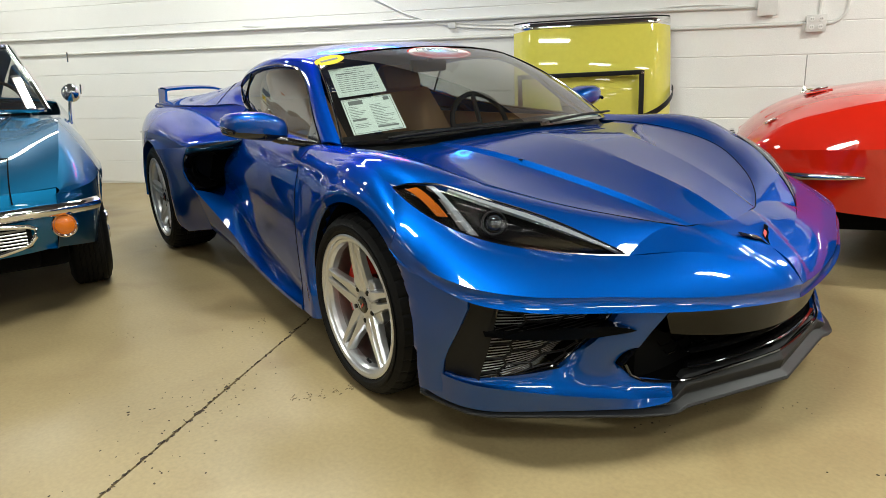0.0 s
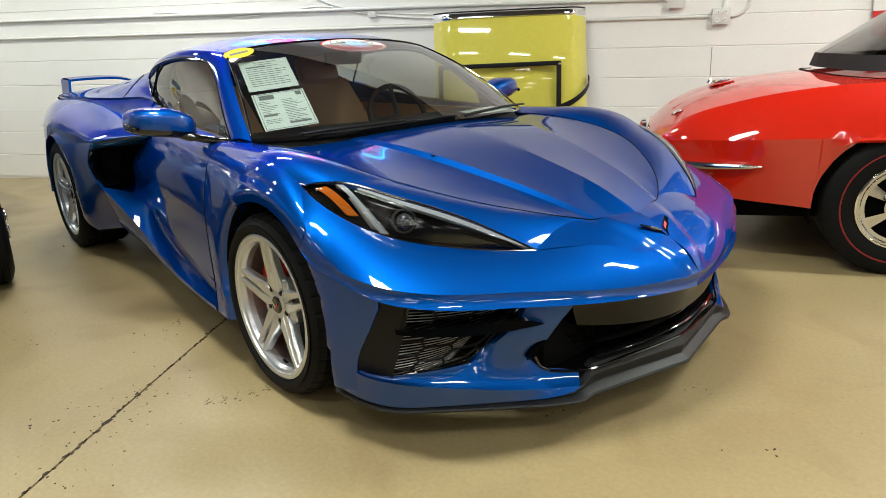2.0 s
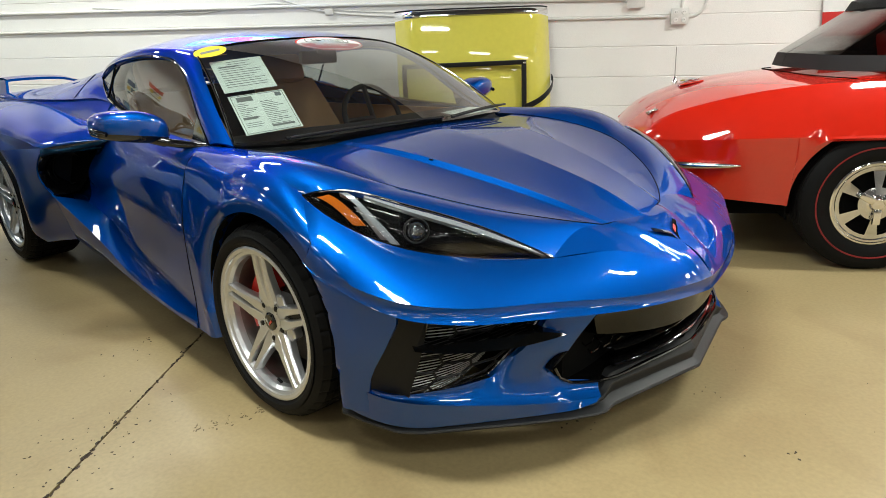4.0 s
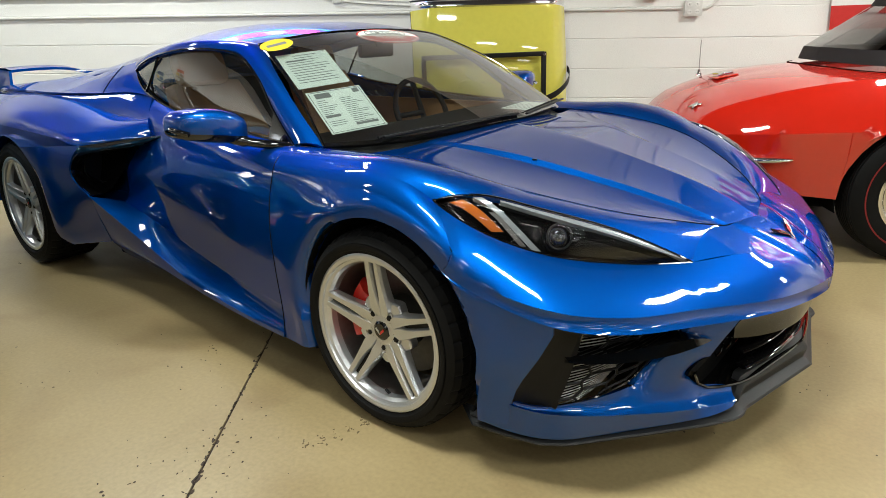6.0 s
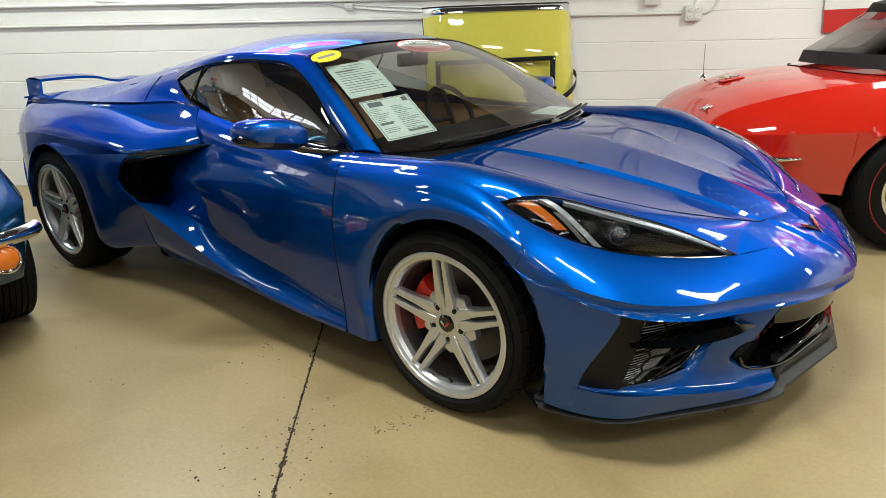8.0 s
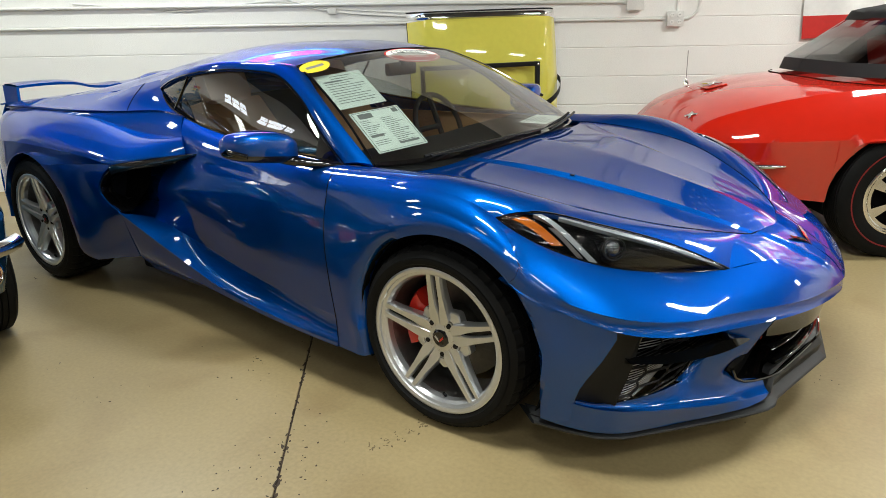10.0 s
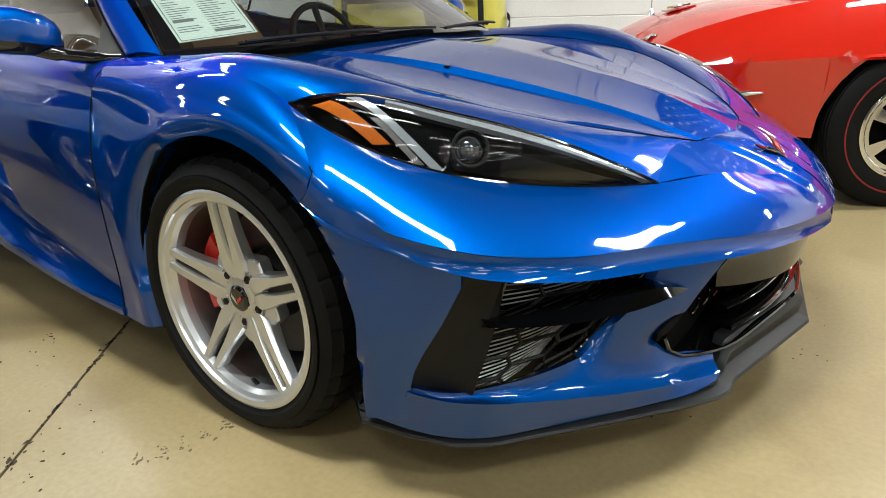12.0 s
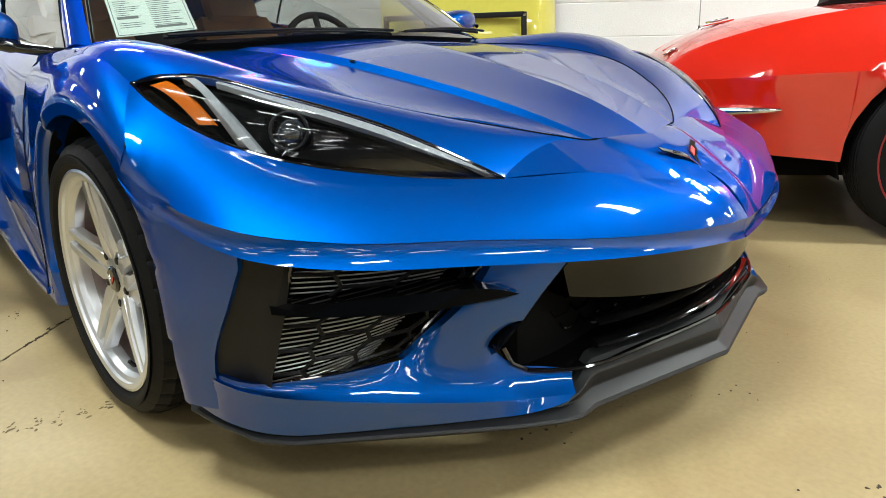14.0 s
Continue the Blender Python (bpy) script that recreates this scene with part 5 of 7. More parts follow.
for y0, y1, x0, x1 in ((-0.60, 0.10, -0.235, -0.165), (0.14, 0.66, -0.150, -0.285)):
    wp = empty("wiper")
    wp.parent = car
    pts = np.array([(x0, y0, 0.838), ((x0 + x1) / 2 + 0.02, (y0 + y1) / 2, 0.848), (x1 + 0.0, y1, 0.842)])
    tube("wiper_arm", pts + np.array([0.012, 0, 0.008]), 0.008, SATINBLACK, wp, "black wiper arm", n=16, seg=6, flat=0.6)
    tube("wiper_blade", pts + np.array([-0.018, 0, 0.004]), 0.006, RUBBER, wp, "black wiper blade", n=16, seg=6)

# spoiler, tail panel
sp = empty("rear_spoiler")
sp.parent = car
for s in (-1, 1):
    k = np.array([1, s, 1])
    a = crom([(-3.32, 0.0, 1.000), (-3.32, 0.20, 1.003), (-3.32, 0.30, 1.030), (-3.32, 0.58, 1.040), (-3.32, 0.65, 1.036)], 24)
    b = crom([(-3.48, 0.0, 1.010), (-3.48, 0.20, 1.014), (-3.48, 0.30, 1.042), (-3.48, 0.58, 1.052), (-3.48, 0.66, 1.046)], 24)
    w = np.concatenate([np.stack([a, a * 0.5 + b * 0.5 + np.array([0, 0, 0.006]), b, b + np.array([0, 0, -0.018]), a + np.array([0, 0, -0.016]), a])]) * k
    panel("spoiler_wing", [w], BLUE, sp, "blue spoiler wing", thick=0.0, smooth=40)
    bm = bmesh.new()
    prism(bm, [(-3.30, s * 0.66, 0.93), (-3.46, s * 0.67, 0.90), (-3.48, s * 0.655, 1.040), (-3.32, s * 0.645, 1.030)], (0, s * 0.016, 0))
    part("spoiler_foot", bm, BLUE, sp, "blue spoiler upright", 20)
tail_t = crom([(-3.46, 0.69, 0.925), (-3.50, 0.42, 0.935), (-3.52, 0.0, 0.94)], 12)
tail_b = crom([(-3.40, 0.80, 0.25), (-3.52, 0.42, 0.25), (-3.56, 0.0, 0.25)], 12)
tail_m = crom([(-3.48, 0.77, 0.68), (-3.60, 0.42, 0.68), (-3.62, 0.0, 0.68)], 12)
tl = skin([tail_t, tail_m, tail_b], 12, 10)
panel("rear_bumper", [tl, mirrored(tl)], BLUE, car, thick=0.01)

# brake calipers
for s in (-1, 1):
    for x, r, z in ((0.018, 0.168, F_HUB), (-2.723, 0.175, R_HUB)):
        ang = (205, 135) if x > 0 else (45, -25)
        bm = bmesh.new()
        g = []
        for a in np.linspace(radians(ang[0]), radians(ang[1]), 12):
            g.append([(x + rr * math.cos(a), s * yy, z + rr * math.sin(a)) for rr, yy in ((r - 0.065, 0.835), (r - 0.060, 0.868), (r - 0.03, 0.878), (r, 0.872), (r + 0.012, 0.85), (r + 0.012, 0.78), (r - 0.065, 0.78), (r - 0.065, 0.835))])
        grid(bm, np.array(g))
        for end in (g[0], g[-1]):
            bm.faces.new([bm.verts.new(p) for p in end[:-1]])
        part("brake_caliper", bm, REDCAL, car, "red painted brake caliper", 40, 0.0004)

# cabin
cab = empty("cabin")
cab.parent = car
da = crom([(-0.22, 0.0, 0.80), (-0.24, 0.35, 0.80), (-0.36, 0.66, 0.80)], 14)
db = crom([(-0.62, 0.0, 0.815), (-0.64, 0.35, 0.82), (-0.66, 0.70, 0.815)], 14)
dc = crom([(-0.78, 0.0, 0.74), (-0.76, 0.35, 0.72), (-0.74, 0.70, 0.72)], 14)
dd2 = crom([(-0.72, 0.0, 0.45), (-0.70, 0.35, 0.45), (-0.68, 0.70, 0.45)], 14)
dsh = skin([da, da * 0.5 + db * 0.5 + np.array([0, 0, 0.004]), db, dc, dd2], 14, 16)
panel("dashboard", [dsh, mirrored(dsh)], DASH, cab, "black soft dashboard", thick=0.0, smooth=50)
bm = bmesh.new()
box(bm, (1.0, 0.22, 0.34), (-1.15, 0.0, 0.50), 0.03)
box(bm, (1.9, 1.3, 0.06), (-1.1, 0, 0.27), 0.01)
box(bm, (0.05, 1.2, 0.72), (-1.80, 0, 0.62), 0.01)
part("cabin_tub", bm, DASH, cab, "black cabin floor, tunnel and bulkhead", 30)
for y in (-0.36, 0.36):
    seat = empty("seat")
    seat.parent = cab
    bm = bmesh.new()
    box(bm, (0.52, 0.46, 0.16), (-1.10, y, 0.42), 0.05, pose(0, 0, 0, 0, -8))
    part("cushion", bm, TAN, seat, "tan leather seat cushion", 50)
    a = np.array([[(-1.32 - 0.36 * t - (0.03 if abs(q) < 0.9 else -0.03), y + q * (0.235 - 0.06 * t * t), 0.44 + 0.54 * t) for q in (-1, -0.6, 0, 0.6, 1)] for t in np.linspace(0, 1, 8)])
    b = a + np.array([-0.09, 0, -0.02])
    bm = bmesh.new()
    grid(bm, a)
    grid(bm, b)
    grid(bm, np.stack([a[:, 0], b[:, 0]]))
    grid(bm, np.stack([a[:, -1], b[:, -1]]))
    grid(bm, np.stack([a[-1], b[-1]]))
    part("backrest", bm, TAN, seat, "tan leather backrest", 50, 0.0005)
    bm = bmesh.new()
    box(bm, (0.09, 0.26, 0.16), (-1.70, y, 1.04), 0.035, pose(0, 0, 0, 0, -20))
    part("headrest", bm, TAN, seat, "tan leather headrest", 50)
for s in (-1, 1):
    g = np.array([[(x, s * 0.685, z) for x in np.linspace(-0.6, -1.7, 8)] for z in (0.35, 0.6, 0.82)])
    panel("door_card", [g], TAN, cab, "tan door trim", thick=0.02)
sw = empty("steering_wheel")
sw.parent = cab
m = Matrix.Translation((-0.90, 0.36, 0.79)) @ pose(0, 0, 0, 0, 68, 0)
ring = np.array([m @ Vector((0.17 * math.cos(a), 0.18 * math.sin(a), 0)) for a in np.linspace(0, math.tau, 33)])
tube("wheel_ring", ring, 0.014, DASH, sw, "black steering wheel ring", n=0, seg=8)
bm = bmesh.new()
for a in (0, math.pi, -math.pi / 2):
    add_tube(bm, np.array([m @ Vector((0, 0, 0)), m @ Vector((0.165 * math.cos(a), 0.175 * math.sin(a), 0))]), 0.014, 6)
part("wheel_spokes", bm, DASH, sw, "black steering wheel spokes", 40)
bm = bmesh.new()
box(bm, (0.03, 0.20, 0.06), (-0.84, 0.0, 1.105), 0.012)
box(bm, (0.02, 0.03, 0.06), (-0.83, 0.0, 1.15), 0.006)
part("rear_view_mirror", bm, SATINBLACK, cab, "black rear-view mirror", 40)

# papers behind the windscreen: they lie on the glass and stay in the car, things of their own


def sheet(name, corners, mat, label, category, thick=0.0012):
    """A thin sheet from three corners: upper left, upper right, lower right."""
    a, b, c = [Vector(p) for p in corners]
    d = a + c - b
    n = (b - a).cross(c - b).normalized()
    ob = empty(name)
    tagged(ob, label, category)
    bm = bmesh.new()
    prism(bm, [a, b, c, d], n * thick)
    part("paper", bm, mat, ob, "", 0)

    def at(u, v, lift=0.0):
        return a + (b - a) * u + (d - a) * v - n * lift

    def bar(u0, v0, u1, v1, m, nm="print"):
        bm = bmesh.new()
        prism(bm, [at(u0, v0, 0.0006), at(u1, v0, 0.0006), at(u1, v1, 0.0006), at(u0, v1, 0.0006)], n * 0.0004)
        part(nm, bm, m, ob, "", 0)
    return bar


st_bar = sheet("window_sticker", ((-0.602, -0.612, 0.978), (-0.527, -0.415, 0.995), (-0.340, -0.462, 0.866)), PAPER, "printed pale green price sheet behind the windscreen", "paper sheet")
for u0, v0, u1, v1 in ((0.03, 0.02, 0.97, 0.03), (0.03, 0.97, 0.97, 0.98), (0.03, 0.02, 0.04, 0.98), (0.96, 0.02, 0.97, 0.98), (0.12, 0.06, 0.40, 0.18), (0.82, 0.05, 0.93, 0.15)):
    st_bar(u0, v0, u1, v1, INK)
random.seed(4)
for i in range(14):
    v = 0.23 + i * 0.045
    for u0, u1 in ((0.08, 0.08 + random.uniform(0.12, 0.34)), (0.50, 0.50 + random.uniform(0.2, 0.42))):
        if not (u0 < 0.3 and 8 < i < 11):
            st_bar(u0, v, u1, v + 0.012, INK)
st_bar(0.08, 0.58, 0.34, 0.64, INK)
st_bar(0.50, 0.84, 0.90, 0.89, INK)
pp_bar = sheet("notice_sheet", ((-0.868, -0.528, 1.105), (-0.800, -0.330, 1.122), (-0.605, -0.385, 1.005)), PAPER, "printed pale notice sheet behind the windscreen", "paper sheet")
for i in range(12):
    pp_bar(0.10 + (0.2 if i < 2 else 0), 0.07 + i * 0.07, random.uniform(0.6, 0.92), 0.085 + i * 0.07, INK)
pp_bar(0.12, 0.20, 0.50, 0.24, INK)
tg_bar = sheet("dash_card", ((-0.42, 0.36, 0.832), (-0.46, 0.62, 0.835), (-0.33, 0.66, 0.828)), PAPER, "white printed card lying on the dashboard", "paper sheet")
for i in range(6):
    tg_bar(0.08, 0.12 + i * 0.13, random.uniform(0.5, 0.92), 0.15 + i * 0.13, INK)


def oval(name, centre, ax, ay, mat, parent, lift):
    bm = bmesh.new()
    n = ax.cross(ay).normalized()
    pts = [centre + ax * math.cos(a) + ay * math.sin(a) + n * lift for a in np.linspace(0, math.tau, 40, endpoint=False)]
    prism(bm, pts, n * 0.0008)
    return part(name, bm, mat, parent, "", 0)


cert = tagged(empty("oval_sticker"), "red and white oval sticker at the top of the windscreen", "sticker")
cc = Vector((-0.800, 0.042, 1.158))
ax, ay = Vector((0.012, 0.178, -0.006)), Vector((-0.058, 0.0, 0.030))
oval("sticker_edge", cc, ax, ay, REDINK, cert, 0.004)
oval("sticker_face", cc, ax * 0.95, ay * 0.90, WHITEINK, cert, 0.0052)
bm = bmesh.new()
n = ax.cross(ay).normalized()
prism(bm, [cc + ax * u + ay * v + n * 0.0064 for u, v in ((-0.88, -0.05), (0.88, -0.05), (0.82, -0.40), (0.45, -0.78), (-0.45, -0.78), (-0.82, -0.40))], n * 0.0006)
part("sticker_band", bm, REDINK, cert, "", 0)


def lettering(name, words, m, size, mat, parent):
    """Flat raised letters in the built-in font, turned into a mesh."""
    cu = bpy.data.curves.new(name, "FONT")
    cu.body, cu.size, cu.extrude, cu.align_x, cu.align_y = words, size, 0.0004, "CENTER", "CENTER"
    tmp = bpy.data.objects.new(name, cu)
    scene.collection.objects.link(tmp)
    me = bpy.data.meshes.new_from_object(tmp.evaluated_get(bpy.context.evaluated_depsgraph_get()))
    bpy.data.objects.remove(tmp)
    me.materials.append(mat)
    ob = new(name, me)
    ob.parent = parent
    ob.matrix_local = m
    return ob


def facing(centre, right, up):
    r, u = right.normalized(), up.normalized()
    n = r.cross(u).normalized()
    u = n.cross(r)
    m = Matrix((r, u, n)).transposed().to_4x4()
    return Matrix.Translation(centre) @ m


lettering("sticker_word", "CERTIFIED", facing(cc + ay * 0.36 + n * 0.0066, ax, ay), 0.052, INK, cert)
lettering("sticker_word", "PRE-OWNED", facing(cc - ay * 0.25 + n * 0.0074, ax, ay), 0.030, WHITEINK, cert)
yl = tagged(empty("year_sticker"), "small yellow oval sticker in the windscreen corner", "sticker")
yc = Vector((-0.862, -0.520, 1.142))
yax, yay = Vector((0.020, 0.062, 0.012)), Vector((-0.028, 0.0, 0.018))
oval("sticker_face", yc, yax, yay, YELLOWINK, yl, 0.006)
bm = bmesh.new()
yn = yax.cross(yay).normalized()
prism(bm, [yc + yax * u + yay * v + yn * 0.0072 for u, v in ((-0.6, 0.2), (0.6, 0.2), (0.6, -0.2), (-0.6, -0.2))], yn * 0.0004)
part("sticker_print", bm, INK, yl, "", 0)


# ---- classic cars ----


def section(curve, x):
    """Half width and height of a long curve at x."""
    c = curve[np.argsort(curve[:, 0])]
    return np.interp(x, c[:, 0], c[:, 1]), np.interp(x, c[:, 0], c[:, 2])


CL_F = [(0.86, 0.0, 0.60), (0.74, 0.0, 0.665), (0.45, 0.0, 0.725), (0.0, 0.0, 0.775), (-0.45, 0.0, 0.81), (-0.72, 0.0, 0.83)]
MID_F = [(0.85, 0.35, 0.60), (0.74, 0.36, 0.655), (0.45, 0.38, 0.705), (0.0, 0.40, 0.745), (-0.45, 0.42, 0.775), (-0.72, 0.44, 0.80)]
CREST_C = [(0.80, 0.62, 0.60), (0.68, 0.65, 0.665), (0.42, 0.68, 0.755), (0.08, 0.70, 0.795), (-0.30, 0.715, 0.785), (-0.72, 0.73, 0.785)]
CREST_D = [(-0.72, 0.73, 0.785), (-1.20, 0.745, 0.785), (-1.70, 0.755, 0.80), (-2.10, 0.75, 0.835), (-2.49, 0.74, 0.85), (-2.85, 0.71, 0.835), (-3.20, 0.65, 0.775), (-3.45, 0.575, 0.69), (-3.56, 0.53, 0.60)]
CL_R = [(-2.00, 0.0, 0.90), (-2.49, 0.0, 0.885), (-2.85, 0.0, 0.865), (-3.20, 0.0, 0.815), (-3.46, 0.0, 0.72), (-3.60, 0.0, 0.60)]
MID_R = [(-2.00, 0.42, 0.888), (-2.49, 0.40, 0.876), (-2.85, 0.38, 0.858), (-3.20, 0.35, 0.812), (-3.46, 0.31, 0.712), (-3.59, 0.28, 0.60)]
BELT = [(0.84, 0.60, 0.575), (0.70, 0.745, 0.585), (0.42, 0.825, 0.60), (0.0, 0.86, 0.615), (-0.60, 0.865, 0.615), (-1.60, 0.87, 0.618), (-2.49, 0.885, 0.63), (-2.90, 0.865, 0.622), (-3.25, 0.78, 0.608), (-3.48, 0.64, 0.595), (-3.58, 0.53, 0.585)]
LOWER = [(0.80, 0.58, 0.34), (0.66, 0.70, 0.31), (0.42, 0.77, 0.27), (0.0, 0.79, 0.25), (-0.60, 0.79, 0.22), (-1.60, 0.80, 0.22), (-2.49, 0.82, 0.25), (-2.90, 0.80, 0.30), (-3.25, 0.72, 0.33), (-3.45, 0.60, 0.36), (-3.55, 0.52, 0.38)]


def classic_shell(thing, paint):
    """The fibreglass body of a sixties roadster: nose, flanks with round wheel openings, tail and deck."""
    g_hood = skin([crom(CL_F, 30), crom(MID_F, 30) + np.array([0, 0, -0.004]), crom(CREST_C, 30)], 30, 14)
    panel("front_clip", [g_hood, mirrored(g_hood)], paint, thing, thick=0.012, smooth=50)
    g_deck = skin([crom(CL_R, 30), crom(MID_R, 30), crom(CREST_D[3:], 30)], 30, 12)
    panel("rear_deck", [g_deck, mirrored(g_deck)], paint, thing, thick=0.012, smooth=50)
    belt, low = crom(BELT, 200), crom(LOWER, 200)
    crest = np.concatenate([crom(CREST_C, 80)[:-1], crom(CREST_D, 121)])
    up = np.stack([crest, crest * 0.6 + belt * 0.4 + np.array([0, 0.020, 0.0]), belt])
    upg = skin([up[0], up[1], up[2]], 200, 9)
    xs = sorted(set(np.linspace(0.83, -3.57, 110).tolist() + [c + r * k for c, r in ((0.0, 0.37), (-2.49, 0.375)) for k in (-1, -0.995, -0.98, -0.94, 0.94, 0.98, 0.995, 1)]))[::-1]
    rows = [[], [], [], []]
    for x in xs:
        yb, zb = section(belt, x)
        yl, zl = section(low, x)
        for c, r in ((0.0, 0.37), (-2.49, 0.375)):
            if abs(x - c) < r:
                za = min(0.335 + math.sqrt(r * r - (x - c) ** 2) * 0.92, zb - 0.022)
                if za > zl:
                    f = (zb - za) / max(zb - zl, 1e-3)
                    yl, zl = yb + (yl - yb) * max(0.0, f), min(za, zb - 0.006)
        rows[0].append((x, yb, zb))
        rows[1].append((x, yb * 0.55 + yl * 0.45 + 0.012, zb * 0.55 + zl * 0.45))
        rows[2].append((x, yl, zl))
        rows[3].append((x, yl - 0.05, zl + 0.004))
    flank = np.array(rows)
    for s in (-1, 1):
        k = np.array([1, s, 1])
        panel("flank", [upg * k, flank * k], paint, thing, thick=0.0, smooth=28)
    # tail and nose panels under the decks
    for top, bot in ((((-3.56, 0.53, 0.60), (-3.59, 0.28, 0.60), (-3.60, 0.0, 0.60)), ((-3.53, 0.53, 0.36), (-3.56, 0.28, 0.35), (-3.57, 0.0, 0.35))),
                     (((0.80, 0.62, 0.60), (0.85, 0.35, 0.60), (0.86, 0.0, 0.60)), ((0.80, 0.58, 0.34), (0.84, 0.33, 0.33), (0.86, 0.0, 0.33)))):
        a, b = crom(top, 14), crom(bot, 14)
        x = 0.035 if top[0][0] > 0 else -0.03
        g = skin([a, a * 0.5 + b * 0.5 + np.array([x, 0, 0]), b], 14, 8)
        panel("end_panel", [g, mirrored(g)], paint, thing, thick=0.01, smooth=50)
    bm = bmesh.new()
    box(bm, (3.9, 1.25, 0.12), (-1.35, 0, 0.27), 0.03)
    box(bm, (1.2, 1.0, 0.25), (0.1, 0, 0.36), 0.03)
    box(bm, (1.0, 1.05, 0.25), (-2.75, 0, 0.40), 0.03)
    part("underbody", bm, MATTEBLACK, thing, "black underbody")
    for s in (-1, 1):
        for cx in (0.0, -2.49):
            g = np.stack([np.array([(cx + 0.385 * math.cos(a), s * y, 0.335 + 0.36 * math.sin(a)) for a in np.linspace(-0.3, math.pi + 0.3, 20)]) for y in (0.80, 0.45)])
            panel("wheel_liner", [g], MATTEBLACK, thing, "black wheel well", thick=0.003, flip=True)


def classic_wheel(thing, centre, s, redline=True):
    w = empty("wheel")
    w.parent = thing
    w.matrix_local = Matrix.Translation(centre) @ (pose(0, 0, 0, 0, 0, 180) if s > 0 else Matrix())
    h, rt, rr = 0.10, 0.335, 0.198
    bm = bmesh.new()
    prof = [(rr - 0.01, h - 0.02), (rr + 0.02, h), (rt - 0.06, h + 0.006), (rt - 0.018, h - 0.01), (rt - 0.004, h - 0.022)]
    for k in range(6):
        y = h - 0.028 - k * (2 * h - 0.056) / 6
        prof += [(rt, y), (rt, y - 0.018), (rt - 0.006, y - 0.0195), (rt - 0.006, y - 0.023)]
    prof += [(rt - 0.004, -h + 0.022), (rt - 0.018, -h + 0.01), (rt - 0.06, -h - 0.006), (rr + 0.02, -h), (rr + 0.004, -h + 0.012), (rr - 0.01, -h + 0.02)]
    revolve(bm, prof, 64)
    part("tyre", bm, RUBBER, w, "black tyre with a thin red line" if redline else "black tyre", 40)
    if redline:
        bm = bmesh.new()
        revolve(bm, [(rt - 0.072, -h - 0.0045), (rt - 0.071, -h - 0.0072), (rt - 0.065, -h - 0.0072), (rt - 0.064, -h - 0.0045)], 64)
        part("red_line", bm, REDLINE, w, "thin red sidewall line", 0)
    bm = bmesh.new()
    revolve(bm, [(rr - 0.02, h - 0.03), (rr - 0.05, 0.0), (rr - 0.03, -h + 0.05), (rr - 0.014, -h + 0.022), (rr - 0.004, -h + 0.004), (rr + 0.004, -h + 0.006), (rr + 0.002, -h + 0.016)], 64)
    part("rim", bm, CHROME, w, "polished rim", 40)
    # polished disc with six wedge-shaped windows
    f = -h + 0.012
    bm = bmesh.new()
    radii = ((0.045, -0.014), (0.066, -0.011), (0.080, -0.008), (0.118, -0.003), (0.150, 0.001), (0.159, 0.002), (0.176, 0.002), (0.182, -0.002), (rr - 0.006, -0.002), (rr - 0.002, 0.004))
    turns = sorted({round(60 * k + d, 3) for k in range(6) for d in (-30, -24.5, -21.5, -20, -10, 0, 10, 20, 21.5, 24.5)})
    at = lambda r, y, deg: (r * math.cos(radians(deg)), f + y, r * math.sin(radians(deg)))
    for n0, a in enumerate(turns):
        b = turns[(n0 + 1) % len(turns)] + (360 if n0 + 1 == len(turns) else 0)
        mid = ((a + b) / 2 + 30) % 60 - 30
        for (r0, y0), (r1, y1) in zip(radii, radii[1:]):
            if abs(mid) < 20.5 and r0 > 0.078 and r1 < 0.161:
                continue
            bm.faces.new([bm.verts.new(p) for p in (at(r0, y0, a), at(r1, y1, a), at(r1, y1, b), at(r0, y0, b))])
    bmesh.ops.remove_doubles(bm, verts=bm.verts, dist=0.0003)
    rim_e = [e for e in bm.edges if len(e.link_faces) == 1 and 0.08 < math.hypot(*(sum((v.co for v in e.verts), Vector()) / 2).xz) < 0.16]
    made = bmesh.ops.extrude_edge_only(bm, edges=rim_e)["geom"]
    bmesh.ops.translate(bm, verts=[v for v in made if isinstance(v, bmesh.types.BMVert)], vec=(0, 0.026, 0))
    part("wheel_face", bm, POLISHED, w, "polished six-window wheel face", 30)
    # matte black disc that paints the shade behind the six windows
    bm = bmesh.new()
    revolve(bm, [(0.0, f + 0.05), (0.175, f + 0.05), (0.185, f + 0.03)], 40)
    part("wheel_back", bm, MATTEBLACK, w, "dark disc for shade behind the wheel windows", 40)
    bm = bmesh.new()
    revolve(bm, [(0.0, f - 0.034), (0.026, f - 0.033), (0.031, f - 0.028), (0.034, f - 0.018), (0.050, f - 0.012), (0.060, f + 0.01)], 32)
    part("hub_cap", bm, CHROME, w, "chrome hub", 40)
    for i in range(3):
        a0 = math.tau * i / 3 + 0.5
        bm = bmesh.new()
        box(bm, (0.074, 0.016, 0.034), (0.060, f - 0.034, 0), 0.006)
        bmesh.ops.rotate(bm, verts=bm.verts, cent=(0, 0, 0), matrix=Matrix.Rotation(-a0, 3, "Y"))
        part("spinner_ear", bm, CHROME, w, "chrome knock-off spinner ear", 40)
    return w


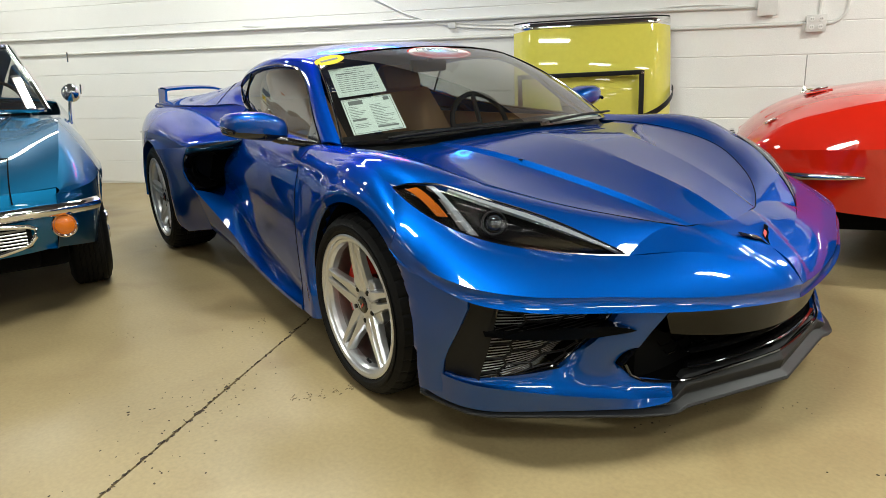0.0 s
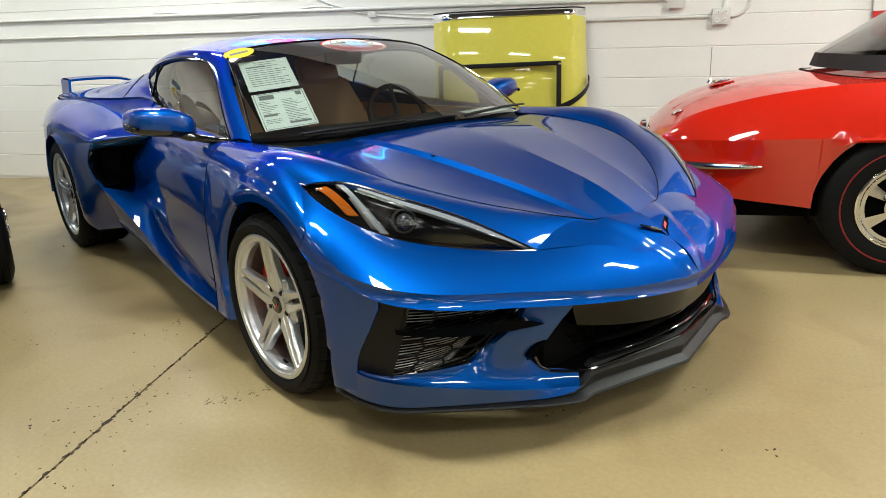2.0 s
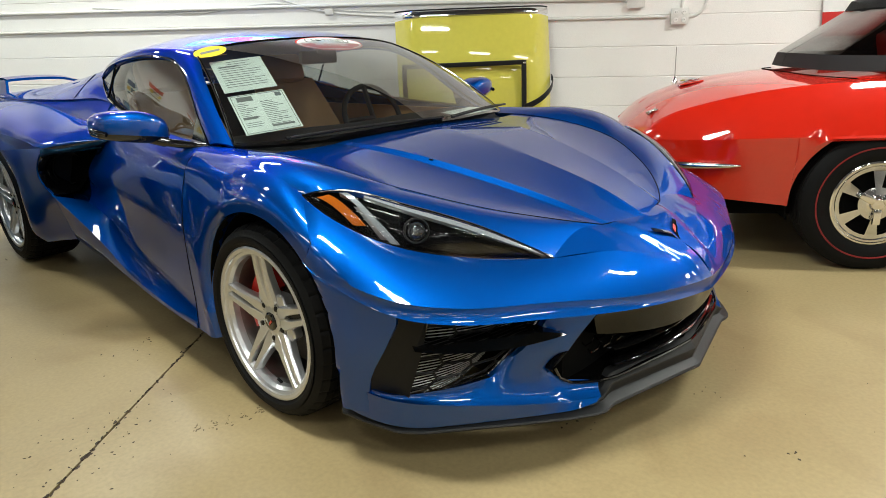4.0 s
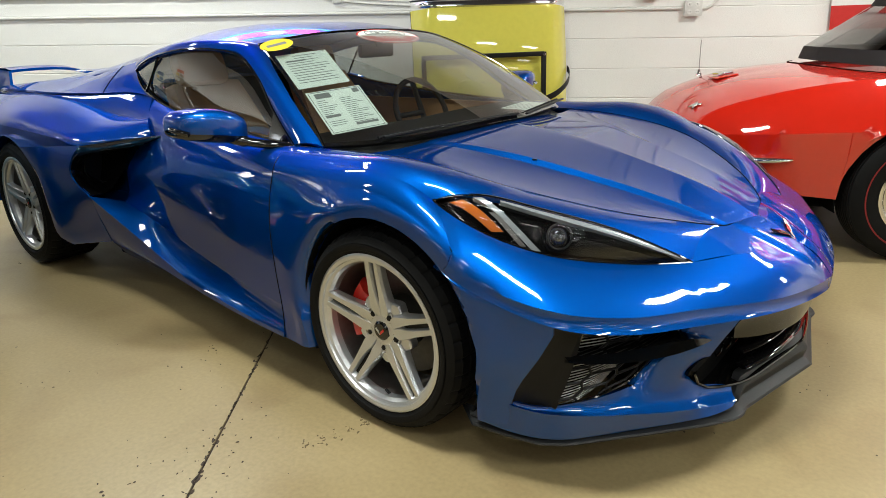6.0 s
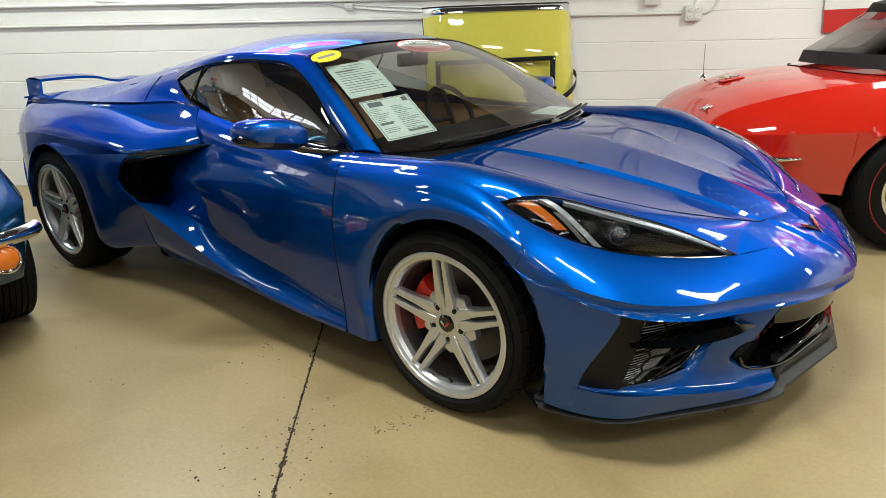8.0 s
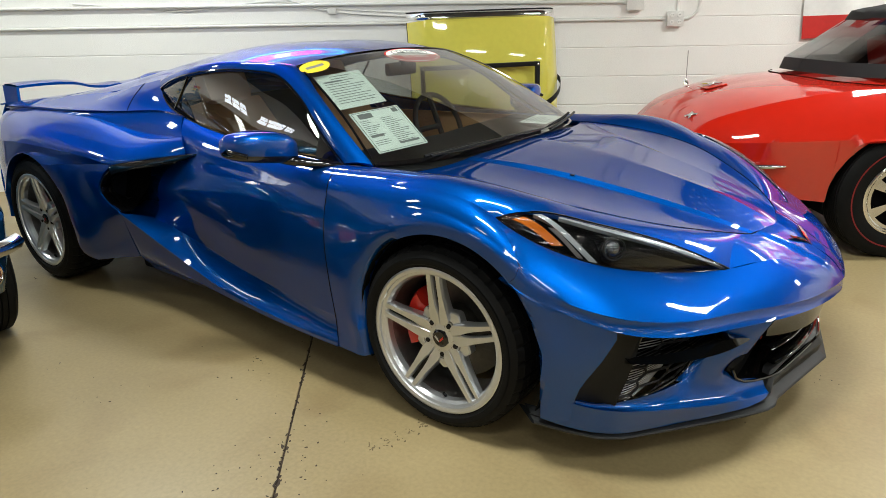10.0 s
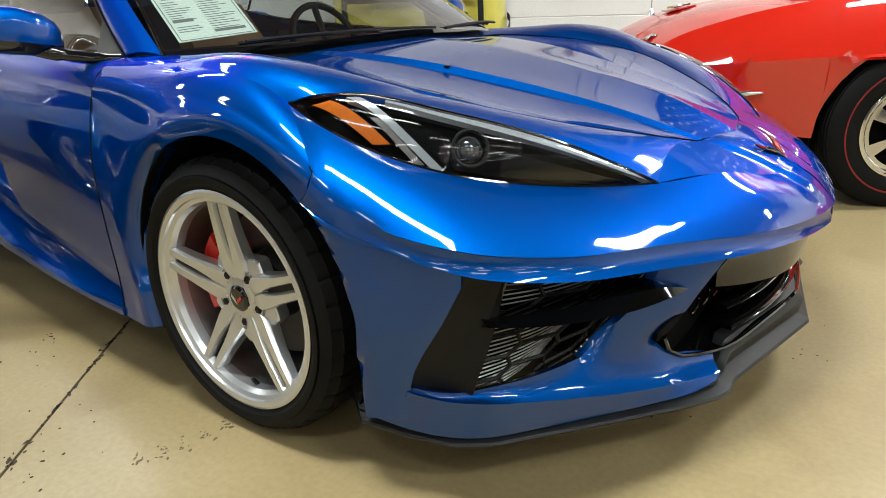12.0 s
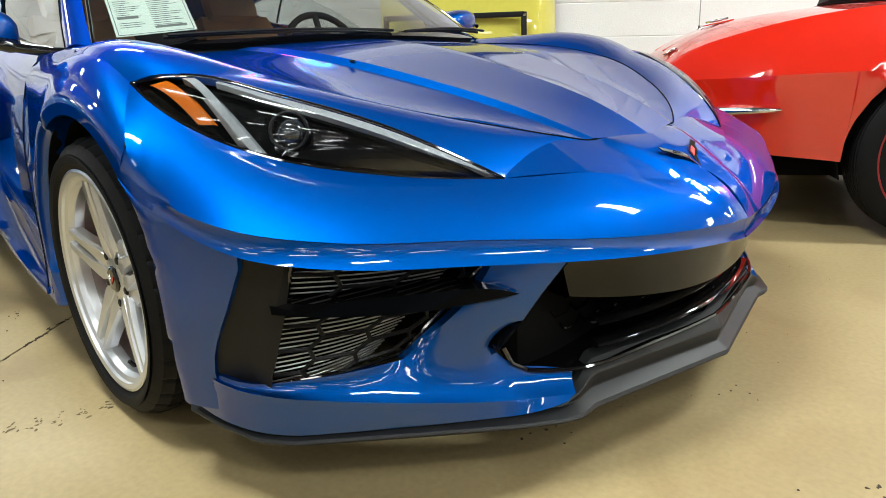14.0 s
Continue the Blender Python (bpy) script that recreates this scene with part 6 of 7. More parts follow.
# red roadster, its tail towards the blue car
red = tagged(empty("red_roadster"), "red sixties roadster with black soft top and redline tyres", "car")
RT = 34.0
axle = Vector((0.650, 2.41, 0))
fwd = Vector((math.cos(radians(RT)), math.sin(radians(RT)), 0))
red.matrix_world = Matrix.Translation(axle + fwd * 2.49) @ pose(0, 0, 0, 0, 0, RT)
classic_shell(red, RED)
for s in (-1, 1):
    classic_wheel(red, (0, s * 0.745, 0.335), s)
    classic_wheel(red, (-2.49, s * 0.765, 0.335), s)
    # quarter bumper that wraps the rear corner
    qb = empty("rear_bumper")
    qb.parent = red
    c = crom([(-3.10, s * 0.822, 0.492), (-3.26, s * 0.775, 0.487), (-3.42, s * 0.690, 0.483), (-3.54, s * 0.58, 0.480), (-3.60, s * 0.42, 0.480), (-3.62, s * 0.26, 0.480)], 30)
    rad = np.interp(np.linspace(0, 1, 30), [0, 0.08, 0.3, 1], [0.006, 0.016, 0.024, 0.026])
    tube("bumper_blade", c, rad, CHROME, qb, "chrome quarter bumper blade", n=0, seg=10, flat=0.8)
    # shut lines of the deck lid
    tube("panel_gap", [(-2.58, s * 0.69, 0.861), (-2.70, s * 0.45, 0.868), (-2.74, s * 0.2, 0.874), (-2.75, 0.0, 0.876)], 0.003, MATTEBLACK, red, "dark deck shut line", n=20, seg=6)
    tube("deck_crease", [(-2.80, s * 0.30, 0.858), (-3.05, s * 0.27, 0.838), (-3.30, s * 0.22, 0.785), (-3.48, s * 0.17, 0.706)], 0.003, RED, red, "raised deck crease", n=20, seg=6)
    # twin round tail lamps
    for y in (0.22, 0.38):
        tlp = empty("tail_lamp")
        tlp.parent = red
        bm = bmesh.new()
        revolve(bm, [(0.0, -0.028), (0.03, -0.024), (0.045, -0.010), (0.046, 0.01)], 24)
        bmesh.ops.transform(bm, matrix=Matrix.Translation((-3.622, s * y, 0.545)) @ pose(0, 0, 0, 0, 0, -90), verts=bm.verts)
        part("lamp_lens", bm, REDCAL, tlp, "round red tail lamp lens", 40)
        bm = bmesh.new()
        revolve(bm, [(0.045, -0.012), (0.052, -0.014), (0.055, -0.004), (0.055, 0.012)], 24)
        bmesh.ops.transform(bm, matrix=Matrix.Translation((-3.622, s * y, 0.545)) @ pose(0, 0, 0, 0, 0, -90), verts=bm.verts)
        part("lamp_ring", bm, CHROME, tlp, "chrome lamp ring", 40)
bm = bmesh.new()
box(bm, (0.13, 0.19, 0.006), (-3.20, 0.10, 0.822), 0.002, pose(0, 0, 0, 0, -10, 0))
part("filler_door", bm, RED, red, "red fuel filler door", 30)
bm = bmesh.new()
for a in (28, -28):
    box(bm, (0.15, 0.020, 0.010), (-3.20, 0.10, 0.834), 0.003, pose(0, 0, 0, 0, -10, 0) @ pose(0, 0, 0, 0, 0, 90 + a))
box(bm, (0.05, 0.06, 0.014), (-3.20, 0.10, 0.834), 0.006, pose(0, 0, 0, 0, -10, 0))
part("filler_emblem", bm, CHROME, red, "chrome crossed-flag emblem", 30)
bm = bmesh.new()
for a in (28, -28):
    box(bm, (0.10, 0.016, 0.008), (-3.47, -0.37, 0.706), 0.003, pose(0, 0, 0, 0, -26, 0) @ pose(0, 0, 0, 0, 0, 90 + a))
box(bm, (0.035, 0.05, 0.010), (-3.47, -0.37, 0.708), 0.004, pose(0, 0, 0, 0, -26, 0))
part("deck_emblem", bm, CHROME, red, "small chrome deck emblem", 30)
an = empty("aerial")
an.parent = red
tube("aerial_rod", [(-3.20, 0.64, 0.80), (-3.20, 0.64, 0.92), (-3.20, 0.64, 1.01)], 0.0028, STEEL, an, "thin steel aerial rod", n=8, seg=6)
bm = bmesh.new()
revolve(bm, [(0.0, 0.035), (0.008, 0.03), (0.012, 0.012), (0.020, 0.004), (0.022, -0.008)], 16)
bmesh.ops.transform(bm, matrix=Matrix.Translation((-3.20, 0.64, 0.795)) @ pose(0, 0, 0, 90), verts=bm.verts)
part("aerial_base", bm, CHROME, an, "chrome aerial base", 40)
# soft top
top = empty("soft_top")
top.parent = red
base = crom([(-1.10, 0.70, 0.86), (-1.60, 0.70, 0.875), (-2.05, 0.67, 0.90), (-2.35, 0.62, 0.905), (-2.52, 0.45, 0.91), (-2.56, 0.22, 0.915), (-2.57, 0.0, 0.917)], 40)
base = base + np.array([-0.15, 0, 0]) * np.linspace(0, 1, 40)[:, None]
rim_t = base + np.array([0.02, -0.015, 0.05])
eave = crom([(-1.00, 0.56, 1.17), (-1.40, 0.57, 1.215), (-1.85, 0.55, 1.215), (-2.18, 0.50, 1.195), (-2.29, 0.36, 1.20), (-2.31, 0.18, 1.205), (-2.31, 0.0, 1.207)], 40)
crown = crom([(-0.98, 0.30, 1.20), (-1.40, 0.30, 1.25), (-1.80, 0.30, 1.265), (-2.10, 0.28, 1.25), (-2.18, 0.20, 1.247), (-2.20, 0.10, 1.247), (-2.20, 0.0, 1.247)], 40)
spine = crom([(-0.97, 0.0, 1.205), (-1.40, 0.0, 1.256), (-1.80, 0.0, 1.27), (-2.10, 0.0, 1.254), (-2.18, 0.0, 1.251), (-2.19, 0.0, 1.25), (-2.20, 0.0, 1.249)], 40)
skirt = skin([base + np.array([0, 0, -0.02]), rim_t], 40, 3)
roofc = skin([eave - np.array([0, 0, 0.03]), eave, crown, spine], 40, 9)
panel("canvas_skirt", [skirt, mirrored(skirt)], SOFTTOP, top, "black canvas skirt", thick=0.006, smooth=50)
panel("canvas_roof", [roofc, mirrored(roofc)], SOFTTOP, top, "black canvas roof", thick=0.006, smooth=50)
quarter = skin([rim_t[:16], eave[:16] - np.array([0, 0, 0.03])], 16, 6)
corner = skin([rim_t[15:21], eave[15:21] - np.array([0, 0, 0.03])], 6, 6)
pane = skin([rim_t[20:], eave[20:] - np.array([0, 0, 0.03])], 20, 8)
for s in (-1, 1):
    k = np.array([1, s, 1])
    panel("side_canvas", [corner * k], SOFTTOP, top, "black canvas corner", thick=0.006)
    panel("side_screen", [quarter * k], SOFTPANE, top, "clear side window", thick=0.0)
    tube("canvas_seam", (rim_t[17] * 0.5 + rim_t[18] * 0.5) * k + np.linspace(0, 1, 8)[:, None] * ((eave[17] - rim_t[17]) * k), 0.006, SOFTTOP, top, "black canvas seam", n=0, seg=6)
panel("rear_screen", [np.concatenate([pane, mirrored(pane)[:, ::-1]], 1)], SOFTPANE, top, "clear plastic rear window", thick=0.0)
bm = bmesh.new()
for s in (-1, 1):
    box(bm, (0.05, 0.03, 0.02), (-2.40, s * 0.63, 0.925), 0.006)
part("top_latch", bm, CHROME, top, "chrome soft top fastener", 30)
# cabin inside the red car
bm = bmesh.new()
box(bm, (1.3, 1.2, 0.3), (-1.5, 0, 0.55), 0.04)
for y in (-0.33, 0.33):
    box(bm, (0.14, 0.48, 0.55), (-1.90, y, 0.80), 0.05, pose(0, 0, 0, 0, -14))
part("cabin", bm, REDCAL, red, "red vinyl seats and cabin", 50)
wsr = np.stack([crom([(-0.78, 0.60, 0.83), (-0.70, 0.3, 0.84), (-0.68, 0, 0.845)], 12), crom([(-1.02, 0.55, 1.17), (-0.98, 0.28, 1.19), (-0.97, 0, 1.20)], 12)])
panel("windscreen", [wsr, mirrored(wsr)], SCREEN, red, "clear windscreen", thick=0.0)
for s in (-1, 1):
    tube("windscreen_pillar", [(-0.78, s * 0.62, 0.82), (-0.90, s * 0.59, 1.0), (-1.02, s * 0.56, 1.17)], 0.016, CHROME, red, "chrome windscreen pillar", n=10, seg=8)

for ob in red.children:
    if not ob.name.startswith("wheel") or ob.name.startswith("wheel_liner"):
        ob.scale.z = 1.05

# teal coupe, its nose towards the camera
teal = tagged(empty("teal_coupe"), "metallic teal sixties coupe with chrome bumpers", "car")
teal.matrix_world = pose(-2.437, -2.170, 0, 0, 0, -4.5)
classic_shell(teal, TEAL)
for s in (-1, 1):
    classic_wheel(teal, (0.13, s * 0.718, 0.335), s, False)
    classic_wheel(teal, (-2.49, s * 0.765, 0.335), s, False)
    fb = empty("front_bumper")
    fb.parent = teal
    c = crom([(0.885, s * 0.10, 0.505), (0.895, s * 0.32, 0.508), (0.860, s * 0.56, 0.512), (0.800, s * 0.70, 0.508), (0.715, s * 0.785, 0.505)], 30)
    a, b = c + np.array([0.004, 0, 0.030]), c + np.array([0.0, 0, -0.028])
    m1 = c + np.array([0.026, s * 0.014, 0.004])
    g = skin([a - np.array([0.03, 0, 0.004]), a, m1, b, b - np.array([0.03, 0, -0.004])], 30, 11)
    panel("bumper_blade", [g], CHROME, fb, "chrome bumper blade", thick=0.004, smooth=50)
    lp = empty("turn_signal")
    lp.parent = teal
    bm = bmesh.new()
    revolve(bm, [(0.0, -0.016), (0.025, -0.014), (0.042, -0.004), (0.046, 0.012)], 28)
    bmesh.ops.transform(bm, matrix=Matrix.Translation((0.835, s * 0.625, 0.440)) @ pose(0, 0, 0, 0, 0, 90), verts=bm.verts)
    part("lamp_lens", bm, AMBER, lp, "round amber lens", 40)
    bm = bmesh.new()
    revolve(bm, [(0.044, -0.004), (0.050, -0.010), (0.056, -0.004), (0.056, 0.014)], 28)
    bmesh.ops.transform(bm, matrix=Matrix.Translation((0.835, s * 0.625, 0.440)) @ pose(0, 0, 0, 0, 0, 90), verts=bm.verts)
    part("lamp_ring", bm, CHROME, lp, "chrome lamp ring", 40)
    # shut lines of the headlamp pod and the hood
    tube("panel_gap", [(0.872, s * 0.44, 0.56), (0.858, s * 0.44, 0.60), (0.76, s * 0.445, 0.660), (0.62, s * 0.45, 0.690)], 0.003, MATTEBLACK, teal, "dark headlamp pod shut line", n=16, seg=6)
    tube("panel_gap", [(0.62, s * 0.45, 0.690), (0.62, s * 0.2, 0.700), (0.62, 0.0, 0.706)], 0.003, MATTEBLACK, teal, "dark headlamp pod shut line", n=10, seg=6)
    tube("panel_gap", [(0.50, s * 0.30, 0.711), (0.0, s * 0.36, 0.758), (-0.45, s * 0.42, 0.782), (-0.70, s * 0.46, 0.802)], 0.003, MATTEBLACK, teal, "dark hood shut line", n=24, seg=6)
gr = empty("grille")
gr.parent = teal
bm = bmesh.new()
box(bm, (0.04, 0.98, 0.10), (0.868, 0, 0.415), 0.02)
part("grille_backing", bm, MATTEBLACK, gr, "black grille opening", 40)
for z in np.linspace(0.38, 0.45, 6):
    tube("grille_bar", [(0.890, -0.47, z), (0.905, 0, z), (0.890, 0.47, z)], 0.004, STEEL, gr, "thin grey grille bar", n=14, seg=5)
ringp = [(0.90, 0.0, 0.470), (0.898, 0.42, 0.468), (0.882, 0.51, 0.448), (0.880, 0.49, 0.395), (0.890, 0.40, 0.365), (0.90, 0.0, 0.360)]
for s in (-1, 1):
    tube("grille_surround", np.array(ringp) * np.array([1, s, 1]), 0.011, CHROME, gr, "chrome grille surround", n=30, seg=8)
# glasshouse
gt = [(-0.74, 0.66, 0.815), (-0.62, 0.36, 0.835), (-0.58, 0.0, 0.842)]
gu = [(-1.16, 0.50, 1.205), (-1.08, 0.27, 1.222), (-1.05, 0.0, 1.228)]
wst = skin([gt, gu], 20, 6)
panel("windscreen", [wst, mirrored(wst)], SCREEN, teal, "clear windscreen", thick=0.0)
ring = np.concatenate([crom(gt, 20)[::-1], mirrored(crom(gt, 20))[1:]])
tube("windscreen_trim", ring, 0.012, CHROME, teal, "chrome windscreen base trim", n=0, seg=6)
ring = np.concatenate([crom(gu, 20)[::-1], mirrored(crom(gu, 20))[1:]])
tube("windscreen_trim", ring, 0.012, CHROME, teal, "chrome windscreen top trim", n=0, seg=6)
ra = crom([(-1.16, 0.50, 1.205), (-1.6, 0.53, 1.215), (-2.0, 0.50, 1.16), (-2.5, 0.42, 1.03), (-3.0, 0.34, 0.87)], 24)
rb = crom([(-1.05, 0.0, 1.228), (-1.6, 0.0, 1.265), (-2.0, 0.0, 1.225), (-2.5, 0.0, 1.09), (-3.0, 0.0, 0.88)], 24)
rf = skin([ra, ra * 0.5 + rb * 0.5 + np.array([0, 0, 0.018]), rb], 24, 10)
panel("roof", [rf, mirrored(rf)], TEAL, teal, thick=0.012, smooth=50)
for s in (-1, 1):
    tube("windscreen_pillar", [(-0.74, s * 0.67, 0.81), (-0.95, s * 0.595, 1.01), (-1.16, s * 0.51, 1.205)], 0.018, CHROME, teal, "chrome windscreen pillar", n=12, seg=8)
    k = np.array([1, s, 1])
    low = crom([(-0.80, 0.675, 0.80), (-1.4, 0.69, 0.81), (-2.1, 0.68, 0.84), (-2.7, 0.60, 0.86)], 20)
    hi = crom([(-1.18, 0.515, 1.195), (-1.6, 0.54, 1.205), (-2.0, 0.51, 1.15), (-2.6, 0.43, 1.0)], 20)
    panel("side_glass", [np.stack([low[:14], hi[:14]]) * k], SIDEGLASS, teal, "clear side window", thick=0.0)
    panel("rear_pillar", [np.stack([low[13:], hi[13:]]) * k], TEAL, teal, thick=0.01)
    tube("window_frame", [(-0.80, s * 0.68, 0.805), (-1.0, s * 0.60, 1.02), (-1.19, s * 0.525, 1.195)], 0.008, SATINBLACK, teal, "dark window frame", n=10, seg=6)
mi = empty("door_mirror")
mi.parent = teal
bm = bmesh.new()
revolve(bm, [(0.0, -0.05), (0.035, -0.042), (0.055, -0.020), (0.062, 0.0), (0.060, 0.008)], 28)
bmesh.ops.transform(bm, matrix=Matrix.Translation((-1.18, 0.835, 0.985)) @ pose(0, 0, 0, 0, 0, 90), verts=bm.verts)
part("mirror_bowl", bm, CHROME, mi, "round chrome mirror bowl", 40)
tube("mirror_stem", [(-1.20, 0.80, 0.78), (-1.20, 0.81, 0.88), (-1.19, 0.825, 0.955)], 0.012, CHROME, mi, "chrome mirror stem", n=10, seg=8)
bm = bmesh.new()
box(bm, (1.4, 1.2, 0.3), (-1.6, 0, 0.55), 0.04)
box(bm, (0.25, 1.15, 0.22), (-0.88, 0, 0.72), 0.05)
part("cabin", bm, DASH, teal, "dark cabin and dashboard", 50)
sr = np.array([(-1.10 + 0.06 * math.sin(a), 0.36 + 0.19 * math.cos(a), 0.83 + 0.17 * math.sin(a)) for a in np.linspace(0, math.tau, 29)])
tube("steering_wheel", sr, 0.012, DASH, teal, "thin-rimmed steering wheel", n=0, seg=6)

# the coupe stands taller above its belt than the roadster
for ob in teal.children:
    if ob.type == "MESH" and ob.name.split(".")[0] not in ("underbody", "wheel_liner", "end_panel"):
        for v in ob.data.vertices:
            q = min(1.0, max(0.0, (v.co.z - 0.56) / 0.26))
            v.co.z += 0.08 * q * q * (3 - 2 * q)
for x, y, z in ((-0.62, 0.815, 0.800), (-0.36, 0.840, 0.752)):
    bm = bmesh.new()
    for tilt in (-28, 28):
        box(bm, (0.085, 0.008, 0.014), (x, y, z), 0.003, pose(x, y, z) @ pose(0, 0, 0, 0, tilt, 0) @ pose(-x, -y, -z))
    part("fender_emblem", bm, CHROME, teal, "small chrome fender emblem", 30)

for ob in teal.children:
    if not ob.name.startswith("wheel") or ob.name.startswith("wheel_liner"):
        ob.scale.z = 1.06

# ---- yellow hardtop on its stand ----
ht = tagged(empty("yellow_hardtop"), "yellow car hardtop stored upright with bright chrome edge trim", "hardtop")
HT = Matrix.Translation((-1.72, 2.12, 0)) @ pose(0, 0, 0, 0, 0, 47)
ht.matrix_world = HT
HW = 0.60


def ht_point(q, z, deep=0.0):
    """A point of the hardtop's skin: q across from -1 to 1, z up."""
    edge = max(0.0, abs(q) - 0.72) / 0.28
    return (q * HW, -0.05 - 0.07 * (1 - q * q) + 0.16 * edge ** 2.2 + deep - 0.03 * math.sin(max(0, (z - 0.35)) * 2.4) + 0.17 * (z - 1.0) + 0.10 * (z - 1.0) ** 2, z)


qs = np.linspace(-1, 1, 31)
skin_ht = np.array([[ht_point(q, z - 0.015 * max(0, abs(q) - 0.8) / 0.2 * (1 if z > 1.3 else 0)) for q in qs] for z in np.linspace(0.30, 1.335, 16)])
panel("hardtop_skin", [skin_ht], YELLOW, ht, "glossy yellow painted skin", thick=0.02, smooth=60)
trim = np.array([[ht_point(q, z, d) for q in qs] for z, d in ((1.335, 0.0), (1.345, -0.012), (1.365, -0.014), (1.385, -0.004), (1.390, 0.02))])
panel("chrome_trim", [trim], CHROME, ht, "bright chrome edge trim", thick=0.004, smooth=50)
band = np.array([[ht_point(q, 1.392, 0.0) for q in qs], [ht_point(q, 1.398, 0.03) for q in qs]])
panel("rubber_seal", [band], RUBBER, ht, "black rubber edge seal", thick=0.012)
inner_ht = skin_ht + np.array([0, 0.05, 0])
panel("hardtop_lining", [inner_ht], DASH, ht, "dark cloth lining", thick=0.0)
stand = tagged(empty("hardtop_stand"), "black steel tube stand with strap holding the yellow hardtop", "stand")
stand.matrix_world = HT
fr = [((-0.55, -0.20, 0.99), (0.345, -0.20, 0.99)), ((0.345, -0.20, 1.005), (0.345, -0.20, 0.06)), ((-0.55, -0.20, 1.005), (-0.55, -0.20, 0.06)),
      ((0.345, -0.20, 0.30), (0.345, 0.45, 0.30)), ((-0.55, -0.20, 0.30), (-0.55, 0.45, 0.30)), ((-0.55, -0.20, 0.30), (0.345, -0.20, 0.30)), ((-0.55, 0.45, 0.30), (0.345, 0.45, 0.30)),
      ((0.345, 0.45, 0.30), (0.345, 0.45, 0.06)), ((-0.55, 0.45, 0.30), (-0.55, 0.45, 0.06))]
for a, b in fr:
    bm = bmesh.new()
    d = Vector(b) - Vector(a)
    m = Vector((0, 0, 1)).rotation_difference(d.normalized()).to_matrix().to_4x4()
    box(bm, (0.034, 0.034, d.length), (Vector(a) + Vector(b)) / 2, 0.004, m)
    part("frame_tube", bm, SATINBLACK, stand, "black square steel tube", 30)
for x in (-0.55, 0.345):
    for y in (-0.20, 0.45):
        bm = bmesh.new()
        revolve(bm, [(0.0, 0.014), (0.022, 0.014), (0.030, 0.008), (0.030, -0.008), (0.022, -0.014), (0.0, -0.014)], 20)
        bmesh.ops.translate(bm, verts=bm.verts, vec=(x, y, 0.030))
        part("castor", bm, RUBBER, stand, "small black castor", 40)
bm = bmesh.new()
for x in (0.345, -0.55):
    revolve_bm = bmesh.ops.create_uvsphere(bm, u_segments=10, v_segments=6, radius=0.010)
    bmesh.ops.translate(bm, verts=revolve_bm["verts"], vec=(x, -0.222, 0.985))
part("bolt", bm, CHROME, stand, "bright bolt heads", 40)
c = crom([(0.34, -0.225, 0.66), (0.45, -0.20, 0.70), (0.55, -0.12, 0.76), (0.615, 0.02, 0.83), (0.62, 0.10, 0.86)], 20)
g = np.stack([c + np.array([0, 0, 0.022]), c - np.array([0, 0, 0.022])])
panel("strap", [g], SATINBLACK, stand, "black webbing strap", thick=0.003)

# ---- things on the wall ----
SLOPE = -0.020     # the courses and pipes run slightly downhill along the wall


def wall_z(u, z):
    return z + SLOPE * (u + 3.0)


def on_wall(ob):
    ob.matrix_world = ROOM
    return ob


def pipe(name, pts, r, mat, label, category, n=0, level=True):
    c = [(u, -d, wall_z(u, z) if level else z) for u, d, z in pts]
    c = crom(c, n) if n else np.array(c)
    bm = bmesh.new()
    add_tube(bm, c, r, 8)
    ob = on_wall(part(name, bm, mat, None, "", 50))
    return tagged(ob, label, category)


pipe("conduit", [(-9.4, 0.018, 1.512), (-1.9, 0.018, 1.490), (-0.42, 0.018, 1.475)], 0.014, CONDUIT, "white painted electrical conduit along the block wall", "conduit")
pipe("conduit", [(-9.4, 0.016, 1.340), (-1.9, 0.016, 1.338), (-0.09, 0.016, 1.338)], 0.013, CONDUIT, "white painted electrical conduit along the block wall", "conduit")
pipe("conduit", [(0.02, 0.016, 1.38), (0.03, 0.016, 1.60), (0.03, 0.016, 3.3)], 0.013, CONDUIT, "white painted upright conduit above an outlet", "conduit")
pipe("conduit", [(0.06, 0.016, 1.335), (0.13, 0.016, 1.345), (0.19, 0.016, 1.40), (0.205, 0.016, 1.52), (0.205, 0.016, 3.2)], 0.013, CONDUIT, "white painted bent conduit beside an outlet", "conduit", n=40)
pipe("cable", [(-5.0, 0.014, 1.535), (-4.5, 0.014, 1.50), (-4.0, 0.014, 1.470), (-3.5, 0.014, 1.505), (-3.2, 0.014, 1.50), (-2.8, 0.014, 1.435), (-2.3, 0.014, 1.395), (-1.5, 0.014, 1.375)], 0.006, CONDUIT, "thin grey cable sagging along the wall", "cable", n=60)
pipe("cable", [(-4.6, 0.010, 1.52), (-4.1, 0.010, 1.46), (-3.3, 0.010, 1.525), (-2.9, 0.010, 1.47), (-2.2, 0.010, 1.42), (-1.5, 0.010, 1.40)], 0.005, CONDUIT, "thin grey cable sagging along the wall", "cable", n=60)
pipe("cable", [(-4.05, 0.016, 1.95), (-3.62, 0.016, 1.73), (-3.2, 0.016, 1.535), (-2.95, 0.016, 1.47), (-2.80, 0.016, 1.43)], 0.005, CONDUIT, "thin grey cable hanging down the wall", "cable", n=30)
pipe("cable", [(-1.2, 0.014, 1.49), (-0.75, 0.014, 1.505), (-0.45, 0.014, 1.47), (-0.28, 0.014, 1.41)], 0.005, CONDUIT, "thin grey cable into a wall box", "cable", n=30)


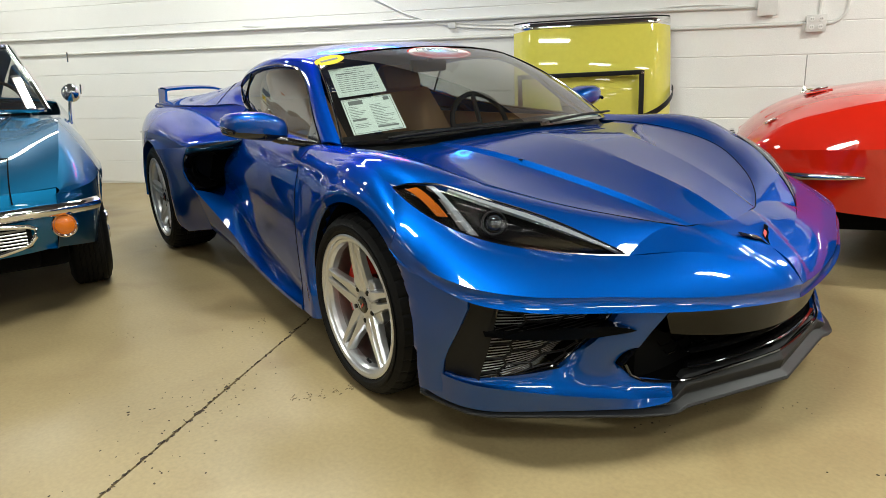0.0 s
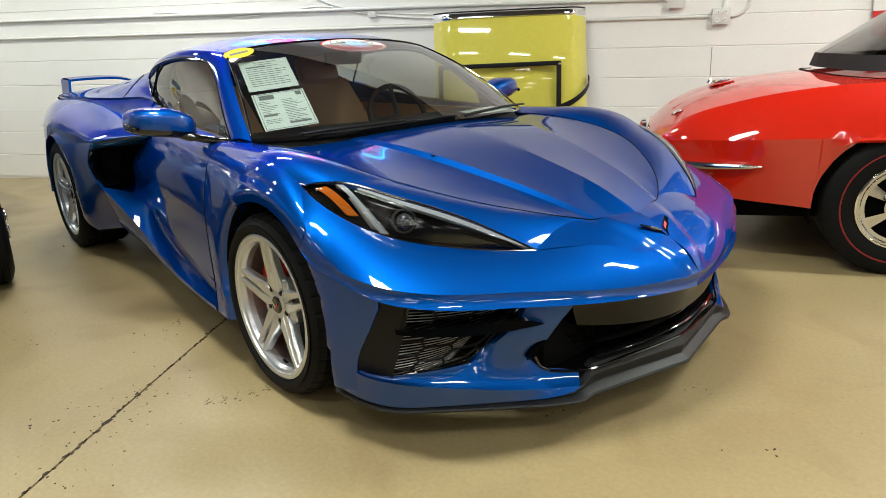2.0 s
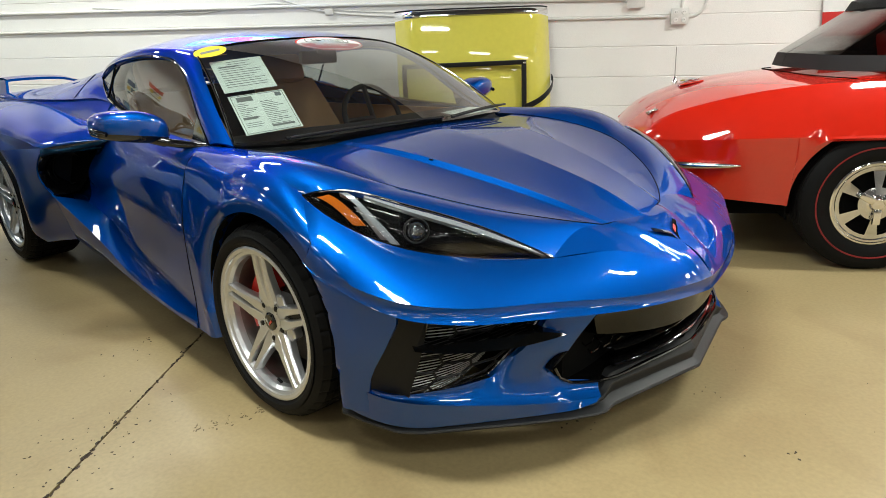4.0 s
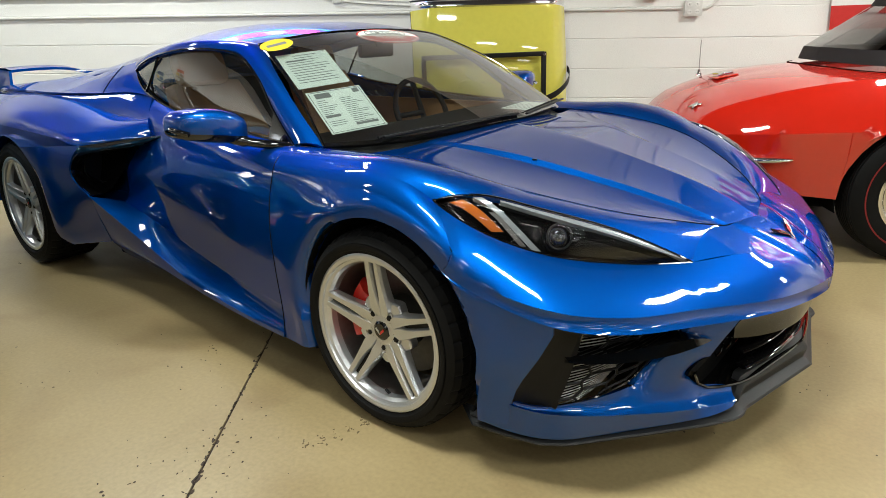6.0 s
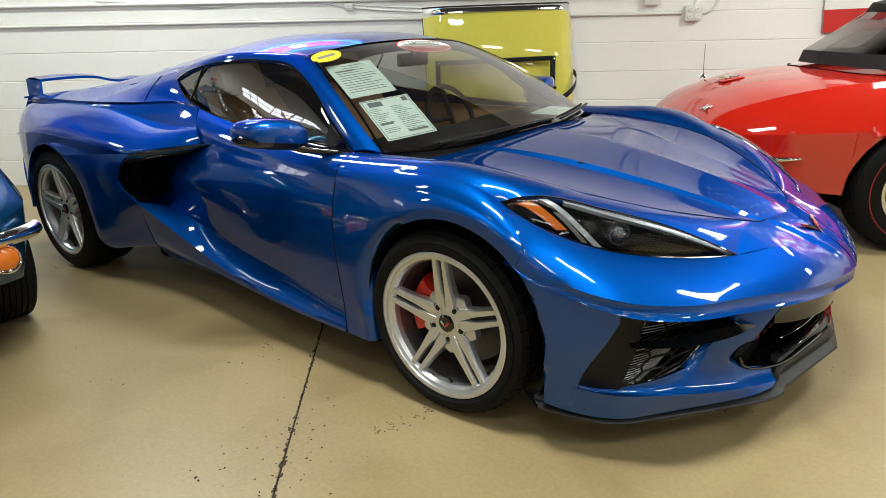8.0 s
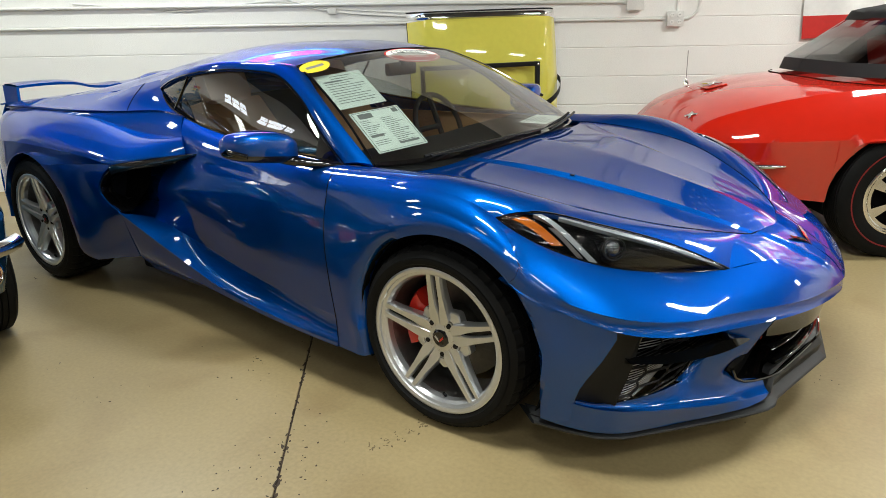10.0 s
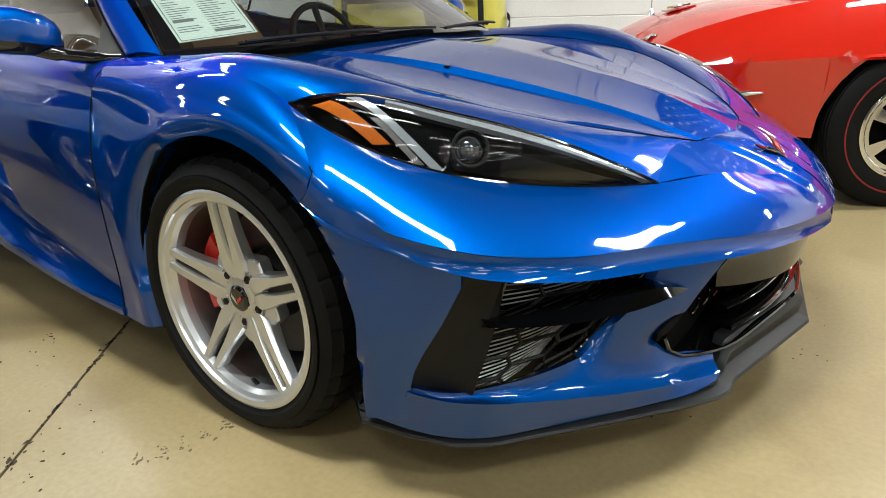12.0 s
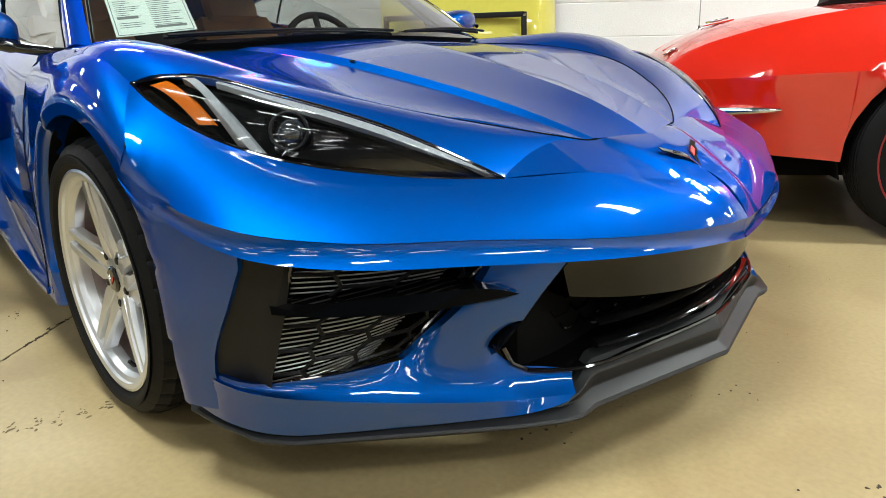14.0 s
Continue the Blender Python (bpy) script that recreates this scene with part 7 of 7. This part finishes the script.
def wall_box(name, u, z, w, h, d, label, category):
    ob = tagged(on_wall(empty(name)), label, category)
    bm = bmesh.new()
    box(bm, (w, d, h), (u, -d / 2 - 0.002, wall_z(u, z)), 0.006)
    part("box_body", bm, CONDUIT, ob, "", 40)
    return ob


o = wall_box("junction_box", -0.335, 1.475, 0.125, 0.125, 0.05, "white painted junction box on the wall", "junction box")
bm = bmesh.new()
box(bm, (0.135, 0.004, 0.135), (-0.335, -0.056, wall_z(-0.335, 1.475)), 0.001)
part("cover_plate", bm, CONDUIT, o, "", 30)
o = wall_box("outlet_box", 0.0, 1.338, 0.125, 0.115, 0.05, "white wall outlet box with four sockets", "outlet")
bm = bmesh.new()
box(bm, (0.132, 0.004, 0.120), (0.0, -0.056, wall_z(0, 1.338)), 0.001)
part("cover_plate", bm, CONDUIT, o, "", 30)
for du in (-0.030, 0.030):
    for dz in (-0.028, 0.028):
        sk = bmesh.new()
        revolve(sk, [(0.0, -0.004), (0.017, -0.004), (0.018, 0.0), (0.018, 0.004)], 16)
        bmesh.ops.translate(sk, verts=sk.verts, vec=(du, -0.060, wall_z(0, 1.338) + dz))
        so = part("socket", sk, WALLPAINT, o, "", 40)
        for dx in (-0.006, 0.006):
            bm = bmesh.new()
            box(bm, (0.003, 0.003, 0.009), (du + dx, -0.0645, wall_z(0, 1.338) + dz + 0.002))
            part("slot", bm, MATTEBLACK, so, "", 0)
o = wall_box("cable_clip", -2.84, 1.445, 0.07, 0.05, 0.03, "small white cable clip on the wall", "cable clip")

# large striped flag with a starred canton, hung against the wall
flag = tagged(on_wall(empty("hanging_flag")), "large striped cloth flag with starred blue canton on the wall", "flag")
FU0, FU1, FZ0, FSTRIPE = 1.05, 5.05, 1.08, 0.178
CANTON_U = FU0 + 1.75


def cloth(u, z, lift=0.0):
    """A point of the hanging cloth, with soft upright folds that grow towards the lower hem."""
    fall = 0.45 + 0.55 * (3.4 - z) / 2.3
    u = u + 0.05 * max(0.0, 1.3 - z) * max(0.0, 1 - (u - FU0) / 0.5)
    return (u, -0.045 - fall * (0.018 * math.sin(u * 9.5 + z * 0.8) + 0.009 * math.sin(u * 23 + 1.3)) - lift, z)


for k in range(13):
    z0, z1 = FZ0 + FSTRIPE * k, FZ0 + FSTRIPE * (k + 1)
    u0 = CANTON_U if k >= 6 else FU0
    g = np.array([[cloth(u, z) for u in np.linspace(u0, FU1, 60)] for z in np.linspace(z0, z1, 3)])
    red_stripe = k % 2 == 0
    panel("stripe", [g], REDINK if red_stripe else WHITEINK, flag, "red stripe" if red_stripe else "white stripe", thick=0.002, smooth=60)
cz0, cz1 = FZ0 + 6 * FSTRIPE, FZ0 + 13 * FSTRIPE
g = np.array([[cloth(u, z) for u in np.linspace(FU0, CANTON_U, 30)] for z in np.linspace(cz0, cz1, 6)])
panel("canton", [g], NAVYCLOTH, flag, "dark blue canton", thick=0.002, smooth=60)
bm = bmesh.new()
prism(bm, [((0.055 if q % 2 == 0 else 0.022) * math.sin(math.tau * q / 10), 0, (0.055 if q % 2 == 0 else 0.022) * math.cos(math.tau * q / 10)) for q in range(10)], (0, -0.0015, 0))
bmesh.ops.recalc_face_normals(bm, faces=bm.faces)
star_mesh = bpy.data.meshes.new("star")
bm.to_mesh(star_mesh)
bm.free()
star_mesh.materials.append(WHITEINK)
for row in range(9):
    for col in range(6 if row % 2 == 0 else 5):
        u = FU0 + (CANTON_U - FU0) * (col + (0.5 if row % 2 == 0 else 1.0)) / 6
        star = new("star", star_mesh)
        star.parent = flag
        star.matrix_local = Matrix.Translation(cloth(u, cz1 - (cz1 - cz0) * (row + 0.5) / 9, 0.003))

# ---- marks on the floor ----
random.seed(11)


def debris(at, n, spread, size, label, group="floor debris"):
    for i in range(n):
        bm = bmesh.new()
        k = random.randint(5, 7)
        r = size * random.uniform(0.35, 0.95)
        x, y = at[0] + random.gauss(0, spread[0]), at[1] + random.gauss(0, spread[1])
        pts = [(r * random.uniform(0.5, 1.2) * math.cos(math.tau * j / k), r * random.uniform(0.3, 0.9) * math.sin(math.tau * j / k), 0.0) for j in range(k)]
        prism(bm, pts, (0, 0, 0.0012))
        ob = part("dirt_fleck", bm, JOINT, None, "", 0)
        ob.matrix_world = pose(x, y, 0.0003, 0, 0, random.uniform(0, 180))
        tagged(ob, label, "dirt fleck", group)


debris((-0.33, -1.40), 24, (0.10, 0.10), 0.005, "tiny dark dirt fleck lying beside the floor joint")
debris((1.04, 0.065), 5, (0.03, 0.02), 0.006, "small dark dirt fleck on the tan floor")
debris((0.80, -0.35), 8, (0.03, 0.03), 0.006, "small dark dirt fleck under the car lip")
debris((1.36, -0.10), 4, (0.015, 0.015), 0.009, "dark crumb lying on the tan floor")
debris((-0.358, -1.634), 2, (0.01, 0.004), 0.010, "dark splinter lying on the tan floor")
debris((-0.922, -0.94), 6, (0.03, 0.02), 0.006, "small dark dirt fleck on the tan floor")
debris((-2.81, -0.99), 3, (0.04, 0.02), 0.008, "small dark dirt fleck on the tan floor")
debris((-1.16, -1.50), 5, (0.05, 0.02), 0.006, "small dark dirt fleck on the tan floor")
debris((-0.87, -1.05), 7, (0.05, 0.05), 0.006, "small dark dirt fleck on the tan floor")
debris((-0.3, -1.6), 30, (0.9, 0.5), 0.0035, "tiny scattered dark speck on the tan floor")
debris((1.3, 0.3), 25, (0.5, 0.5), 0.0035, "tiny scattered dark speck on the tan floor")

# ---- the painted block wall, its blocks last ----
wall = plain_wall("wall_north", U0, 0.0, U1, 0.0, WALLPAINT, "white painted concrete block wall with surface conduit")
BH, BL, GAPZ = 0.2355, 0.80, 0.005
bmb = bmesh.new()
hz = (BH - GAPZ) / 2
prism(bmb, [(-BL / 2, y, z) for y, z in ((0.002, -hz), (-0.0035, -hz), (-0.006, -hz + 0.003), (-0.006, hz - 0.003), (-0.0035, hz), (0.002, hz))], (BL, 0, 0))
bmesh.ops.recalc_face_normals(bmb, faces=bmb.faces)
block_mesh = bpy.data.meshes.new("block")
bmb.to_mesh(block_mesh)
bmb.free()
block_mesh.materials.append(WALLPAINT)
for j in range(11):
    for i in range(19):
        u = -9.3 + BL * (i + 0.5 + (0.5 if j % 2 else 0))
        z = -0.062 + BH * (j + 0.5) + SLOPE * (u + 3.0)
        ob = new("block", block_mesh)
        ob.parent = wall
        ob.matrix_local = Matrix.Translation((u, random.uniform(-0.0003, 0.0003), z)) @ pose(0, 0, 0, 0, -math.degrees(math.atan(SLOPE)), 0)
